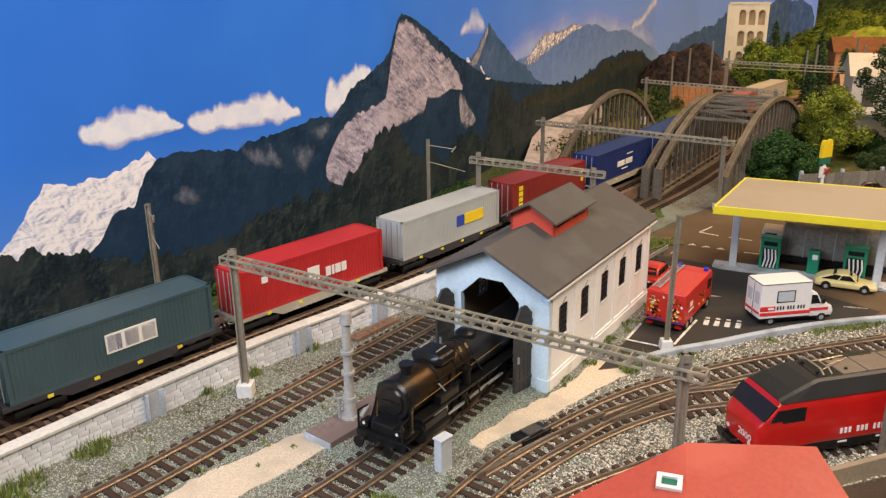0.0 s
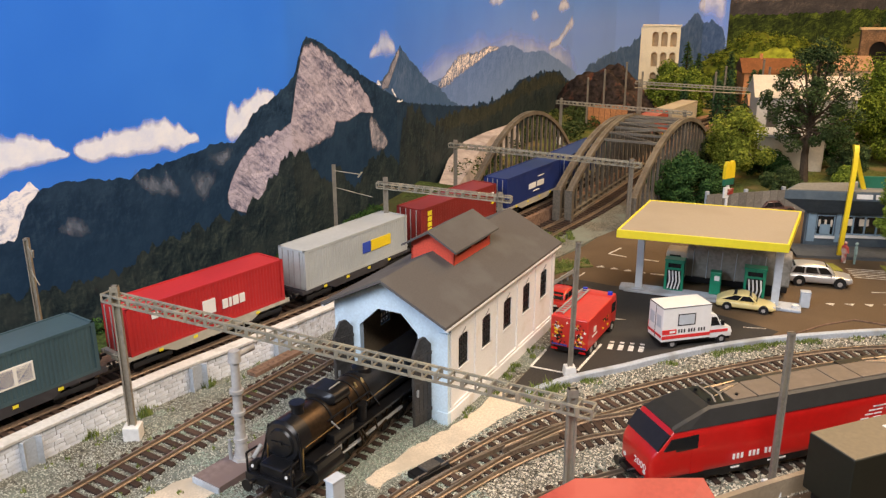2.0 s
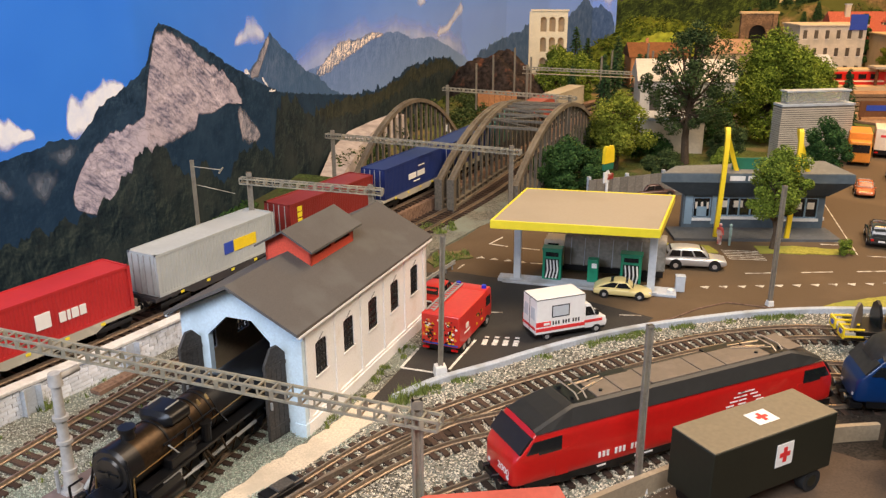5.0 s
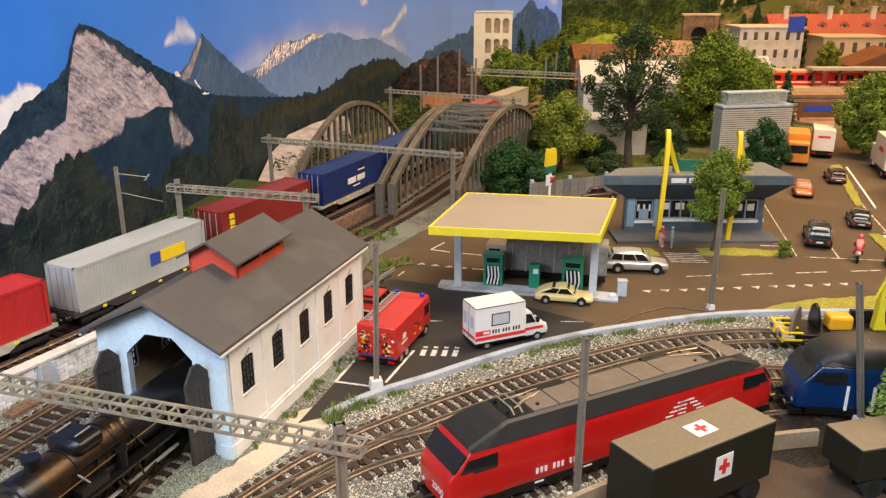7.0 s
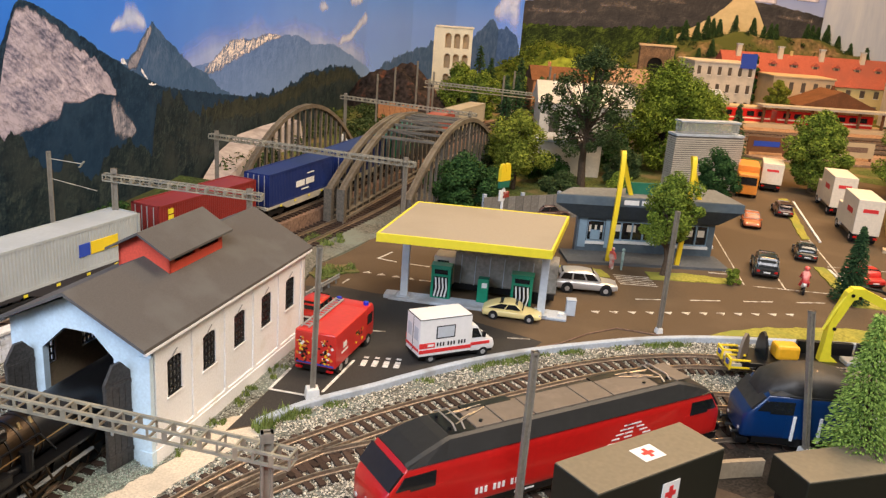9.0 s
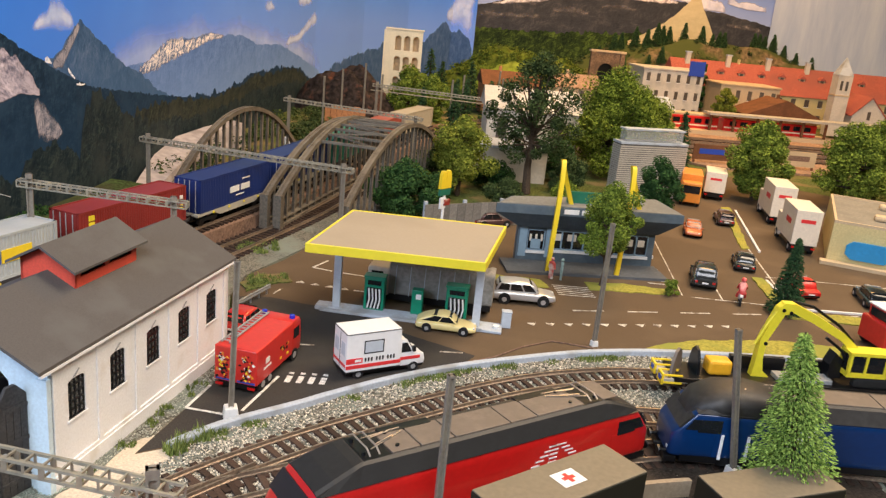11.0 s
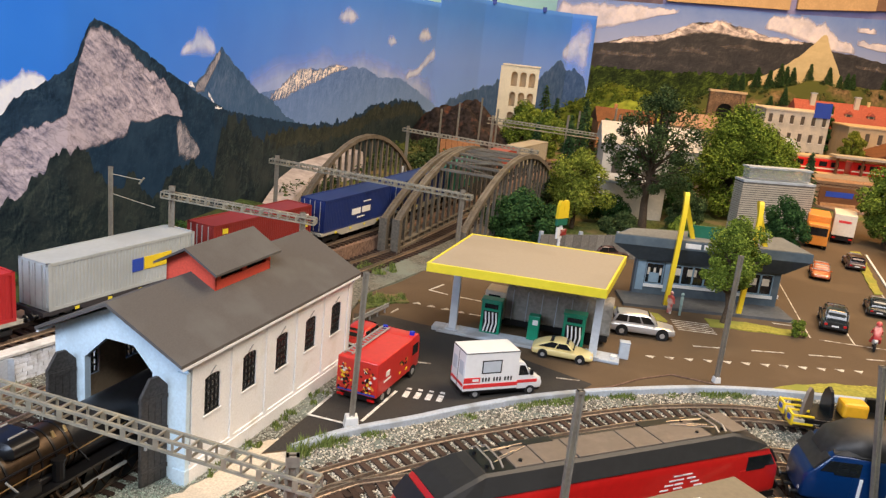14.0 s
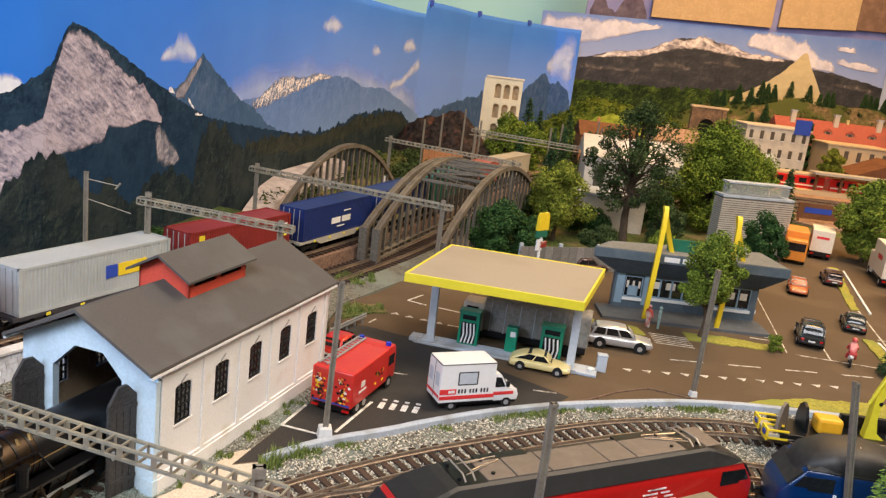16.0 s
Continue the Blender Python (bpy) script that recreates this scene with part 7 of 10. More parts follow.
def bridges():
    b = thing("arched_bridge", 21.9, 83.6, -0.1, 57, "dark weathered steel bowstring arch bridge over the tracks", "bridge")
    za = arch(b, at(0, 0, 0), 37, 3.3, 8.6)
    arch(b, at(0, -6.8, 0), 37, 3.3, 8.6)
    for k in range(5, 15):
        s = 37 * k / 19
        bm = bmesh.new()
        box(bm, s - 0.1, s + 0.1, -6.5, -0.3, za(s) - 0.2, za(s) + 0.08)
        part("cross_brace", bm, BRIDGE, b)
    for k in range(5, 14):
        s0, s1 = 37 * k / 19, 37 * (k + 1) / 19
        bm = bmesh.new()
        ya, yb = (-6.4, -0.4) if k % 2 else (-0.4, -6.4)
        rod(bm, (s0, ya, za(s0)), (s1, yb, za(s1)), 0.085, n=4)
        part("diagonal_brace", bm, BRIDGE, b)
    part("deck", B((-0.3, 37.3, -6.4, -0.4, -0.15, 0.0)), BRIDGE, b)
    c = thing("arched_bridge", 21.9, 83.6, 1.0, 57, "weathered steel arch beside the container line", "bridge")
    arch(c, at(0.8, 12, 0), 32, 0.4, 7.4)
    arch(c, at(-0.6, 1.1, -1.0), 37, 3.3, 8.3)


bridges()


# ---- small things by the near tracks ----
def trackside():
    w = thing("water_crane", -5.45, 39.1, 0.0, 50, "grey cast-iron water crane column beside the track", "water crane")
    bm = bmesh.new()
    rod(bm, (0, 0, 0), (0, 0, 0.5), 0.62, 0.5, n=8)
    rod(bm, (0, 0, 0.5), (0, 0, 1.4), 0.38, 0.28, n=14)
    rod(bm, (0, 0, 1.4), (0.12, 0.1, 5.9), 0.27, 0.22, n=14)
    for z in (1.4, 2.9, 4.1):
        rod(bm, (0.02 * z, 0.02 * z, z), (0.02 * z, 0.02 * z, z + 0.18), 0.37, n=14)
    part("column", bm, PALE_CAST, w, smooth=True)
    bm = bmesh.new()
    rod(bm, (0.12, 0.1, 5.8), (0.13, 0.1, 6.4), 0.34, 0.28, n=14)
    rod(bm, (0.12, 0.1, 6.1), (1.3, 0, 6.2), 0.17, n=10)
    part("swivel_head", bm, PALE_CAST, w, smooth=True)
    bm = bmesh.new()
    rod(bm, (0.3, -0.5, 0.4), (0.9, -0.5, 0.9), 0.12, n=8)
    rod(bm, (-0.4, 0.4, 0.3), (-0.4, 0.4, 1.5), 0.1, n=8)
    part("valve", bm, GREY_CAST, w)
    p = thing("loading_platform", -7.3, 37.4, -0.05, 51, "low brown concrete platform beside the steam engine", "platform")
    part("slab", B((0, 7.4, -1.45, 0.45, 0, 0.42), bevel=0.03), mat("brown_platform", (0.20, 0.15, 0.14), 0.9, vary=0.12, bump=0.01), p)
    part("edge", B((-0.08, 0.0, -1.47, 0.47, 0, 0.36)), CONCRETE, p)
    b = thing("relay_box", -0.4, 34.7, -0.05, 48, "small pale grey trackside cabinet", "cabinet")
    part("body", B((-0.4, 0.4, -0.25, 0.25, 0, 1.75), bevel=0.05), POST_GREY, b)
    part("lid", B((-0.45, 0.45, -0.3, 0.3, 1.75, 1.85), bevel=0.03), POST_GREY, b)
    m = thing("point_motor", 4.3, 37.6, -0.02, 40, "dark point motor housing beside the turnout", "point motor")
    part("housing", B((-1.2, 0.9, -0.5, 0.5, 0, 0.35), bevel=0.05), BLACK_METAL, m)
    part("cover", B((-0.6, 0.4, -0.35, 0.35, 0.35, 0.5), bevel=0.05), DARK_WOOD, m)
    s = thing("loose_sleeper_stack", -6.4, 49.4, -0.02, 52, "reddish brown timbers lying beside the wall", "timber")
    for k in range(3):
        part("timber", B((0, 4.4 - 0.3 * k, -0.3 + 0.28 * k, -0.06 + 0.28 * k, 0, 0.25)), EARTH, s)


trackside()


def near_roof():
    """The hipped roof of a near building, seen from above."""
    h = thing("house", 8, 25, 0, 0, "house with a plain salmon-red sheet roof and a roof hatch", "house")
    o = Vector((8, 25, 0))
    p1, p2 = Vector((9.7, 29.5, 4.6)) - o, Vector((14.9, 29.1, 4.6)) - o
    left, right, mid = Vector((-0.5, 25.5, 2.2)) - o, Vector((16.8, 24.0, 1.2)) - o, Vector((7.6, 21.0, 1.6)) - o
    for q in ((p1, p2, right, mid), (p1, mid, left)):
        bm = bmesh.new()
        nrm = (q[1] - q[0]).cross(q[2] - q[0]).normalized()
        nrm = nrm if nrm.z > 0 else -nrm
        lo, hi = [bm.verts.new(v - nrm * 0.18) for v in q], [bm.verts.new(v) for v in q]
        n = len(q)
        for k in range(n):
            bm.faces.new((lo[k], lo[(k + 1) % n], hi[(k + 1) % n], hi[k]))
        if n == 4:
            bm.faces.new((hi[0], hi[1], hi[3]))
            bm.faces.new((hi[1], hi[2], hi[3]))
            bm.faces.new((lo[3], lo[1], lo[0]))
            bm.faces.new((lo[3], lo[2], lo[1]))
        else:
            bm.faces.new(hi)
            bm.faces.new(lo[::-1])
        part("roof_slope", bm, RED_ROOF, h)
    nrm = (mid - p1).cross(left - p1).normalized()
    nrm = nrm if nrm.z > 0 else -nrm
    spot = Vector((8.6, 27.7, 0)) - o
    spot.z = p1.z - (nrm.x * (spot.x - p1.x) + nrm.y * (spot.y - p1.y)) / nrm.z
    lay = Matrix.Translation(spot * CM) @ nrm.to_track_quat("Z", "Y").to_matrix().to_4x4()
    ob = part("roof_hatch", B((-0.5, 0.5, -0.36, -0.2, -0.05, 0.16), (-0.5, 0.5, 0.2, 0.36, -0.05, 0.16), (-0.5, -0.3, -0.2, 0.2, -0.05, 0.16), (0.3, 0.5, -0.2, 0.2, -0.05, 0.16)), PLINTH, h)
    ob.matrix_local = lay
    ob = part("hatch_opening", B((-0.3, 0.3, -0.2, 0.2, 0.0, 0.03)), SIGN_GREEN, h)
    ob.matrix_local = lay
    bm = bmesh.new()
    prism(bm, [(1.4, 3.9), (6.6, 3.6), (8.2, -0.8), (-0.2, -3.4), (-7.4, 0.3)], 0, 1.0)
    part("wall", bm, BUFF, h)


near_roof()

# near road with its low tan wall, in front of the electric engines
sheet("near_road", [(14.6, 31.6), (19.4, 33.2), (24, 34.7), (30, 36.0), (35.2, 36.0), (44, 33.6), (60, 27), (60, 8), (14.6, 8)], -0.3, 0.03, mat("near_asphalt", (0.085, 0.060, 0.042), 0.85, vary=0.12, scale=900, bump=0.006), "brown asphalt of the near road", category="road")
bm = bmesh.new()
sweep(bm, spline([(14.0, 31.6), (17.5, 32.7), (22.4, 34.4), (28.6, 36.0), (32.6, 36.1), (35.1, 35.9)], 0.6), [(0, -0.3), (0, 0.95), (0.3, 0.95), (0.3, -0.3)])
part("near_wall", bm, TAN_CONCRETE, None, "low tan wall along the near road", kind="structure", category="wall")


def army_truck(x, y, rz, crosses, label, long=7.7, top=4.0, wide=2.6):
    t = thing("box_truck", x, y, 0.03, rz, label, "truck")
    low = min(1.15, top * 0.4)
    part("box_body", B((0, long, 0, wide, low, top), bevel=0.06), OLIVE_SHADED, t)
    part("box_roof", B((0.03, long - 0.03, 0.03, wide - 0.03, top - 0.02, top + 0.05), bevel=0.03), OLIVE_LIT_TOP, t)
    if crosses:
        m = long * 0.46
        p = part("white_panel", B((m, m + 1.25, 0.8, 1.8, top + 0.04, top + 0.065)), WHITE_PRINT, t)
        part("red_cross", B((m + 0.3, m + 0.95, 1.2, 1.4, top + 0.06, top + 0.08), (m + 0.525, m + 0.725, 0.98, 1.2, top + 0.06, top + 0.08), (m + 0.525, m + 0.725, 1.4, 1.62, top + 0.06, top + 0.08)), RED_PRINT, p)
        m = long * 0.5
        p = part("white_panel", B((m, m + 1.05, -0.03, 0.01, 2.2, 3.35)), WHITE_PRINT, t)
        part("red_cross", B((m + 0.2, m + 0.85, -0.05, -0.02, 2.67, 2.89), (m + 0.42, m + 0.64, -0.05, -0.02, 2.4, 2.67), (m + 0.42, m + 0.64, -0.05, -0.02, 2.89, 3.15)), RED_PRINT, p)
    part("chassis", B((0.2, long + 0.3, 0.5, wide - 0.5, low - 0.45, low)), BLACK_METAL, t)
    for xx in (1.1, 2.3, long - 1.0):
        for yy in (0.1, wide - 0.6):
            bm = bmesh.new()
            rod(bm, (xx, yy, 0.58), (xx, yy + 0.5, 0.58), 0.58, n=20)
            wh = part("tyre", bm, TYRE, t)
            bm = bmesh.new()
            rod(bm, (xx, yy - 0.02, 0.58), (xx, yy + 0.52, 0.58), 0.3, n=14)
            part("rim", bm, OLIVE_SHADED, wh)


army_truck(22.31, 30.61, 16.5, True, "olive army box truck with red crosses on white panels")
army_truck(33.25, 31.3, 0, False, "plain dark brown army box truck on the near road", long=6.5, top=2.75, wide=2.5)


# ---- vehicles ----
def wheel(parent, x, y, r, wide, rim=RIM):
    bm = bmesh.new()
    rod(bm, (x, y - wide / 2, r), (x, y + wide / 2, r), r, n=20)
    t = part("tyre", bm, TYRE, parent)
    bm = bmesh.new()
    s = 1 if y > 0 else -1
    rod(bm, (x, y + s * (wide / 2 - 0.04), r), (x, y + s * (wide / 2 + 0.015), r), r * 0.5, n=14)
    part("rim", bm, rim, t)


def car(x, y, rz, colour, label, long=4.9, wide=1.05, high=1.75, kind="saloon", z=0.0, scale=1.0):
    """A car on four wheels; local x points forwards. wide is half the width."""
    c = thing("car", x, y, z, rz, label, "car", "parked and driving cars")
    c.scale = (scale, scale, scale)
    h, L_ = high, long
    belt = h * 0.56
    hood = {"saloon": 0.30, "coupe": 0.30, "estate": 0.27}[kind]
    tail = {"saloon": 0.14, "coupe": 0.06, "estate": 0.03}[kind]
    nose = 0.40 if kind == "coupe" else 0.5
    if kind == "coupe":
        tail = 0.03
    bm = bmesh.new()
    loft(bm, [(0.0, 0, wide * 0.82, h * 0.22, belt * 0.86), (L_ * 0.02, 0, wide * 0.93, h * 0.16, belt * 0.97), (L_ * 0.1, 0, wide, h * 0.15, belt * 1.02), (L_ * 0.3, 0, wide, h * 0.15, belt * 1.03), (L_ * 0.62, 0, wide, h * 0.15, belt),
              (L_ * 0.8, 0, wide * 0.98, h * 0.15, belt * 0.95), (L_ * 0.93, 0, wide * 0.9, h * 0.16, belt * (nose + 0.38)), (L_ * 0.985, 0, wide * 0.78, h * 0.2, belt * (nose + 0.25)), (L_, 0, wide * 0.66, h * 0.24, belt * (nose + 0.1))], power=4.5, n=24)
    part("body", bm, colour, c, smooth=True)
    a, b = L_ * tail, L_ * (1 - hood)
    top_a, top_b = a + (L_ * 0.34 if kind == "coupe" else L_ * 0.09 if kind == "estate" else L_ * 0.14), b - L_ * 0.17
    cab_w = wide * 0.83
    bm = bmesh.new()
    rings = []
    for k in range(15):
        x = a + (b - a) * k / 14
        rear, front = min(1.0, (x - a) / (top_a - a)), min(1.0, (b - x) / (b - top_b))
        lift = math.sin(rear * math.pi / 2) ** 0.8 * math.sin(front * math.pi / 2) ** 0.9
        arc = 1 - 0.05 * (2 * (x - top_a) / (top_b - top_a) - 1) ** 2 if top_a < x < top_b else 0.95
        rings.append((x, 0, cab_w * (0.92 + 0.08 * lift), belt * 0.8, belt * 1.01 + (h * arc - belt * 1.01) * lift))
    loft(bm, rings, power=4.5, n=24)
    part("cabin", bm, colour, c, smooth=True)

    def slope(f):
        return a + (top_a - a) * f, b + (top_b - b) * f, belt + (h - belt) * f
    (r0, f0, z0), (r1, f1, z1) = slope(0.12), slope(0.76)
    count = 3 if kind == "estate" else 2
    for k in range(count):
        u0, u1 = k / count + (0.05 if k == 0 else 0.02), (k + 1) / count - (0.05 if k == count - 1 else 0.02)
        bm = bmesh.new()
        prism(bm, [(r0 + (f0 - r0) * u0, z0), (r0 + (f0 - r0) * u1, z0), (r1 + (f1 - r1) * u1, z1), (r1 + (f1 - r1) * u0, z1)], -cab_w * 1.012, cab_w * 1.012, UPRIGHT)
        part("side_window", bm, GLASS_DARK, c)
    for name, p0, p1, out in (("windscreen", (f0, z0), (slope(0.9)[1], slope(0.9)[2]), 0.05), ("rear_window", (slope(0.2)[0], slope(0.2)[2]), (slope(0.9)[0], slope(0.9)[2]), -0.05)):
        bm = bmesh.new()
        y0, y1 = cab_w * 0.86, cab_w * 0.76
        quad = [Vector((p0[0], -y0, p0[1])), Vector((p0[0], y0, p0[1])), Vector((p1[0], y1, p1[1])), Vector((p1[0], -y1, p1[1]))]
        push = Vector((out, 0, 0.05))
        lo, hi = [bm.verts.new(q - push * 1.5) for q in quad], [bm.verts.new(q + push * 0.6) for q in quad]
        for k in range(4):
            bm.faces.new((lo[k], lo[(k + 1) % 4], hi[(k + 1) % 4], hi[k]))
        bm.faces.new(hi)
        bm.faces.new(lo[::-1])
        part(name, bm, GLASS_DARK, c)
    for s in (-1, 1):
        for xx in (L_ * 0.19, L_ * 0.80):
            bm = bmesh.new()
            rod(bm, (xx, s * (wide - 0.3), h * 0.24), (xx, s * (wide + 0.006), h * 0.24), h * 0.265, n=20)
            part("wheel_arch", bm, TYRE, c)
        bm = bmesh.new()
        rod(bm, (b - 0.35, s * wide * 0.9, belt * 1.02), (b - 0.3, s * (wide + 0.12), belt * 1.08), 0.07, n=8)
        part("mirror", bm, colour, c)
        part("headlight", B((L_ * 0.95, L_ * 0.985, s * wide * 0.58 - 0.12, s * wide * 0.58 + 0.12, belt * 0.62, belt * 0.8), bevel=0.03), LAMP_CLEAR, c)
        part("tail_light", B((-0.02, 0.1, s * wide * 0.68 - 0.13, s * wide * 0.68 + 0.13, belt * 0.62, belt * 0.8), bevel=0.02), LAMP_RED, c)
        for xx in (L_ * 0.19, L_ * 0.80):
            wheel(c, xx, s * (wide - 0.1), h * 0.215, 0.24)
    part("bumper", B((L_ * 0.96, L_ * 1.0, -wide * 0.6, wide * 0.6, h * 0.2, h * 0.28), bevel=0.03), BLACK_METAL, c)
    part("bumper", B((-0.03, 0.08, -wide * 0.8, wide * 0.8, h * 0.2, h * 0.3), bevel=0.03), BLACK_METAL, c)
    part("plate", B((-0.045, 0.0, -0.28, 0.28, h * 0.32, h * 0.39)), WHITE_PRINT, c)
    return c


def van():
    v = thing("ambulance_van", 20.72, 51.97, 0, 9.5, "white box van with red stripes parked by the kerb", "van")
    v.matrix_world = v.matrix_world @ Matrix.Diagonal((0.94, 1.0, 0.89, 1))
    bm = bmesh.new()
    box(bm, 0, 3.9, -0.98, 0.98, 0.62, 3.4, bevel=0.06)
    part("box_body", bm, VAN_WHITE, v)
    part("box_roof", B((0.05, 3.85, -0.94, 0.94, 3.37, 3.45), bevel=0.03), VAN_WHITE, v)
    bm = bmesh.new()
    prism(bm, [(3.85, 0.5), (5.75, 0.5), (5.82, 0.9), (5.7, 1.25), (4.95, 1.5), (4.4, 2.45), (3.85, 2.6)], -0.9, 0.9, UPRIGHT)
    bmesh.ops.bevel(bm, geom=bm.edges[:], offset=0.1, segments=2, profile=0.6, affect="EDGES")
    part("cab", bm, VAN_WHITE, v, smooth=True)
    for s in (-1, 1):
        bm = bmesh.new()
        prism(bm, [(4.0, 1.55), (4.75, 1.55), (4.4, 2.25), (4.0, 2.3)], -s * 0.88, -s * 0.925, UPRIGHT)
        part("cab_window", bm, GLASS_DARK, v)
        part("stripe", B((0.0, 3.9, s * 0.99 - 0.012, s * 0.99 + 0.012, 0.86, 1.12)), RED_PRINT, v)
        part("stripe", B((3.9, 5.4, s * 0.92 - 0.012, s * 0.92 + 0.012, 0.98, 1.2)), RED_PRINT, v)
        bd_ = part("badge", B((0.0, 1.15, s * 0.99 - 0.014, s * 0.99 + 0.014, 1.24, 1.62)), RED_PRINT, v)
        part("emblem", B((0.6, 1.05, s * 0.99 - 0.02, s * 0.99 + 0.02, 1.34, 1.52)), WHITE_PRINT, bd_)
        for k in range(9):
            x0 = 1.3 + 0.22 * k + 0.14 * (k // 3)
            part("printed_bar", B((x0, x0 + 0.11, s * 0.99 - 0.014, s * 0.99 + 0.014, 1.3, 1.58)), BLACK_METAL, v)
        part("side_window", B((1.3, 2.55, s * 0.99 - 0.02, s * 0.99 + 0.02, 1.95, 2.75), bevel=0.01), POST_GREY, v)
        part("window_frame", B((1.22, 2.63, s * 0.985 - 0.012, s * 0.985 + 0.012, 1.87, 2.83)), BLACK_METAL, v)
        for xx in (0.95, 4.95):
            wheel(v, xx, s * 0.8, 0.36, 0.22)
        part("headlight", B((5.6, 5.78, s * 0.62 - 0.14, s * 0.62 + 0.14, 1.0, 1.22), bevel=0.03), LAMP_CLEAR, v)
        part("rear_window", B((-0.02, 0.01, s * 0.48 - 0.28, s * 0.48 + 0.28, 1.75, 2.7)), POST_GREY, v)
        part("rear_stripe", B((-0.015, 0.01, s * 0.48 - 0.42, s * 0.48 + 0.42, 0.95, 1.15)), RED_PRINT, v)
    bm = bmesh.new()
    prism(bm, [(-0.75, 0), (0.75, 0), (0.68, 0.95), (-0.68, 0.95)], 0, 0.03)
    ob = part("windscreen", bm, GLASS_DARK, v)
    ob.matrix_local = Matrix.Translation((4.99 * CM, 0, 1.52 * CM)) @ Matrix(((0, -0.5, 0.87, 0), (1, 0, 0, 0), (0, 0.87, 0.5, 0), (0, 0, 0, 1)))
    part("chassis", B((0.1, 5.7, -0.8, 0.8, 0.3, 0.62)), BLACK_METAL, v)
    for b in ((0.0, 3.9, -1.0, -0.96, 3.36, 3.41), (0.0, 3.9, 0.96, 1.0, 3.36, 3.41), (-0.01, 0.03, -0.96, 0.96, 3.36, 3.41), (-0.012, 0.02, -0.03, 0.03, 0.7, 3.3)):
        part("seam", B(b), SLAT_GAP, v)
    part("sill", B((0.0, 3.9, -1.0, 1.0, 0.55, 0.64)), BLACK_METAL, v)
    part("mirror", B((4.75, 4.95, -1.15, -0.9, 1.6, 2.0), bevel=0.04), BLACK_METAL, v)


def fire_truck():
    f = thing("fire_truck", 14.36, 50.58, 0, 56.5, "red fire service truck with a roof ladder beside the shed", "truck")
    f.matrix_world = f.matrix_world @ Matrix.Diagonal((0.99, 1.1, 0.84, 1))
    bm = bmesh.new()
    box(bm, 0, 5.0, -1.2, 1.2, 0.75, 3.3, bevel=0.08)
    part("box_body", bm, FIRE_RED, f)
    bm = bmesh.new()
    prism(bm, [(5.0, 0.6), (6.5, 0.6), (6.55, 1.4), (6.42, 2.9), (6.2, 3.24), (5.0, 3.24)], -1.12, 1.12, UPRIGHT)
    bmesh.ops.bevel(bm, geom=bm.edges[:], offset=0.1, segments=2, profile=0.6, affect="EDGES")
    part("cab", bm, FIRE_RED, f, smooth=True)
    part("windscreen", B((6.3, 6.42, -0.95, 0.95, 1.75, 2.6), bevel=0.03), GLASS_DARK, f)
    for s in (-1, 1):
        part("cab_window", B((5.3, 6.15, s * 1.1 - 0.04, s * 1.1 + 0.04, 1.8, 2.6)), GLASS_DARK, f)
        for xx in (1.0, 1.9, 5.5):
            wheel(f, xx, s * 1.0, 0.48, 0.3)
        bm = bmesh.new()
        rod(bm, (5.7, s * 0.85, 3.2), (5.7, s * 0.85, 3.5), 0.16, n=12)
        part("beacon", bm, LAMP_BLUE, f)
        # flame-like printed panels at the rear corners
        rp = random.Random(5 if s > 0 else 6)
        for k in range(54):
            m = (YELLOW, BLACK_METAL, BLACK_METAL, ORANGE, BLACK_METAL, WHITE_PRINT, FIRE_RED)[k % 7]
            y, z = 0.66 + rp.gauss(0, 0.17), rp.uniform(1.0, 2.85)
            w = 0.03 + 0.07 * rp.random()
            bm = bmesh.new()
            prism(bm, [(s * y - w, z), (s * y + w * 0.3, z - w), (s * y + w, z + 0.06), (s * y + w * 0.2, z + w * 1.6)], -0.03 - 0.0004 * k, 0.01, CROSSWISE)
            part("printed_panel", bm, m, f)
        for k in range(12):
            m = (ORANGE, BLACK_METAL, YELLOW, BLACK_METAL)[k % 4]
            x, z, w = 3.7 + rp.uniform(-0.5, 0.6), rp.uniform(1.15, 2.1), 0.06 + 0.07 * rp.random()
            part("printed_panel", B((x - w, x + w, s * 1.2 - 0.02 - 0.0006 * k, s * 1.2 + 0.02 + 0.0006 * k, z - w * 0.6, z + w)), m, f)
        part("stripe", B((-0.02, 0.0, s * 0.6 - 0.5, s * 0.6 + 0.5, 0.85, 0.98)), BLUE_PRINT, f)
        part("tail_light", B((-0.05, 0.05, s * 0.9 - 0.2, s * 0.9 + 0.2, 0.45, 0.6)), LAMP_RED, f)
        part("badge", B((1.15, 1.65, s * 1.2 - 0.02, s * 1.2 + 0.02, 1.9, 2.3)), WHITE_PRINT, f)
        part("printed_bar", B((0.9, 1.9, s * 1.2 - 0.015, s * 1.2 + 0.015, 1.55, 1.7)), WHITE_PRINT, f)
    lad = thing("roof_ladder")
    lad.parent = f
    bm = bmesh.new()
    for y in (0.55, 1.0):
        box(bm, 0.4, 5.6, y - 0.04, y + 0.04, 3.36, 3.46)
    for k in range(13):
        box(bm, 0.6 + 0.4 * k, 0.68 + 0.4 * k, 0.55, 1.0, 3.38, 3.44)
    part("ladder", bm, GREY_CAST, lad)
    part("chassis", B((0.1, 6.3, -0.9, 0.9, 0.35, 0.75)), BLACK_METAL, f)


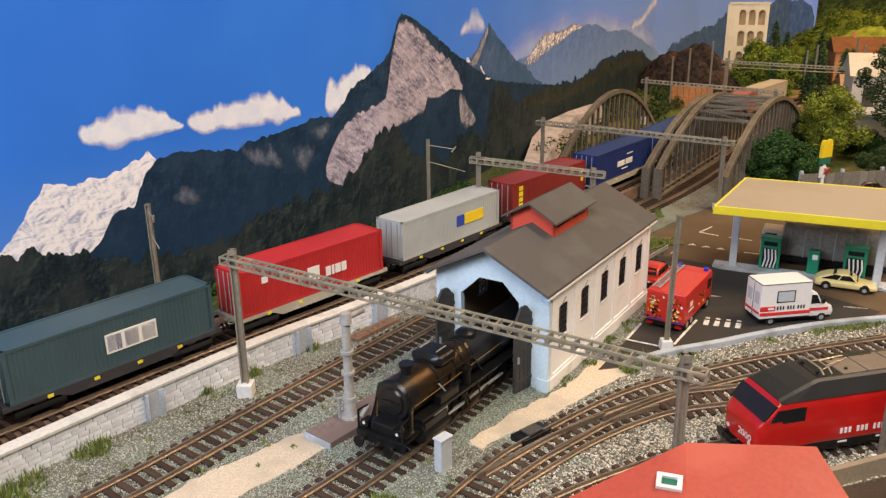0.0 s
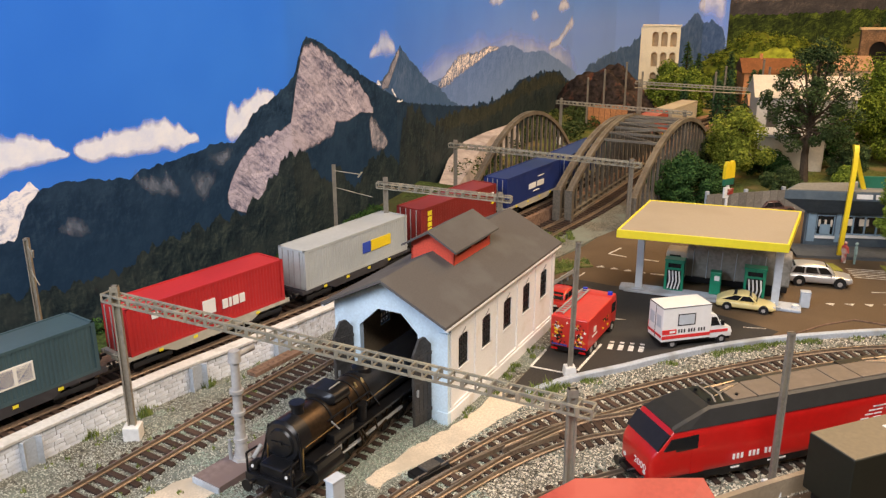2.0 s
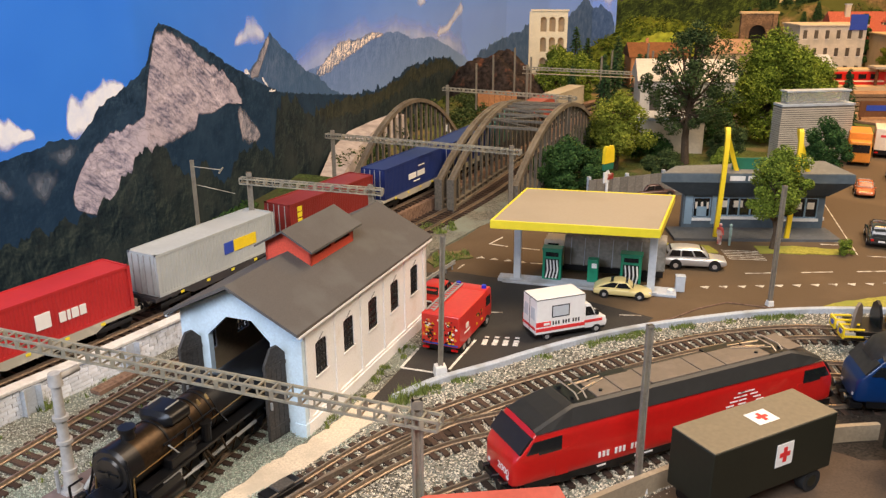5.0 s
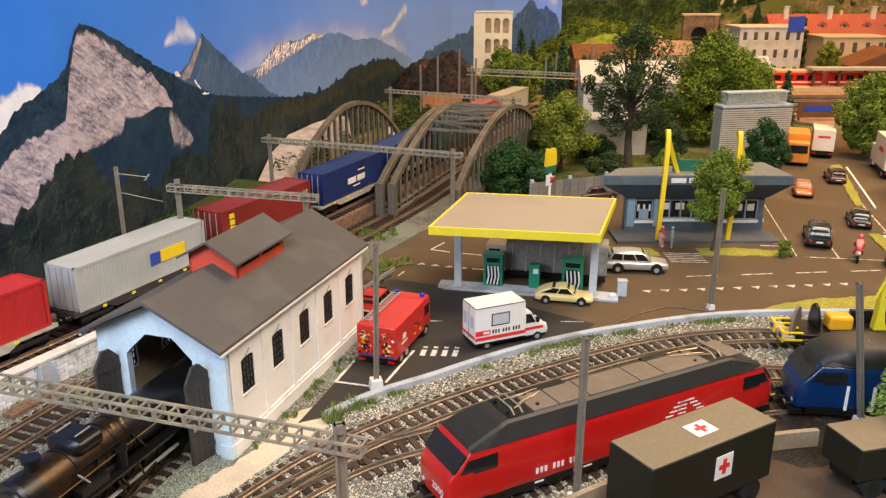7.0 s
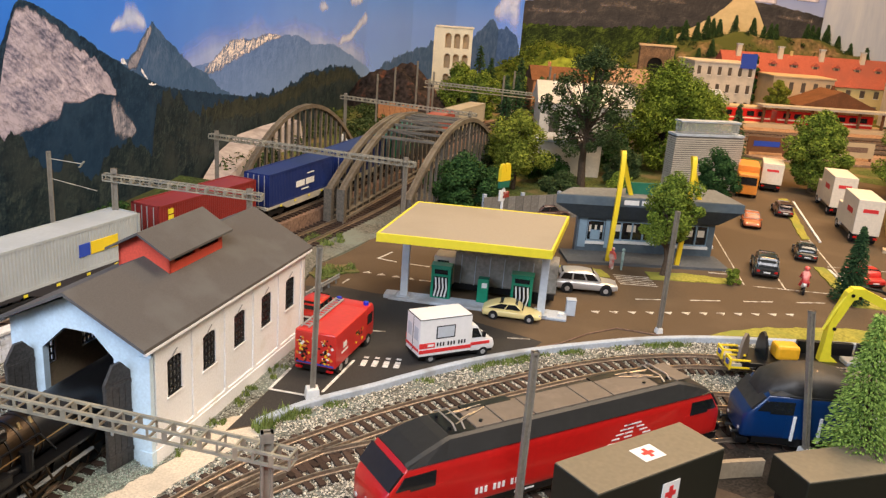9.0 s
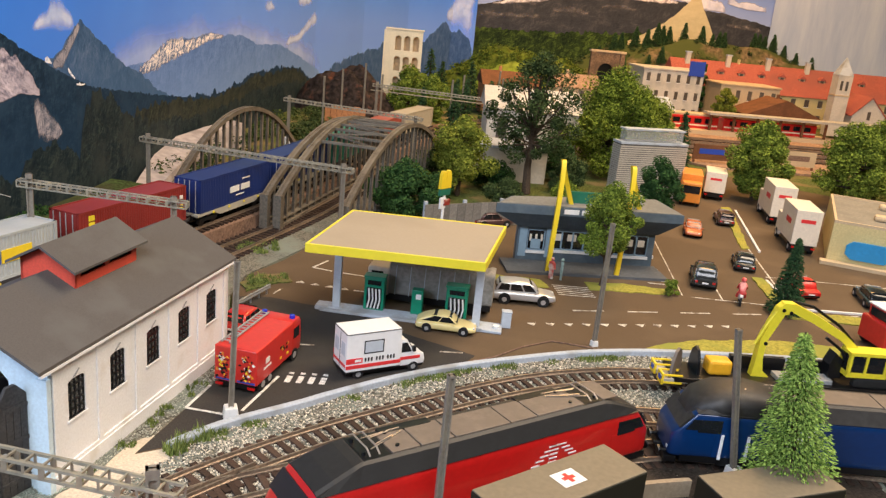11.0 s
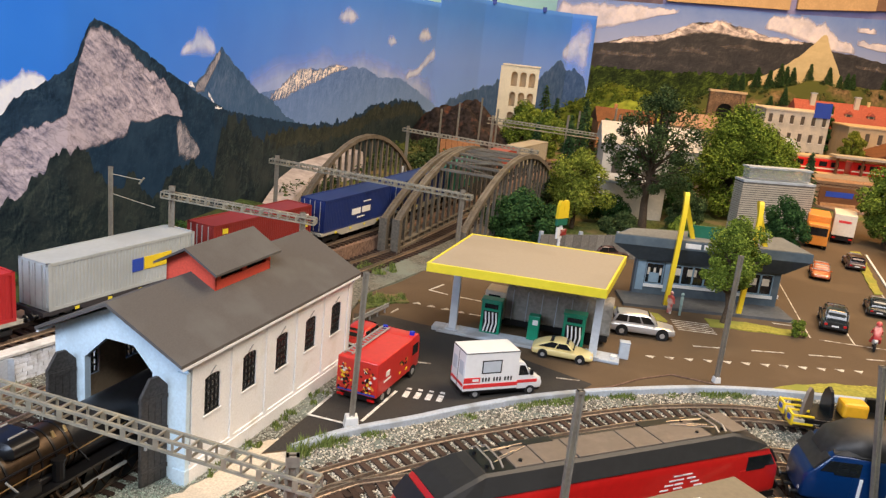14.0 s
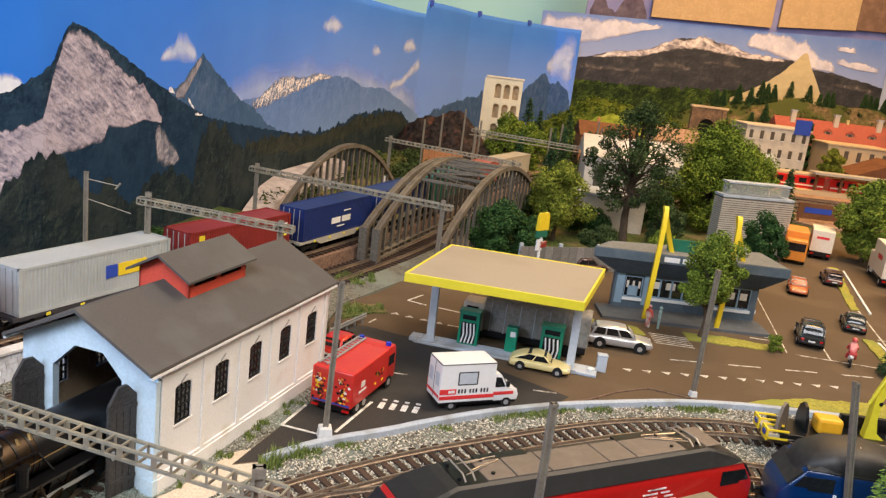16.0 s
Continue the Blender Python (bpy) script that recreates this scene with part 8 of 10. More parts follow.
van()
fire_truck()
car(15.0, 58.4, 57, FIRE_RED, "small red fire service car behind the truck", 3.9, 0.95, 1.6, "estate")
car(28.0, 58.9, -26, CREAM, "cream-yellow vintage sports coupe at the filling station", 4.3, 0.9, 1.35, "coupe")
car(35.9, 63.7, -20, SILVER, "silver estate car on the road by the filling station", 5.1, 1.05, 1.85, "estate")
car(56.6, 63.6, 56, CAR_BLACK, "black off-road estate car in the car park", 5.3, 1.1, 1.95, "estate")
car(64.6, 67.8, 56, CAR_BLACK, "black saloon car in the car park", 4.6, 1.0, 1.5, "saloon")
car(69.4, 83.0, 236, CAR_ORANGE, "orange hatchback car in the car park", 4.6, 1.0, 1.5, "saloon")
car(74.8, 83.6, 60, CAR_BROWN, "dark brown hatchback car in the car park", 4.8, 1.0, 1.6, "estate")
car(65.6, 60.2, 75, FIRE_RED, "red small car parked behind the conifer", 4.4, 1.0, 1.6, "saloon")
car(70.3, 57.0, 60, CAR_BLACK, "black car parked behind the conifer", 5.0, 1.05, 1.6, "estate")
car(42.5, 84.5, 5, CAR_BROWN, "dark red car parked behind the fence", 4.6, 1.0, 1.6, "saloon")


def box_truck(x, y, rz, cab, boxm, label, front=True, long=6.0, high=4.2):
    t = thing("box_truck", x, y, 0, rz, label, "truck", "delivery trucks")
    part("box_body", B((0, long, -1.35, 1.35, 1.1, high), bevel=0.06), boxm, t)
    part("chassis", B((0.1, long + 2.0, -1.0, 1.0, 0.5, 1.1)), BLACK_METAL, t)
    bm = bmesh.new()
    box(bm, long + 0.2, long + 2.1, -1.25, 1.25, 0.5, 3.1, bevel=0.12)
    part("cab", bm, cab, t)
    part("windscreen", B((long + 2.05, long + 2.13, -1.05, 1.05, 1.75, 2.75)), GLASS_DARK, t)
    part("printed_bar", B((-0.02, 0.0, -0.75, 0.75, high * 0.72, high * 0.8)), RED_PRINT, t)
    for s in (-1, 1):
        part("printed_bar", B((1.6, 3.8, s * 1.35 - 0.015, s * 1.35 + 0.015, high * 0.6, high * 0.72)), RED_PRINT, t)
        part("tail_light", B((-0.04, 0.05, s * 1.0 - 0.2, s * 1.0 + 0.2, 0.7, 0.9)), LAMP_RED, t)
        for xx in (1.2, long + 1.2):
            wheel(t, xx, s * 1.1, 0.55, 0.35)
    return t


box_truck(80.4, 99.1, -124, ORANGE, ORANGE, "orange box truck parked facing the road", long=5.0, high=3.9)
box_truck(82.6, 96.4, 54, CAR_ORANGE, BOX_WHITE, "cream box truck with plain bars as lettering", long=5.0, high=3.9)
box_truck(82.9, 83.8, 60, BOX_WHITE, BOX_WHITE, "white delivery box truck with red bars", long=6.2, high=4.9)
box_truck(76.2, 72.8, 60, BOX_WHITE, BOX_WHITE, "white delivery box truck with red bars", long=6.2, high=4.9)


def motorbike():
    m = thing("motorcycle", 57.3, 59.6, 0, 52, "red and white motorcycle with a rider figure", "motorcycle")
    for x in (0.25, 1.75):
        bm = bmesh.new()
        rod(bm, (x, -0.08, 0.36), (x, 0.08, 0.36), 0.36, n=18)
        part("tyre", bm, TYRE, m)
    bm = bmesh.new()
    loft(bm, [(0.1, 0, 0.1, 0.8, 0.95), (0.5, 0, 0.2, 0.5, 1.0), (1.2, 0, 0.25, 0.35, 1.1), (1.7, 0, 0.16, 0.5, 1.15)], n=12)
    part("fairing", bm, WHITE_PRINT, m, smooth=True)
    bm = bmesh.new()
    rod(bm, (1.45, -0.4, 1.2), (1.45, 0.4, 1.2), 0.05, n=6)
    rod(bm, (1.5, 0, 0.4), (1.4, 0, 1.2), 0.06, n=6)
    part("handlebar", bm, BLACK_METAL, m)
    bm = bmesh.new()
    loft(bm, [(0.35, 0, 0.22, 1.0, 1.25), (0.55, 0, 0.3, 1.0, 1.75), (0.85, 0, 0.32, 1.25, 2.0), (1.05, 0, 0.2, 1.5, 1.95)], n=12)
    bmesh.ops.create_icosphere(bm, subdivisions=2, radius=0.24, matrix=Matrix.Translation((0.95, 0, 2.15)))
    for s in (-1, 1):
        rod(bm, (0.6, s * 0.25, 1.1), (1.1, s * 0.32, 0.6), 0.13, n=8)
        rod(bm, (0.85, s * 0.3, 1.7), (1.4, s * 0.38, 1.25), 0.09, n=8)
    ob = part("rider_doll", bm, mat("figure_red_pink", (0.58, 0.05, 0.045), 0.6, second=(0.75, 0.30, 0.26), mix=0.5, coarse=140), None, "red toy rider figure seated on the motorcycle", smooth=True, category="figure")
    ob.matrix_world = m.matrix_world.copy()


motorbike()


def doll(x, y, rz, m, label):
    """A tiny toy figure as one plain shape."""
    bm = bmesh.new()
    for s in (-1, 1):
        rod(bm, (0, s * 0.13, 0), (0, s * 0.12, 0.95), 0.1, 0.13, n=8)
        rod(bm, (0, s * 0.28, 1.5), (0.05, s * 0.34, 0.95), 0.08, n=8)
    loft(bm, [(-0.13, 0, 0.2, 0.85, 1.6), (0, 0, 0.28, 0.85, 1.66), (0.13, 0, 0.2, 0.85, 1.6)], n=12)
    bmesh.ops.create_icosphere(bm, subdivisions=2, radius=0.16, matrix=Matrix.Translation((0, 0, 1.83)))
    ob = part("toy_figure", bm, m, None, label, smooth=True, category="figure")
    ob.matrix_world = at(x, y, 0, 0, 0, rz)


doll(43.4, 67.9, 20, mat("figure_red_white", (0.50, 0.08, 0.06), 0.7, second=(0.72, 0.68, 0.62), mix=0.75, coarse=90), "small toy figure in red and white")
doll(44.2, 67.5, -30, mat("figure_grey_green", (0.26, 0.36, 0.34), 0.7), "small toy figure in grey-green overalls")


# ---- filling station ----
def filling_station():
    c = thing("station_canopy", 19.6, 58.6, 0, -23.5, "filling station canopy with beige top and yellow edge", "canopy")
    L_, D, z1 = 12.0, 10.1, 6.42

    def skew(bm):
        """The canopy is a little out of square: its depth leans along its front."""
        for v in bm.verts:
            v.co.x, v.co.y = v.co.x + 0.142 * v.co.y, 0.99 * v.co.y
        return bm
    part("canopy_top", skew(B((0.15, L_ - 0.15, 0.15, D - 0.15, z1 - 0.56, z1 - 0.05))), CANOPY_TOP, c)
    for b in ((0, L_, 0, 0.16), (0, L_, D - 0.16, D), (0, 0.16, 0.16, D - 0.16), (L_ - 0.16, L_, 0.16, D - 0.16)):
        part("fascia", skew(B((*b, z1 - 0.62, z1), bevel=0.02)), LEMON, c)
    part("soffit", skew(B((0.2, L_ - 0.2, 0.2, D - 0.2, z1 - 0.62, z1 - 0.555))), POST_GREY, c)
    for x, y in ((1.45, 5.05), (11.8, 4.2)):
        p = part("post", B((x - 0.28, x + 0.28, y - 0.22, y + 0.22, 0, z1 - 0.6), bevel=0.04), POST_GREY, c)
        part("foot", B((x - 0.5, x + 0.5, y - 0.45, y + 0.45, 0, 0.3), bevel=0.04), CONCRETE, p)
    i = thing("pump_island", 22.0, 63.2, 0, -26.3, "raised grey concrete pump island", "kerb")
    part("slab", B((0, 13.4, -0.85, 0.85, 0, 0.22), bevel=0.06), CONCRETE, i)
    part("end_block", B((-0.4, 0.5, -0.6, 0.6, 0, 0.3), bevel=0.05), CONCRETE, i)
    for x, y, w, label in ((25.7, 62.15, 1.5, "dark green fuel pump with white hoses"), (31.2, 59.5, 1.6, "dark green fuel pump with white hoses")):
        p = thing("fuel_pump", x, y, 0.2, -26, label, "fuel pump", "fuel pumps")
        bm = bmesh.new()
        box(bm, -w / 2, w / 2, -0.45, 0.45, 0, 2.45, bevel=0.05)
        part("cabinet", bm, PUMP_GREEN, p)
        part("top_cap", B((-w / 2 - 0.06, w / 2 + 0.06, -0.5, 0.5, 2.45, 2.62), bevel=0.04), PUMP_GREEN, p)
        part("hose_panel", B((-w / 2 + 0.2, w / 2 - 0.2, -0.48, -0.44, 0.15, 1.75)), BLACK_METAL, p)
        for k in range(4):
            xx = -w / 2 + 0.36 + (w - 0.72) * k / 3
            bm = bmesh.new()
            rod(bm, (xx, -0.55, 1.7), (xx + 0.1, -0.62, 0.9), 0.062, n=6)
            rod(bm, (xx + 0.1, -0.62, 0.9), (xx - 0.04, -0.58, 0.2), 0.062, n=6)
            part("hose", bm, WHITE_PRINT, p)
        part("display", B((-w / 2 + 0.25, w / 2 - 0.25, -0.47, -0.44, 1.95, 2.3)), GLASS_DARK, p)
    p = thing("air_station", 28.6, 60.8, 0.2, -26, "narrow green service column between the pumps", "column")
    part("cabinet", B((-0.42, 0.42, -0.35, 0.35, 0, 1.9), bevel=0.05), PUMP_GREEN, p)
    part("dial", B((-0.1, 0.3, -0.38, -0.34, 1.2, 1.6), bevel=0.02), WHITE_PRINT, p)
    b = thing("waste_bin", 34.6, 57.9, 0, -20, "pale grey waste bin beside the canopy post", "bin")
    part("body", B((-0.35, 0.35, -0.3, 0.3, 0, 1.15), bevel=0.05), POST_GREY, b)
    part("lid", B((-0.38, 0.38, -0.33, 0.33, 1.15, 1.28), bevel=0.04), CONCRETE, b)
    bk = thing("bucket", 33.6, 57.35, 0, 0, "small white bucket on the ground", "bucket")
    bm = bmesh.new()
    rod(bm, (0, 0, 0), (0, 0, 0.4), 0.2, 0.26, n=14)
    part("pail", bm, WHITE_PRINT, bk, smooth=True)
    # tarpaulin truck behind the pumps
    t = thing("tarpaulin_truck", 25.9, 64.9, 0, -27, "old truck with a grey tarpaulin behind the pumps", "truck")
    bm = bmesh.new()
    n = 26
    rings = []
    for k in range(n + 1):
        x = 1.8 + 7.9 * k / n
        sag = 0.07 * math.sin(k * 2.3)
        rings.append((x, 0, 1.08 + 0.035 * math.sin(k * 3), 0.85, 3.45 + sag))
    loft(bm, rings, power=7, n=24)
    part("tarpaulin", bm, TARP, t, smooth=True)
    for k in range(7):
        x = 2.3 + 1.1 * k
        bm = bmesh.new()
        rod(bm, (x, -1.13, 0.95), (x + 0.04, -1.12, 3.3), 0.035, n=5)
        part("tie_rope", bm, POST_GREY, t)
    bm = bmesh.new()
    box(bm, 0.1, 1.8, -0.95, 0.95, 0.7, 2.9, bevel=0.15)
    part("cab", bm, BOX_WHITE, t)
    part("cab_window", B((0.4, 1.3, -0.98, -0.93, 1.8, 2.6)), GLASS_DARK, t)
    part("chassis", B((0.2, 9.6, -0.85, 0.85, 0.4, 0.95)), BLACK_METAL, t)
    for s in (-1, 1):
        for xx in (1.0, 6.9, 8.2):
            wheel(t, xx, s * 0.85, 0.48, 0.3, TYRE)
    # tall sign
    sgn = thing("roadside_sign", 36.9, 79.0, 0, 30, "tall pole sign with yellow arches and green plate", "sign")
    bm = bmesh.new()
    rod(bm, (0, 0, 0), (0, 0, 4.8), 0.14, n=10)
    part("pole", bm, WHITE_PRINT, sgn)
    part("green_plate", B((-0.75, 0.75, -0.14, 0.14, 4.7, 5.45), bevel=0.04), SIGN_GREEN, sgn)
    part("red_plate", B((-0.1, 0.75, -0.2, 0.0, 3.7, 4.3), bevel=0.03), mat("dull_red_plate", (0.28, 0.03, 0.02), 0.5, second=(0.5, 0.35, 0.3), mix=0.5, coarse=200), sgn)
    part("white_plate", B((-0.55, 0.25, -0.1, 0.1, 3.4, 4.5), bevel=0.03), WHITE_PRINT, sgn)
    bm = bmesh.new()
    for x in (-0.38, 0.38):
        prism(bm, [(x - 0.4, 5.4), (x + 0.4, 5.4), (x + 0.34, 6.7), (x + 0.18, 7.1), (x - 0.18, 7.1), (x - 0.34, 6.7)], -0.16, 0.16, UPRIGHT)
    part("arch_emblem", bm, YELLOW, sgn)


filling_station()


def road_seam():
    """A thin brown cable lying on the road by the kerb."""
    w = thing("ground_cable", 0, 0, 0, 0, "thin dark brown cable lying on the road by the kerb", "cable")
    bm = bmesh.new()
    pts = [(29.6, 52.5, 0.06), (31.5, 52.9, 0.06), (34.2, 54.2, 0.06), (36.9, 54.9, 0.06), (38.2, 54.1, 0.06), (39.4, 53.3, 0.08)]
    for u, q in zip(pts, pts[1:]):
        rod(bm, u, q, 0.05, n=6)
    part("wire", bm, EARTH, w)


road_seam()


# ---- restaurant with the slate-blue roof ----
def restaurant():
    r = thing("restaurant", 39.6, 70.9, 0, -13.5, "low flat-roofed restaurant with a slate-blue sloped fascia", "restaurant")
    L_ = 17.2
    edge = [(-0.6, 0.78), (16.84, 0.55), (16.36, 6.4), (1.25, 3.8)]
    inner = [(2.0, 1.9), (15.2, 1.9), (15.2, 5.4), (2.4, 3.3)]
    bm = bmesh.new()
    rings = [[bm.verts.new((x, y, z)) for x, y in ring] for ring, z in ((inner, 3.5), (edge, 5.05))]
    for k in range(4):
        bm.faces.new((rings[0][k], rings[0][(k + 1) % 4], rings[1][(k + 1) % 4], rings[1][k]))
    bm.faces.new(rings[0][::-1])
    bm.faces.new(rings[1])
    part("sloped_fascia", bm, FASCIA_SHADED, r)
    # upright band keeps the lighter slate, as the lit part of the fascia
    bm = bmesh.new()
    prism(bm, edge, 5.05, 5.85)
    part("fascia_band", bm, SLATE_BLUE, r)
    mid = Vector((sum(p[0] for p in edge) / 4, sum(p[1] for p in edge) / 4))
    bm = bmesh.new()
    prism(bm, [tuple(mid + (Vector(p) - mid) * 0.97) for p in edge], 5.84, 5.92)
    part("roof_deck", bm, mat("pale_roof_deck", (0.19, 0.19, 0.175), 0.9, vary=0.1), r)
    part("terrace", B((0.6, L_ - 1.6, -1.2, 2.6, 0, 0.25)), mat("dark_paving", (0.11, 0.115, 0.12), 0.85, vary=0.1), r)
    # facade
    bm = bmesh.new()
    holes = [(3.0, 4.6, 1.2, 3.2), (5.2, 9.4, 1.35, 3.2), (11.2, 14.6, 1.2, 3.2)]
    holed_wall(bm, 13.2, 3.5, 0.3, [(a - 2.0, b - 2.0, c, d) for a, b, c, d in holes])
    bmesh.ops.translate(bm, vec=(2.0, 2.4, 0), verts=bm.verts)
    part("front_wall", bm, SLATE_BLUE, r)
    part("side_wall", B((2.0, 2.3, 2.7, 3.2, 0, 3.5)), SLATE_BLUE, r)
    part("side_wall", B((14.9, 15.2, 2.7, 5.2, 0, 3.5)), SLATE_BLUE, r)
    bm = bmesh.new()
    prism(bm, [(2.3, 2.95), (14.9, 4.95), (14.9, 5.25), (2.3, 3.25)], 0, 3.5)
    part("rear_wall", bm, SLATE_BLUE, r)
    for a, b, c, d in holes:
        w = thing("window")
        w.parent = r
        part("pane", B((a, b, 2.6, 2.64, c, d)), GLASS_DARK, w)
        bm = bmesh.new()
        for k in range(int((b - a) / 1.05) + 1):
            x = a + (b - a) * k / int((b - a) / 1.05)
            box(bm, x - 0.06, x + 0.06, 2.42, 2.62, c, d)
        box(bm, a, b, 2.42, 2.62, c, c + 0.1)
        box(bm, a, b, 2.42, 2.62, d - 0.1, d)
        part("window_frame", bm, PALE_BLUE, w)
        for k in range(3):
            part("menu_board", B((a + 0.2 + (b - a) * k / 3, a + (b - a) * (k + 0.75) / 3, 2.56, 2.6, c + 0.85, c + 1.5)), BOX_WHITE, w)
        part("sill", B((a - 0.1, b + 0.1, 2.2, 2.45, c - 0.25, c)), WHITE_PRINT, w)
    part("pale_panel", B((2.2, 2.9, 2.3, 2.42, 0.6, 3.4)), PALE_BLUE, r)
    part("pale_panel", B((4.7, 5.1, 2.3, 2.42, 0.6, 3.4)), PALE_BLUE, r)
    part("service_hatch", B((3.3, 4.2, 2.25, 2.4, 1.4, 2.3)), PALE_BLUE, r)
    # side window to the car park
    part("side_glass", B((15.18, 15.25, 2.9, 5.0, 1.2, 3.2)), GLASS_DARK, r)
    part("side_sill", B((15.18, 15.5, 2.8, 5.1, 0.9, 1.2)), WHITE_PRINT, r)
    # roof sign with plain bars
    part("sign_board", B((6.2, 11.0, 2.4, 2.6, 5.9, 7.0)), SIGN_GREEN, r)
    for k, w in enumerate((0.85, 0.55, 0.6, 0.6)):
        part("printed_bar", B((5.6 + 0.82 * k, 5.6 + 0.82 * k + w, 0.6, 0.66, 5.25, 5.68)), WHITE_PRINT, r)
    bm = bmesh.new()
    rod(bm, (13.8, 4, 5.9), (13.8, 4, 6.7), 0.2, n=10)
    part("roof_vent", bm, GREY_CAST, r)
    # tall yellow arches, each a bent tapering band across the fascia
    for x, front, back, top in ((4.4, -0.55, 1.9, 10.2), (10.8, -0.75, 1.7, 10.1)):
        a = thing("yellow_arch")
        a.parent = r
        for y0, y1 in ((front, (front + back) / 2), (back, (front + back) / 2)):
            bm = bmesh.new()
            n = 14
            ring = []
            for k in range(n + 1):
                t = k / n
                z = top * math.sin(t * math.pi / 2) if y0 == front else 5.9 + (top - 5.9) * math.sin(t * math.pi / 2)
                y = y0 + (y1 - y0) * (1 - math.cos(t * math.pi / 2))
                h = 0.16
                lean = 0.5 * math.sin(t * math.pi / 2) if y0 == front else 2.1 - 1.6 * math.sin(t * math.pi / 2)
                ring.append([bm.verts.new((x + lean + u, y + v, z)) for u, v in ((-0.2, -h), (0.2, -h), (0.2, h), (-0.2, h))])
            for p, q in zip(ring, ring[1:]):
                for k in range(4):
                    bm.faces.new((p[k], p[(k + 1) % 4], q[(k + 1) % 4], q[k]))
            bm.faces.new(ring[0][::-1])
            bm.faces.new(ring[-1])
            part("arch_leg", bm, YELLOW, a)


restaurant()
sheet("lawn", rough_outline([(37.4, 66.6), (42.0, 65.4), (42.3, 67.6), (38.2, 69.2)], 0.12, 0.6, 2), -0.02, 0.08, YELLOW_GRASS, "dry yellow-green lawn strip", category="lawn")
sheet("lawn", rough_outline([(45.6, 64.8), (52.0, 62.9), (52.8, 64.2), (49.5, 65.8), (46.2, 66.6)], 0.12, 0.6, 4), -0.02, 0.08, YELLOW_GRASS, "dry yellow-green lawn strip", category="lawn")
sheet("lawn", rough_outline([(43.3, 52.6), (45.6, 53.3), (48.4, 53.5), (51.4, 53.1), (56, 52.2), (64, 48.8), (66, 46.2), (53.2, 50.1), (46, 52.1)], 0.14, 0.6, 5), -0.02, 0.1, YELLOW_GRASS, "yellow-green grass strip behind the kerb", category="lawn")
sheet("lawn", rough_outline([(60.6, 58.3), (67.4, 55.7), (74, 53.2), (73, 51.6), (65.9, 54.2), (59.9, 56.6)], 0.14, 0.6, 15), -0.02, 0.1, YELLOW_GRASS, "yellow-green grass strip beside the parked cars", category="lawn")
sheet("lawn", rough_outline([(61.4, 60.4), (62.6, 60.0), (65.2, 66.0), (64.2, 66.4)], 0.1, 0.6, 6), -0.02, 0.12, YELLOW_GRASS, "grass island between the parking rows", category="lawn")
sheet("lawn", rough_outline([(70.2, 75.2), (71.2, 75.2), (82.4, 92.4), (81.0, 92.6)], 0.1, 0.6, 7), -0.02, 0.12, YELLOW_GRASS, "grass island between the parking rows", category="lawn")
for x0, y0, x1, y1 in ((71.6, 74.0, 82.6, 91.8), (62.8, 59.9, 65.4, 66.0), (61.4, 58.6, 74.6, 54.4)):
    bm = bmesh.new()
    sweep(bm, spline([(x0, y0), ((x0 + x1) / 2, (y0 + y1) / 2), (x1, y1)], 1.0), [(-0.12, -0.1), (-0.12, 0.16), (0.12, 0.16), (0.12, -0.1)])
    part("island_kerb", bm, PLINTH, None, "pale kerb of a parking island", kind="structure", category="kerb")


def guard_rail():
    g = thing("guard_rail", 15.5, 62.6, 0, 50.5, "grey steel guard rail beside the grass verge", "guard rail")
    for z in (0.42, 0.62):
        bm = bmesh.new()
        box(bm, 0, 5.0, -0.05, 0.05, z, z + 0.15, bevel=0.03)
        part("beam", bm, GREY_CAST, g)
    for k in range(5):
        part("post", B((0.2 + 1.1 * k, 0.32 + 1.1 * k, 0.05, 0.15, 0, 0.74)), GREY_CAST, g)


guard_rail()


# ---- trees ----
def leaf_cloud(verts, faces, c, radius, count, size, rnd, squash=0.85):
    """Small folded leaves over and inside a clump."""
    size *= 0.6
    for _ in range(int(count * 2.3)):
        d = Vector((rnd.gauss(0, 1), rnd.gauss(0, 1), rnd.gauss(0, 1))).normalized()
        r = radius * (0.45 + 0.62 * rnd.random() ** 0.6)
        p = c + Vector((d.x * r, d.y * r, d.z * r * squash))
        a = Vector((rnd.gauss(0, 1), rnd.gauss(0, 1), rnd.gauss(0, 0.6))).normalized()
        b = a.cross(d if abs(a.dot(d)) < 0.9 else Vector((0, 0, 1))).normalized()
        s = size * rnd.uniform(0.6, 1.3)
        k = len(verts)
        for v in (p - a * s, p + b * s * 0.55 + d * s * 0.3, p + a * s, p - b * s * 0.55 + d * s * 0.3):
            verts.append((v.x * CM, v.y * CM, v.z * CM))
        faces += [(k, k + 1, k + 2), (k, k + 2, k + 3)]


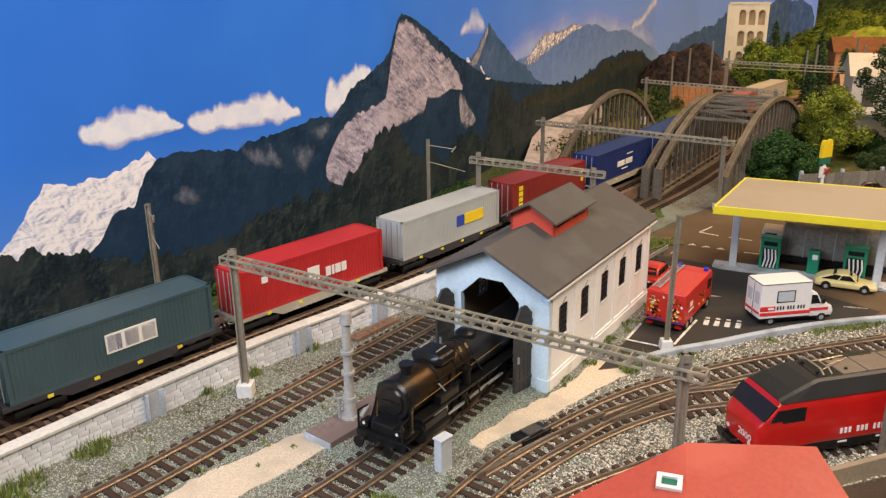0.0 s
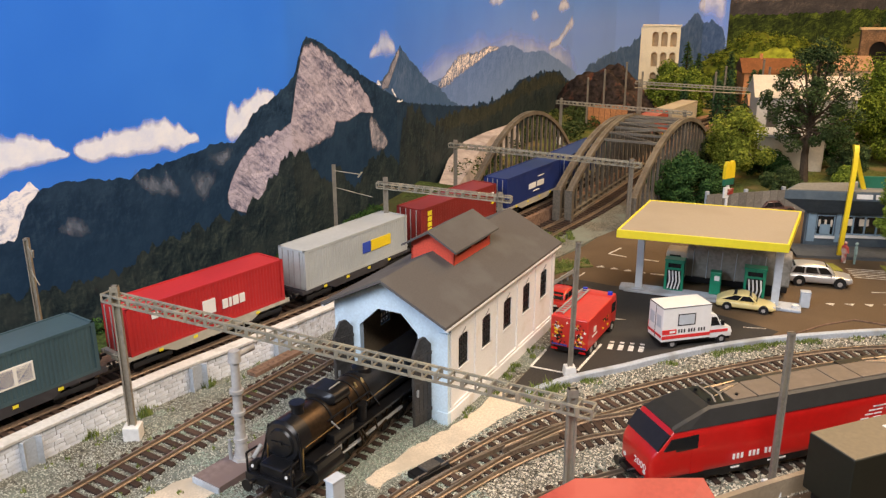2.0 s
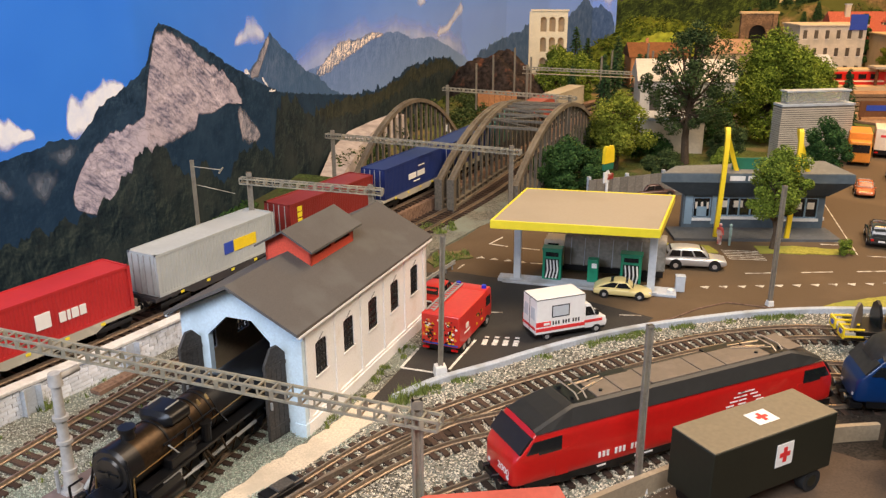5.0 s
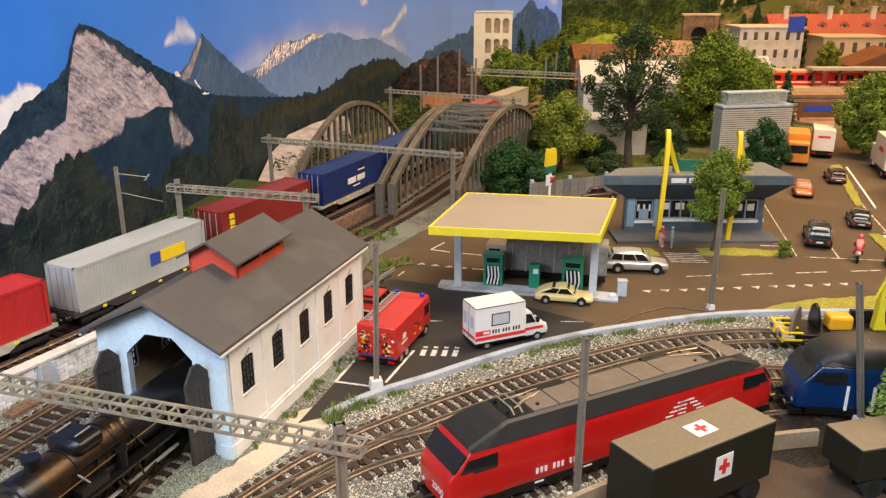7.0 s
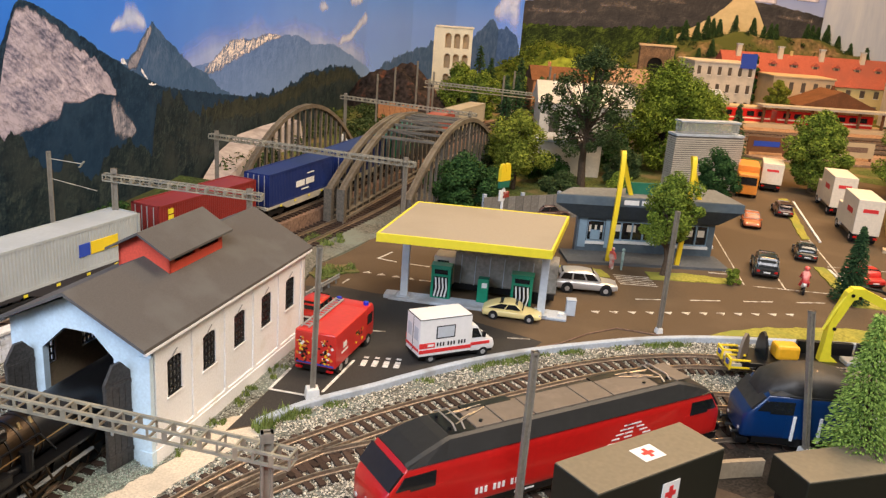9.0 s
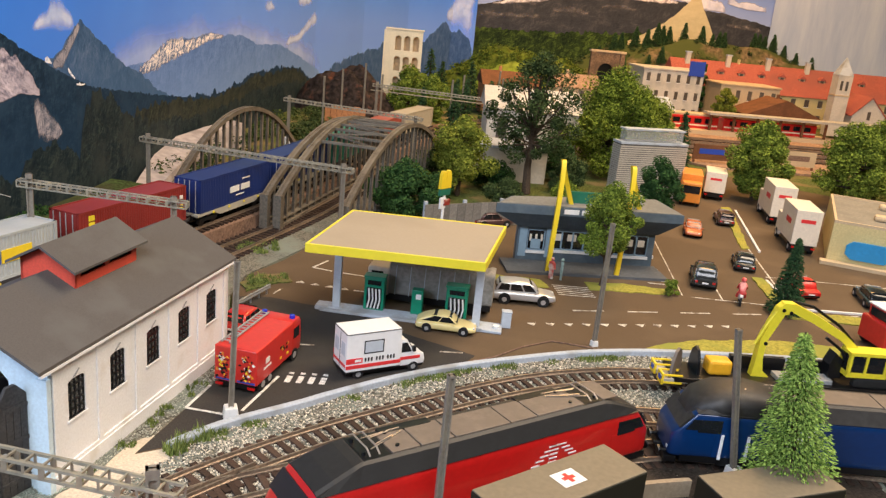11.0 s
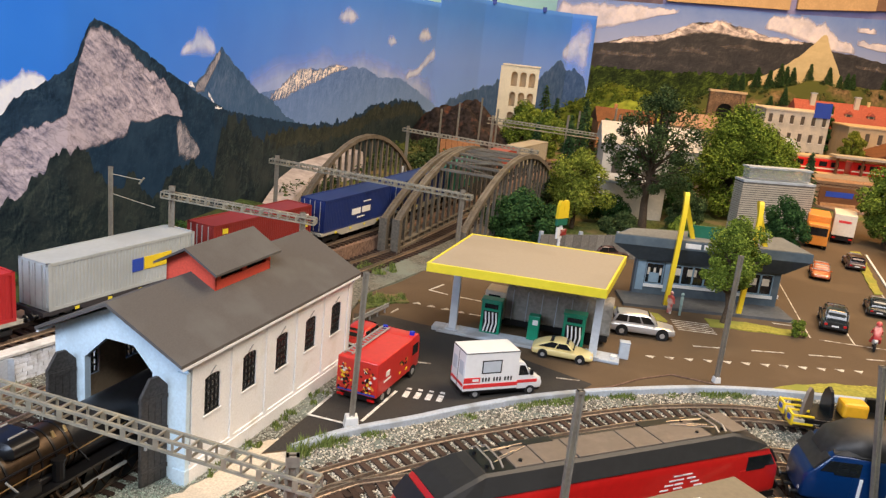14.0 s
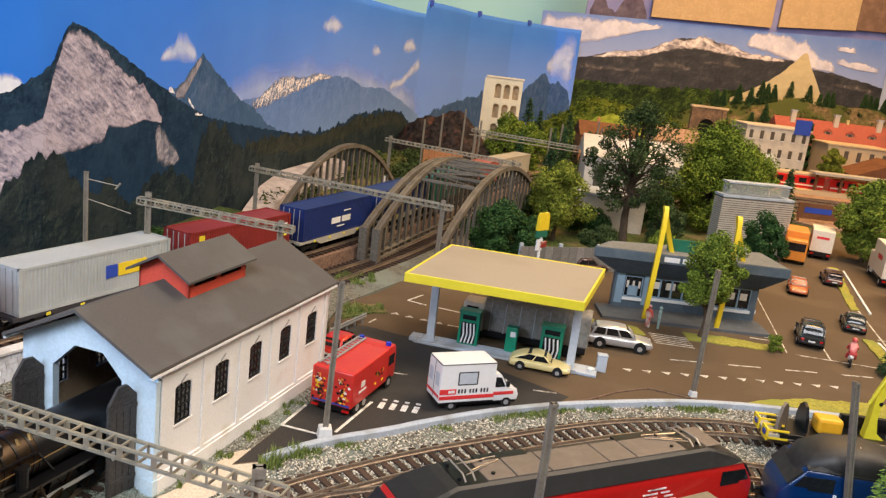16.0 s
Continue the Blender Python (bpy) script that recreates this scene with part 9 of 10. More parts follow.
def tree(x, y, high, wide, leaves, label, seed, trunk=0.3, clumps=26, per=130, leaf=0.3, z=0.0, name="tree", slim=1.0, gap=0.0):
    """A tapered trunk with forked limbs, and a crown of many leaf clumps with gaps."""
    rnd = random.Random(seed)
    t = thing(name, x, y, z, rnd.uniform(0, 360), label, "tree" if name == "tree" else "bush")
    bm = bmesh.new()
    low = high * trunk
    bend = [Vector((0, 0, -0.2))]
    for k in range(1, 5):
        bend.append(Vector((rnd.gauss(0, 0.05) * high * 0.3, rnd.gauss(0, 0.05) * high * 0.3, high * 0.72 * k / 4)))
    r = high * 0.032
    for k in range(4):
        rod(bm, bend[k], bend[k + 1], r * (1 - 0.2 * k), r * (0.8 - 0.2 * k), n=8)
    verts, faces = [], []
    for k in range(clumps):
        a = k * 2.4 + rnd.uniform(-0.4, 0.4)
        f = (k + 0.5) / clumps
        zz = low + (high - low) * (0.08 + 0.86 * f)
        shape = math.sin(math.pi * min(1, 0.18 + 0.82 * (zz - low) / (high - low))) ** 0.6
        d = wide * shape * rnd.uniform(0.35, 1.1) * (0.85 if f < 0.9 else 0.4)
        c = Vector((d * math.cos(a), d * math.sin(a), zz + rnd.uniform(-0.04, 0.04) * high))
        cr = wide * rnd.uniform(0.17, 0.38) * (1 - gap)
        root = bend[2] + (bend[3] - bend[2]) * rnd.random() if f > 0.3 else bend[1] + (bend[2] - bend[1]) * rnd.uniform(0.3, 1)
        rod(bm, root, root + (c - root) * 0.9, r * (0.42 if gap < 0.3 else 0.26), r * 0.1, n=5)
        leaf_cloud(verts, faces, c, cr, per, leaf, rnd)
    part("trunk", bm, BARK, t)
    me = bpy.data.meshes.new("crown")
    me.from_pydata(verts, [], faces)
    me.materials.append(leaves)
    ob = new("crown", me)
    ob.parent = t
    return t


def conifer(x, y, high, wide, needles, label, seed, z=0.0, layers=16, per=46, size=0.3, group="conifers"):
    """A spruce: a straight trunk and whorls of drooping, twiggy boughs."""
    rnd = random.Random(seed)
    t = thing("conifer", x, y, z, 0, label, "tree", group)
    bm = bmesh.new()
    rod(bm, (0, 0, -0.2), (0, 0, high * 0.97), high * 0.03, high * 0.004, n=8)
    part("trunk", bm, BARK, t)
    verts, faces = [], []
    for k in range(layers):
        f = k / layers
        zz = high * (0.07 + 0.9 * f)
        reach = wide * (1 - f) ** 0.9 + wide * 0.05
        n = max(5, int(per * (1 - f * 0.7)))
        for j in range(n):
            a = rnd.uniform(0, 2 * math.pi)
            rr = reach * rnd.uniform(0.25, 1.08)
            droop = -0.16 * rr + rnd.uniform(-0.5, 0.5) * high / layers
            p = Vector((rr * math.cos(a), rr * math.sin(a), zz + droop))
            out = Vector((math.cos(a), math.sin(a), -0.25)).normalized()
            side = Vector((-math.sin(a), math.cos(a), rnd.uniform(-0.4, 0.4)))
            s = size * rnd.uniform(0.6, 1.4)
            q = len(verts)
            for v in (p - out * s * 0.9, p + side * s * 0.45, p + out * s, p - side * s * 0.45, p + Vector((0, 0, s * 0.4))):
                verts.append((v.x * CM, v.y * CM, v.z * CM))
            faces += [(q, q + 1, q + 4), (q + 1, q + 2, q + 4), (q + 2, q + 3, q + 4), (q + 3, q, q + 4)]
    me = bpy.data.meshes.new("crown")
    me.from_pydata(verts, [], faces)
    me.materials.append(needles)
    ob = new("crown", me)
    ob.parent = t
    return t


tree(47.2, 65.6, 8.9, 2.6, LEAF_MID, "leafy green street tree in front of the restaurant", 1, 0.36, 34, 170, 0.22)
tree(35.6, 88.2, 5.6, 4.1, LEAF_DARK, "dense dark green bush beside the arched bridge", 2, 0.06, 30, 190, 0.3, name="bush")
tree(46.3, 99.0, 9.6, 4.0, LEAF_LIGHT, "yellow-green round tree behind the bridge", 3, 0.12, 30, 180, 0.32)
tree(56.2, 100.0, 17.6, 6.2, LEAF_OLIVE, "tall dark open-crowned tree with visible limbs", 4, 0.2, 60, 100, 0.32, gap=0.36)
tree(76.5, 114.0, 14.4, 8.4, LEAF_BRIGHT, "large bushy bright green tree", 5, 0.08, 64, 260, 0.36, gap=0.12)
tree(84.0, 118.0, 11.5, 5.4, LEAF_BRIGHT, "bushy bright green tree beside a larger one", 55, 0.08, 40, 220, 0.36, gap=0.12)
tree(69.4, 90.2, 6.4, 3.0, LEAF_DARK, "round dark green bush by the grey tower", 6, 0.08, 26, 170, 0.28, name="bush")
tree(89.8, 97.0, 10.6, 4.8, LEAF_MID, "large round green tree behind the delivery trucks", 7, 0.1, 44, 190, 0.34, gap=0.15)
tree(102.0, 92.0, 12.0, 5.4, LEAF_MID, "large round green tree at the edge of the car park", 8, 0.1, 44, 190, 0.34, gap=0.15)
tree(111, 96, 12.0, 6.4, LEAF_MID, "large green tree behind the yellow building", 9, 0.1, 34, 170, 0.4)
tree(52.6, 62.9, 1.4, 0.8, LEAF_MID, "small green shrub at the corner of the lawn", 10, 0.02, 12, 60, 0.14, name="bush")
tree(59.6, 161.5, 9.4, 4.6, LEAF_MID, "sunlit green tree in front of the arcaded wall", 11, 0.1, 30, 130, 0.4)
tree(139.3, 167.4, 9.0, 3.2, LEAF_LIGHT, "small yellow-green tree in front of the town houses", 91, 0.1, 26, 120, 0.4)
tree(142.4, 182.4, 14.0, 2.8, LEAF_DARK, "tall dark green tree in front of the station", 92, 0.1, 30, 120, 0.42)
tree(60.0, 150, 9.0, 3.6, LEAF_MID, "green tree beside the far track", 12, 0.1, 24, 110, 0.4)
conifer(60.4, 57.8, 6.9, 1.45, NEEDLE, "dark green conifer beside the car park", 13, layers=26, per=230, size=0.15)
conifer(70.6, 54.2, 6.6, 1.6, NEEDLE, "dark green conifer beside the road", 14, layers=26, per=230, size=0.15)
leaning = conifer(39.1, 33.8, 9.9, 2.5, NEEDLE_BRIGHT, "bright green model conifer close to the near road", 15, layers=38, per=520, size=0.1)
leaning.matrix_world = leaning.matrix_world @ Matrix.Rotation(radians(6.5), 4, Vector((-0.36, -0.93, 0)))
conifer(50.5, 33.2, 8.4, 2.5, NEEDLE_BRIGHT, "bright green model conifer on the near road", 16, layers=36, per=440, size=0.1)
conifer(92.5, 118.5, 9.5, 1.9, NEEDLE, "slim dark conifer in front of the station", 17, layers=20, per=60, size=0.34)
for k, (x, y, h) in enumerate(((69, 178, 13), (74, 184, 10), (78, 176, 11), (71, 166, 8), (76, 160, 8.5), (82, 170, 7.5), (86, 186, 8), (124, 186, 9), (112, 178, 8))):
    conifer(x, y, h, h * 0.22, NEEDLE, "slim dark conifer near the far tracks", 150 + k, layers=18, per=60, size=0.4)

for k, (x, y, h) in enumerate(((60, 138, 9), (63.5, 142, 10.5), (66.5, 137, 8.5), (70, 140, 9.5), (57, 146, 8))):
    conifer(x, y, h, h * 0.17, NEEDLE, "slim dark conifer near the far tracks", 180 + k, layers=18, per=60, size=0.36)
for k, (x, y, h, w, leaf, m) in enumerate(((41.5, 93.5, 3.4, 2.4, 0.26, LEAF_DARK), (50.2, 93.0, 3.0, 2.6, 0.26, LEAF_OLIVE), (52.6, 103.0, 3.2, 2.6, 0.3, LEAF_DARK), (63.0, 101.5, 4.2, 3.0, 0.3, LEAF_OLIVE), (64.5, 108.0, 5.0, 3.4, 0.32, LEAF_DARK), (46.0, 106.0, 4.6, 3.2, 0.32, LEAF_OLIVE), (41.0, 100.5, 3.0, 2.4, 0.28, LEAF_MID), (59.4, 96.0, 2.4, 2.0, 0.24, LEAF_MID))):
    tree(x, y, h, w, m, "low dense bush in the garden behind the fence", 60 + k, 0.04, 20, 110, leaf, name="bush")

# undergrowth
T_EDGE = spline([(11.0, 45.0), (14, 46.75), (17.6, 48.0), (19.7, 48.85), (24, 50.3), (28.5, 51.3), (33, 51.8), (37.5, 52.05), (41.8, 51.75)], 0.35)
rnd = random.Random(9)
tufts = [(p.x + rnd.gauss(0, 0.12), p.y - 0.15 + rnd.gauss(0, 0.12), 0, rnd.uniform(0.25, 0.6), rnd.randrange(40, 90)) for p, _ in T_EDGE if noise.noise((p.x * 0.6, 1.7, 0)) > 0.08]
blades("grass_tufts", tufts, BLADES, 0.27, 3, "green grass tufts growing along the concrete kerb")
th = radians(57.2)
tufts = []
for k in range(60):
    a = rnd.uniform(-0.6, 15.5)
    b = rnd.uniform(-0.9, -0.15)
    if noise.noise((a * 0.5, 4.2, 0)) > -0.1:
        tufts.append((5.65 + a * math.cos(th) - b * math.sin(th), 42.45 + a * math.sin(th) + b * math.cos(th), 0, rnd.uniform(0.15, 0.35), 26))
blades("grass_tufts", tufts, BLADES, 0.35, 4, "green grass tufts along the shed wall")
spots = [(10.9, 45.0, 0.6, 200), (-18.6, 36.6, 1.0, 260), (-21.2, 33.6, 1.7, 420), (-23.4, 31.2, 1.8, 420), (-22.2, 32.2, 1.5, 420), (-12.0, 44.9, 0.5, 90), (-14.4, 42.6, 0.5, 80), (-9.0, 48.4, 0.5, 90), (-3.1, 31.6, 0.75, 260), (-19.6, 31.6, 0.8, 160), (12.2, 46.0, 0.6, 150), (11.3, 45.6, 0.5, 120)]
blades("grass_tufts", [(x, y, 0, r, n) for x, y, r, n in spots], BLADES, 0.8, 5, "bright green grass tufts between the tracks")
spots = [(rnd.uniform(-22, 0), rnd.uniform(30, 56)) for _ in range(160)]
spots = [(x, y, 0, rnd.uniform(0.1, 0.3), 10) for x, y in spots if inside(x, y, FIELD)]
blades("weed_tufts", spots, BLADES, 0.28, 6, "thin weeds growing in the ballast")
sheet("verge", rough_outline([(17.0, 66.7), (18.7, 68.2), (20.9, 68.7), (20.3, 70.4), (18.3, 70.5), (16.7, 68.6)], 0.15, 0.5, 8), -0.02, 0.12, GRASS_BED, "small green grass verge beside the shed", category="lawn")
blades("grass_tufts", [(rnd.uniform(17.3, 20.4), rnd.uniform(68.2, 70.2), 0.08, 0.3, 24) for _ in range(26)] + [(rnd.uniform(17.6, 21.0), rnd.uniform(76.5, 79.5), 0, 0.4, 26) for _ in range(22)], BLADES, 0.5, 7, "green grass tufts on the verges by the tracks")
# bank below the picture
bank = []
for k in range(520):
    s, o = rnd.uniform(36, 74), rnd.uniform(0.6, 8.0)
    x, y, _ = on_back(s, 0, o)
    bank.append((x, y, 1.4, rnd.uniform(0.3, 0.8), 26))
blades("grass_tufts", bank, BLADES, 0.6, 8, "mixed green grass covering the bank under the picture", width=0.07)
verts, faces = [], []
for k in range(70):
    s, o = 60 + 66 * rnd.random(), rnd.uniform(0.8, 3.4)
    x, y, _ = on_back(s, 0, o)
    leaf_cloud(verts, faces, Vector((x, y, 1.7)), rnd.uniform(0.4, 0.8), 70, 0.2, rnd)
me = bpy.data.meshes.new("hedge")
me.from_pydata(verts, [], faces)
me.materials.append(LEAF_DARK)
tagged(new("hedge", me), "low dark leafy undergrowth along the foot of the picture", "hedge", "", "stuff")

# dark shrubs along the foot of the picture, past the ramp
rnd = random.Random(52)
verts, faces = [], []
for k in range(110):
    s, o = rnd.uniform(146, 250), rnd.uniform(2.0, 13.0)
    x, y, _ = on_back(s, 0, o * 2.5)
    r = rnd.uniform(0.7, 1.6)
    leaf_cloud(verts, faces, Vector((x, y, r * 0.6)), r, 46, 0.42, rnd)
me = bpy.data.meshes.new("shrubs")
me.from_pydata(verts, [], faces)
me.materials.append(LEAF_OLIVE)
tagged(new("shrubs", me), "dark green shrubs along the foot of the picture", "shrubs", "", "stuff")


# ---- the far town ----
def house(name, x, y, rz, long, deep, high, roof, wall, tiles, label, windows=(4, 2), z=0.0, category="house", flat=False, over=0.5):
    """Walls with windows and a gabled or flat roof; the front runs along local x at y = 0."""
    h = thing(name, x, y, z, rz, label, category, "houses of the town")
    part("wall", B((0, long, 0, deep, -0.3, high)), wall, h)
    if flat:
        part("roof", B((-0.3, long + 0.3, -0.3, deep + 0.3, high, high + 0.4), bevel=0.05), tiles, h)
    else:
        bm = bmesh.new()
        prism(bm, [(-over, high - 0.2), (deep / 2, high + roof), (deep + over, high - 0.2)], -over, long + over, CROSSWISE)
        part("roof", bm, tiles, h)
        part("chimney", B((long * 0.3, long * 0.3 + 0.6, deep / 2 - 0.3, deep / 2 + 0.3, high + roof * 0.5, high + roof + 0.9)), wall, h)
    nx, nz = windows
    for i in range(nx):
        for j in range(nz):
            cx, cz = long * (i + 0.5) / nx, high * (j + 0.55) / nz
            w, k = long / nx * 0.17, high / nz * 0.24
            o = part("window", B((cx - w, cx + w, -0.08, 0.0, cz - k, cz + k)), FAR_GLASS, h)
            part("sill", B((cx - w - 0.05, cx + w + 0.05, -0.14, 0.0, cz - k - 0.12, cz - k)), WHITE_PRINT, o)
    return h


def arcade():
    a = thing("arcaded_building", 56.0, 168.6, 1.0, -20, "tall cream building front with rows of arched openings", "building")
    W_, H_ = 7.2, 15.2
    holes = []
    bm = bmesh.new()
    for j in range(3):
        for i in range(3):
            holes.append((1.75 + 1.78 * i, 3.0 + 1.78 * i, H_ - 4.0 - 4.0 * j, H_ - 1.1 - 4.0 * j))
    holed_wall(bm, W_, H_, 0.6, holes)
    for x0, x1, z0, z1 in holes:
        mid, r = (x0 + x1) / 2, (x1 - x0) / 2
        for sx in (-1, 1):
            arc = [(mid + sx * r, z1)] + [(mid + sx * r * math.cos(t), z1 - r + r * math.sin(t)) for t in (0, 0.35, 0.7, 1.05, 1.35, 1.57)]
            prism(bm, arc if sx > 0 else arc[::-1], -0.58, -0.02, UPRIGHT)
    part("front_wall", bm, ARCADE, a)
    part("shaded_room", B((0.3, W_ - 0.3, 1.4, 1.8, 0, H_ - 0.4)), BUFF, a)
    part("side_wall", B((-0.5, 0.0, 0, 3.0, 0, H_ - 0.2)), ARCADE, a)
    part("cornice", B((-0.2, W_ + 0.2, -0.2, 0.8, H_, H_ + 0.3)), ARCADE, a)


arcade()
# grey slatted tower behind the restaurant
def tower():
    t = thing("office_tower", 67.6, 97.4, 0, -3, "grey slatted block with a glazed roof storey", "building")
    t.matrix_world = t.matrix_world @ Matrix.Diagonal((0.93, 0.26, 0.92, 1))
    part("core", B((0.1, 10.5, 0.1, 8.0, 0, 7.9)), SLAT_GAP, t)
    for k in range(25):
        part("slat", B((-0.08, 10.68, -0.08, 8.18, 0.16 + 0.3 * k, 0.36 + 0.3 * k)), GREY_SLAT, t)
    part("parapet", B((-0.1, 10.7, -0.1, 8.2, 7.8, 8.1)), CONCRETE, t)
    part("roof_storey", B((0.8, 9.9, 1.4, 7.4, 8.1, 9.7), bevel=0.1), clear_mat("cloudy_glass", (0.62, 0.62, 0.58), 0.32, 0.15), t)
    part("roof_rim", B((0.6, 10.1, 1.2, 7.6, 9.7, 9.9)), CONCRETE, t)


tower()


def yellow_hall():
    h = thing("flat_roofed_hall", 77.4, 70.6, 0, -43, "pale yellow flat-roofed hall beside the car park", "building")
    part("wall", B((0, 20, 0, 16, 0, 4.3)), YELLOW_WALL, h)
    part("roof", B((0.25, 19.75, 0.25, 15.75, 4.3, 4.36)), mat("felt_grey_roof", (0.24, 0.22, 0.18), 0.9, vary=0.12), h)
    for b in ((0, 20, 0, 0.25), (0, 0.25, 0.25, 15.75), (0, 20, 15.75, 16)):
        part("parapet", B((*b, 4.3, 4.6)), BUFF, h)
    for x, y in ((4, 4), (9, 8), (5, 11)):
        part("roof_fan", B((x, x + 2.4, y, y + 1.2, 4.36, 5.0), bevel=0.25), BUFF, h)
    bm = bmesh.new()
    prism(bm, [(1.6, 1.3), (2.2, 0.8), (5.4, 0.8), (6.0, 1.3), (6.0, 2.2), (5.4, 2.7), (2.2, 2.7), (1.6, 2.2)], 0.05, 0.35, UPRIGHT)
    part("blue_plate", bm, mat("pool_blue", (0.03, 0.26, 0.55), 0.5, vary=0.06), h)
    part("plinth", B((-0.6, 12, -1.2, 0, 0, 0.35)), BUFF, h)


yellow_hall()
# white houses behind the tall tree
house("house", 57.5, 118, -18, 13.5, 9, 8.5, 2.6, PALE_HOUSE, PALE_HOUSE, "cream white house behind the tall tree", (3, 1))
house("house", 52.6, 108.5, -16, 9.5, 6, 4.2, 1.4, PALE_HOUSE, CONCRETE, "low pale plastered block under the tall tree", (0, 0), flat=True)
house("house", 72.5, 128, -12, 12, 8, 5.5, 2.0, BUFF, BROWN_WOOD, "buff house with a brown roof by the tracks", (4, 2))
house("house", 79.5, 172, -14, 12, 9, 6.5, 2.6, BUFF_ORANGE, BROWN_WOOD, "small orange timber house with a brown roof", (4, 2))
house("house", 70.5, 148, -18, 8, 6, 3.0, 1.5, BROWN_WOOD, TAN_ROOF, "brown timber house near the far track", (3, 1))
house("house", 98, 150, -10, 13, 8, 6.0, 2.0, BUFF, CONCRETE, "grey-roofed buff house in the town", (5, 2))
house("house", 121.5, 176, -12, 15, 10, 11.8, 0, PALE_HOUSE, PALE_HOUSE, "pale town house with a flat roof", (6, 3), flat=True)
house("station_building", 138, 185.5, -14, 60, 13, 7.6, 6.6, YELLOW_WALL, TILE_RED, "long station building with a red tile roof", (16, 2), category="station")
house("house", 141, 172, -14, 15, 9, 9.6, 1.0, BUFF, BUFF, "cream town house behind the chalet", (5, 2), flat=True)
house("chalet", 158, 158.5, 76, 10, 16, 4.4, 3.6, BROWN_WOOD, BROWN_WOOD, "brown timber chalet with its gable to the platform", (0, 0), category="chalet", over=1.4)

house("house", 97.5, 173.5, -12, 10, 7, 6.8, 2.6, BUFF, TAN_ROOF, "low buff house with a pale tan roof below the hill", (4, 2))
house("house", 84.5, 160, -14, 11, 6, 4.2, 1.8, BUFF, ROOF_FELT, "grey-roofed low goods shed beside the far tracks", (3, 1))


def tunnel_portal():
    """A brown masonry front with an arched mouth, set into the hillside."""
    p = thing("tunnel_portal", 114.5, 189.5, 4.5, -14, "brown stone tunnel portal set into the green hillside", "tunnel portal")
    bm = bmesh.new()
    mouth = [(4.2 - 2.0 * math.cos(math.pi * k / 12), 5.0 + 2.0 * math.sin(math.pi * k / 12)) for k in range(13)]
    prism(bm, [(0, 0)] + [(2.2, 0)] + mouth + [(6.2, 0), (8.6, 0), (8.6, 9.6), (0, 9.6)], -0.8, 0, UPRIGHT)
    part("portal_wall", bm, BROWN_STONE, p)
    part("coping", B((-0.3, 8.9, -0.25, 1.0, 9.6, 10.1), bevel=0.05), BUFF, p)
    part("dark_bore", B((2.0, 6.4, 0.9, 1.2, 0, 7.4)), BLACK_METAL, p)
    for x in (0.0, 7.5):
        part("pilaster", B((x, x + 1.1, -0.3, 0.0, 0, 9.6), bevel=0.04), BROWN_STONE, p)


tunnel_portal()


def dormers():
    """Dormers and chimneys on the long station roof."""
    turn = radians(-14)
    for k in range(9):
        u, v = 7 + 5.6 * k, 3.4
        d = thing("dormer", 138 + u * math.cos(turn) - v * math.sin(turn), 185.5 + u * math.sin(turn) + v * math.cos(turn), 10.6, -14, "small dormer on the red station roof", "dormer", "dormers")
        part("front", B((-0.8, 0.8, 0, 2.2, -0.2, 1.3)), BUFF, d)
        part("window", B((-0.45, 0.45, -0.06, 0.0, 0.3, 1.1)), FAR_GLASS, d)
        bm = bmesh.new()
        prism(bm, [(-1.1, 1.2), (1.1, 1.2), (0, 2.1)], -2.6, 0.3, UPRIGHT)
        part("roof", bm, TILE_RED, d)
    for k in range(5):
        u, v = 4 + 11 * k, 5.6
        c = thing("chimney", 138 + u * math.cos(turn) - v * math.sin(turn), 185.5 + u * math.sin(turn) + v * math.cos(turn), 12.6, -14, "pale chimney on the red station roof", "chimney", "chimneys")
        part("shaft", B((-0.6, 0.6, -0.4, 0.4, 0, 3.2)), PALE_HOUSE, c)
        part("cap", B((-0.75, 0.75, -0.55, 0.55, 3.2, 3.5)), CONCRETE, c)


dormers()
part("blue_screen", B((0, 3.8, 0, 0.3, 0, 3.4)), BLUE_PRINT, None, "plain blue advertising board on a roof", category="board").matrix_world = at(132.2, 173.4, 11.0, 0, 0, -12)


def church():
    c = thing("church", 171, 160, 0, -20, "pale stone church with a slim pointed tower and gable", "church")
    part("tower", B((-5.2, -1.8, 0, 3.4, 0, 14.5)), PALE_HOUSE, c)
    bm = bmesh.new()
    rod(bm, (-3.5, 1.7, 14.5), (-3.5, 1.7, 18.6), 2.5, 0.1, n=4)
    part("spire", bm, CONCRETE, c)
    part("string_course", B((-5.3, -1.7, -0.1, 3.5, 9.6, 9.9)), BUFF, c)
    bm = bmesh.new()
    prism(bm, [(0, 0), (8, 0), (8, 5.6), (4.0, 9.8), (0, 5.6)], -12, 0, UPRIGHT)
    part("nave", bm, PALE_HOUSE, c)
    for s in (-1, 1):
        bm = bmesh.new()
        prism(bm, [(4.0, 9.8), (4.0 + s * 4.4, 5.2), (4.0 + s * 4.4, 5.5), (4.0, 10.1)], -12.3, 0.3, UPRIGHT)
        part("roof_slope", bm, TILE_RED, c)
    for x in (-4.5, -3.2):
        part("belfry_opening", B((x, x + 0.6, -0.06, 0.0, 11, 13.2)), FAR_GLASS, c)
    part("gable_window", B((3.6, 4.4, -0.06, 0, 4.6, 6.6)), FAR_GLASS, c)
    part("church_door", B((3.4, 4.6, -0.06, 0, 0, 2.4)), BROWN_WOOD, c)


church()


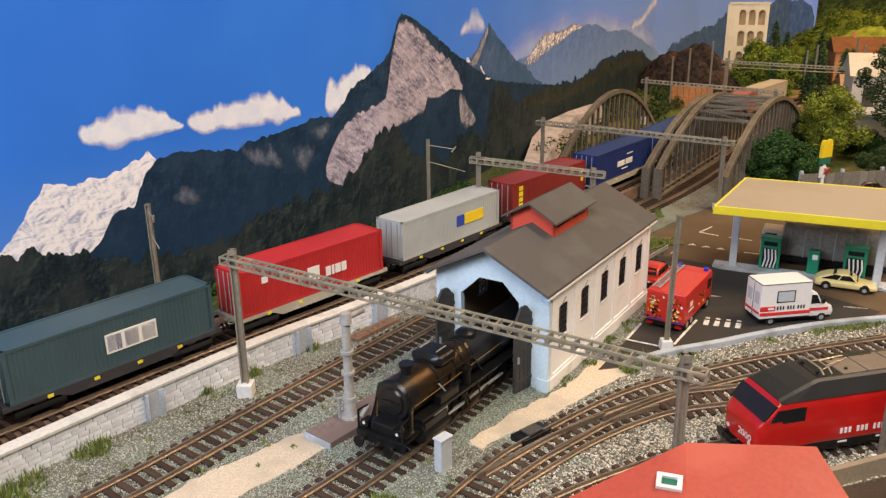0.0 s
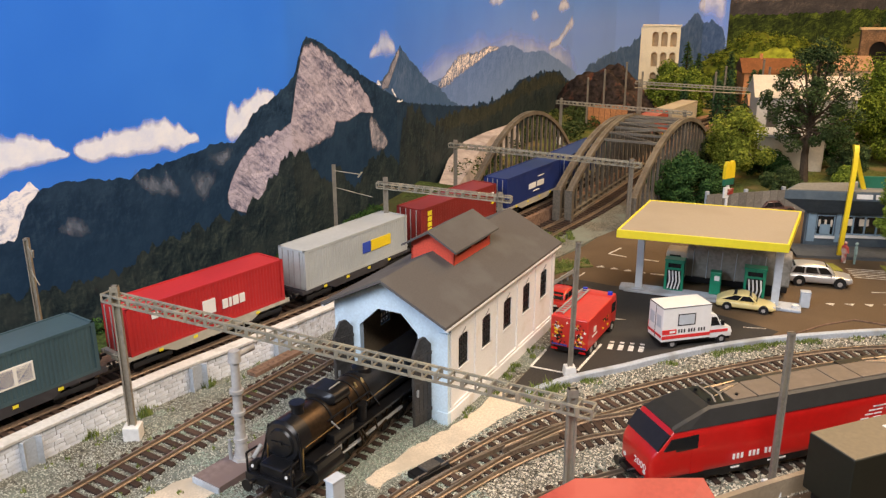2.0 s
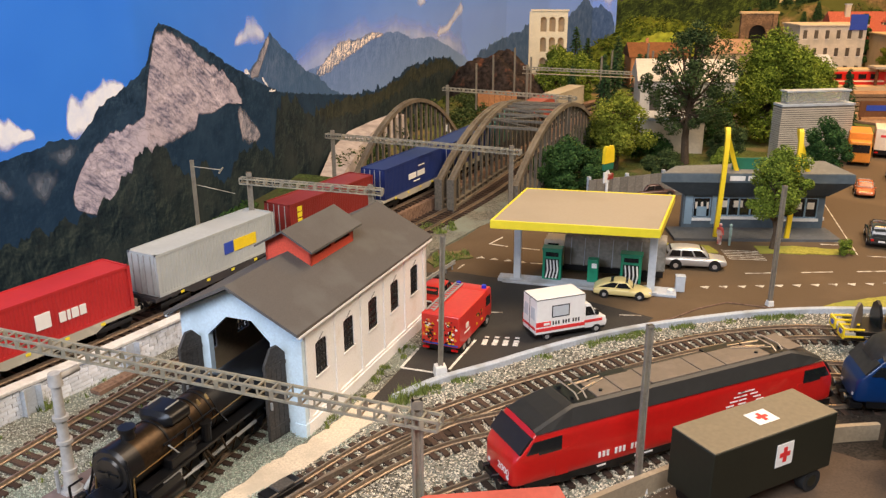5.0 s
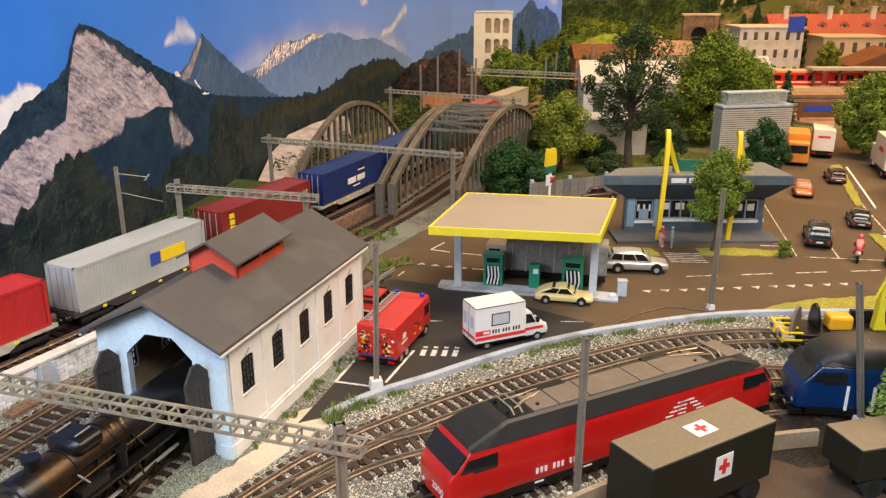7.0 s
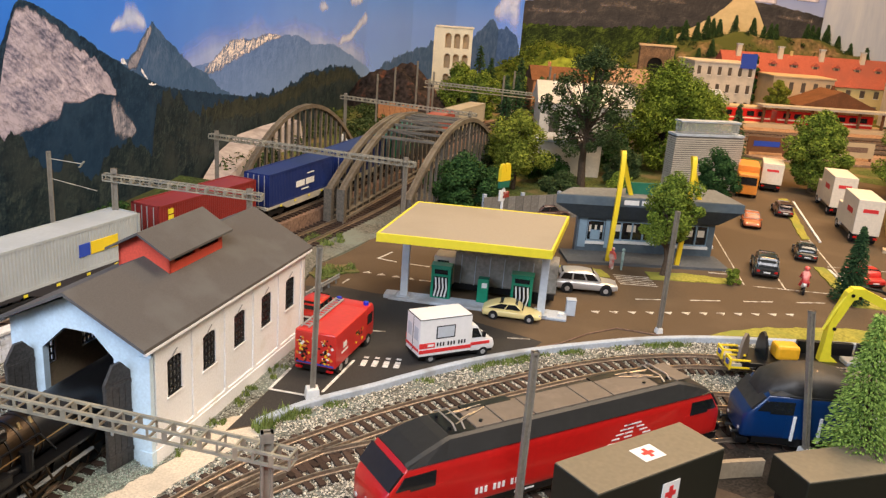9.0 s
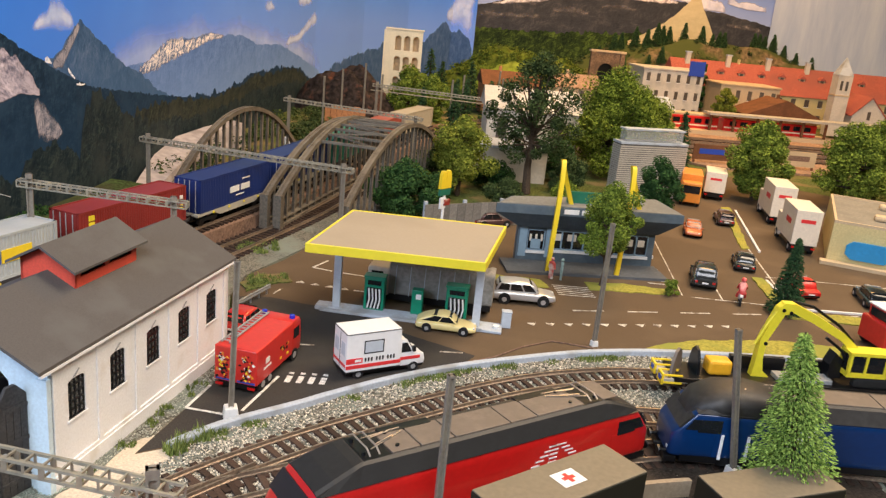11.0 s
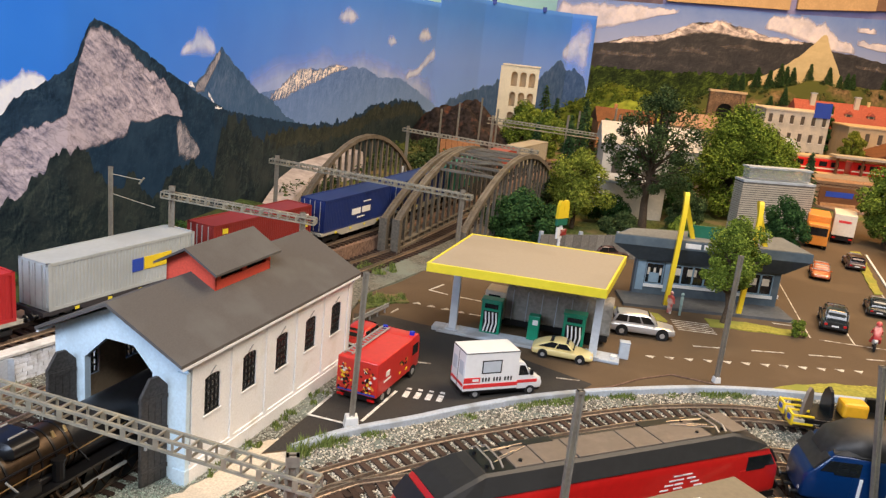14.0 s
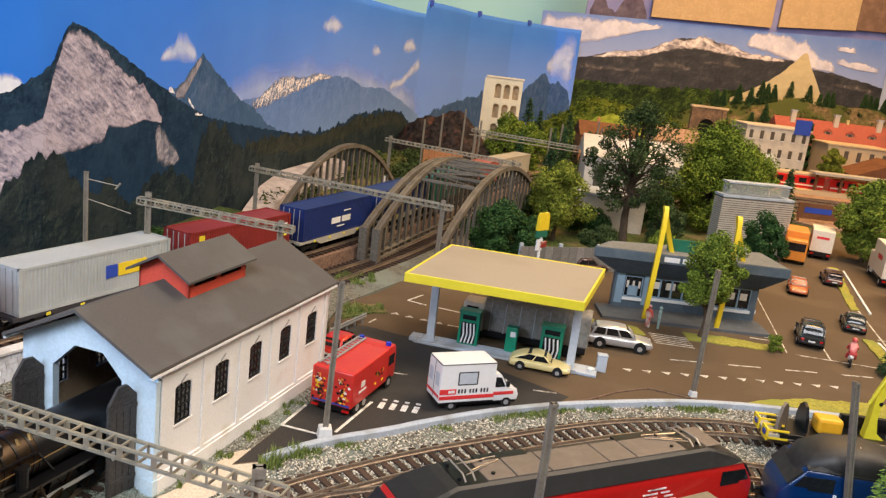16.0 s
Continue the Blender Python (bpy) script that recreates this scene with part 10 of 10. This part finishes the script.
def far_station():
    p = thing("station_platform", 112, 158, 0, -14, "long platform with a grey canopy at the station", "platform")
    part("slab", B((0, 62, 0, 4, 0, 0.9)), BUFF, p)
    part("canopy", B((14, 60, 0.2, 3.8, 4.4, 4.9)), GREY_SLAT, p)
    for k in range(9):
        part("post", B((15 + 5.4 * k, 15.5 + 5.4 * k, 1.8, 2.2, 0.9, 4.4)), BROWN_WOOD, p)
    for k, x in enumerate((108.5, 131)):
        t = thing("passenger_coach", x, 162 - 5.6 * k, 0, -14, "red and cream passenger coach at the station", "coach", "station train")
        part("body", B((0, 22, 0, 3.2, 0.7, 3.6), bevel=0.2), LOCO_RED, t)
        part("roof", B((0.1, 21.9, 0.15, 3.05, 3.5, 4.2), bevel=0.25), BUFF, t)
        for i in range(8):
            part("window", B((1.4 + 2.5 * i, 3.0 + 2.5 * i, -0.04, 0.0, 2.1, 3.1)), GLASS_DARK, t)
        part("stripe", B((0.2, 21.8, -0.03, 0.0, 1.5, 1.8)), BOX_WHITE, t)
    for k in range(4):
        track("railway_track", [(96, 152.5 + 0.2 - 6.0 * k), (130, 143.5 - 6.0 * k), (170, 133 - 6 * k)], 0.05, label="distant rails in front of the station", near=lambda q: False)
    sheet("yard_ground", [(84, 158), (100, 120), (180, 98), (190, 150), (110, 172)], -0.3, 0.06, mat("yard_gravel", (0.34, 0.22, 0.15), 0.95, vary=0.3, scale=250, bump=0.05), "reddish brown gravel of the station yard", category="ground")
    for x, y, w, m in ((99, 123.5, 7, BROWN_WOOD), (107.5, 121.5, 6, BOX_WHITE), (115, 119.5, 6, BUFF)):
        b = thing("advertising_hoarding", x, y, 0, -14, "low painted hoarding along the station fence", "hoarding", "hoardings")
        part("board", B((0, w, 0, 0.25, 0.6, 3.2)), m, b)
        part("printed_bar", B((w * 0.15, w * 0.8, -0.04, 0, 1.6, 2.5)), BLUE_PRINT if m is BROWN_WOOD else EARTH, b)
        part("post", B((0.2, 0.5, 0, 0.3, 0, 0.6), (w - 0.5, w - 0.2, 0, 0.3, 0, 0.6)), BROWN_WOOD, b)


far_station()

# grassy hill in front of the far picture, and the rocky ridge beside it
def swell(u, v, high, seed):
    """Height of a mound at u, v, which run from -1 to 1 across it."""
    return high * max(0, 1 - math.hypot(u, v) ** 2.2) * (1 + 0.28 * noise.fractal((u * 2.2 + seed, v * 2.2, 0.1), 0.8, 2, 4)) - 0.5


def mound(name, material, label, cx, cy, rx, ry, high, turn, seed):
    bm = bmesh.new()
    n = 40
    g = {}
    for i in range(n + 1):
        for j in range(n + 1):
            u, v = 2 * i / n - 1, 2 * j / n - 1
            g[i, j] = bm.verts.new((u * rx, v * ry, swell(u, v, high, seed)))
    for i in range(n):
        for j in range(n):
            bm.faces.new((g[i, j], g[i + 1, j], g[i + 1, j + 1], g[i, j + 1]))
    ob = part(name, bm, material, None, label, smooth=True, kind="structure", category="hill")
    ob.matrix_world = at(cx, cy, 0, 0, 0, turn)
    return ob


HILL = mat("hill_grass", (0.078, 0.11, 0.011), 0.95, vary=0.5, scale=60, bump=0.2, second=(0.19, 0.21, 0.024), mix=0.45, coarse=9)
ROCKY = mat("tan_rock", (0.17, 0.12, 0.068), 0.95, vary=0.45, scale=90, bump=0.2, second=(0.07, 0.085, 0.024), mix=0.85, coarse=16)
mound("grass_hill", HILL, "green grassy hill below the far picture", 104, 205, 26, 16, 12.5, -14, 1.0)
mound("grass_hill", mat("meadow_grass", (0.17, 0.22, 0.022), 0.95, vary=0.4, scale=60, bump=0.15, second=(0.27, 0.30, 0.04), mix=0.5, coarse=9), "light green meadow slope behind the far tracks", 93.5, 186, 13, 8, 9.5, -14, 7.0)
mound("rock_hill", ROCKY, "overgrown tan rocky ridge carrying small conifers", 160, 204, 62, 15, 17.0, -14, 3.0)
rnd = random.Random(31)
for cx, cy, rx, ry, high, count, leaves, what in ((104, 205, 26, 16, 12.5, 190, LEAF_FLOCK, "bushy shrubs covering the grassy hill"), (160, 204, 62, 15, 17.0, 300, LEAF_OLIVE, "green shrubs growing over the rocky ridge")):
    verts, faces = [], []
    for k in range(count):
        u, v = rnd.uniform(-0.85, 0.85), rnd.uniform(-0.85, 0.5)
        if math.hypot(u, v) > 0.92:
            continue
        a = radians(-14)
        z = swell(u, v, high, 1.0 if rx < 30 else 3.0)
        leaf_cloud(verts, faces, Vector((cx + u * rx * math.cos(a) - v * ry * math.sin(a), cy + u * rx * math.sin(a) + v * ry * math.cos(a), z)), rnd.uniform(0.7, 1.7), 34, 0.5, rnd)
    me = bpy.data.meshes.new("hill_shrubs")
    me.from_pydata(verts, [], faces)
    me.materials.append(leaves)
    tagged(new("hill_shrubs", me), what, "shrubs", "", "stuff")

# conifers along the crest of the rocky ridge, most of them in small groups
rnd = random.Random(77)
for u, v, h in ((-0.44, 0.02, 6.2), (-0.41, 0.0, 5.6), (-0.345, 0.02, 6.4), (-0.295, -0.02, 5.8), (-0.25, 0.0, 7.0), (-0.222, 0.03, 5.6), (-0.195, 0.0, 5.4), (-0.125, 0.0, 7.6), (-0.04, 0.02, 5.8), (0.015, 0.06, 4.6), (0.045, 0.05, 4.6), (0.07, 0.06, 4.2), (0.21, 0.03, 5.4), (0.23, 0.0, 5.6), (0.26, 0.03, 5.4), (0.30, 0.0, 5.8), (0.36, 0.02, 6.0), (0.42, 0.0, 5.2), (0.5, 0.0, 5.6),
                (-0.43, -0.5, 4.8), (-0.32, -0.55, 4.6), (-0.26, -0.5, 4.8), (-0.52, -0.2, 5.0)):
    a = radians(-14)
    x, y = 160 + u * 62 * math.cos(a) - v * 15 * math.sin(a), 204 + u * 62 * math.sin(a) + v * 15 * math.cos(a)
    conifer(x, y, h, h * 0.24, NEEDLE, "small dark conifer on the far ridge", rnd.randrange(10 ** 6), z=swell(u, v, 17.0, 3.0) - 0.3, layers=20, per=90, size=0.32, group="conifers on the ridge")

# rusty rock bluff with small masts left of the arcaded building
mound("rock_bluff", mat("rust_rock", (0.032, 0.024, 0.022), 0.95, vary=0.5, scale=120, bump=0.2, second=(0.13, 0.05, 0.028), mix=0.22, coarse=60), "rust-brown rocky bluff at the end of the line", 47.5, 165.5, 11.5, 6, 8.2, -35, 5.0)
wall_ = thing("plank_wall", 39.5, 146, 0, -22, "low orange-brown plank wall below the bluff", "wall")
for k in range(7):
    part("plank", B((1.0 * k, 1.0 * k + 0.92, 0, 0.3, 0, 3.4 + 0.2 * (k % 3))), BUFF_ORANGE, wall_)
for k, (x, y) in enumerate(((38.5, 143), (42.5, 147), (47, 149), (51, 152), (66, 150), (74, 152), (82, 156), (60, 140), (68, 137), (88, 146))):
    mast(x, y, 0.8, 8.0 + (k % 3), "far grey catenary mast beside the distant track", plinth=False)
for k in range(3):
    w = thing("catenary_wire", 0, 0, 0, 0, "thin grey overhead wires over the far tracks", "wire", "overhead wires")
    bm = bmesh.new()
    pts = [(44 + 2 * k, 134 + 4 * k, 8.0 - 0.5 * k), (62 + 2 * k, 128 + 4 * k, 7.4 - 0.5 * k), (84, 124 + 5 * k, 7.8 - 0.5 * k)]
    for a, b in zip(pts, pts[1:]):
        rod(bm, a, b, 0.07, n=5)
    part("wire", bm, LATTICE, w)

# grey board fence behind the filling station
def fence():
    f = thing("board_fence", 36.5, 83.0, 0, 9, "grey weathered board fence behind the filling station", "fence")
    me = mesh_of("board", B((-0.46, 0.46, -0.05, 0.05, 0, 2.7), bevel=0.02), FENCE_GREY)
    for k in range(20):
        piece("board", me, f, at(0.5 + 0.95 * k, 0.0, 0.0))
    part("rail", B((0, 19, 0.05, 0.15, 0.5, 0.7), (0, 19, 0.05, 0.15, 2.0, 2.2)), FENCE_GREY, f)
    for k in range(5):
        part("post", B((4.6 * k, 4.6 * k + 0.35, 0.05, 0.35, 0, 3.0)), CONCRETE, f)


fence()
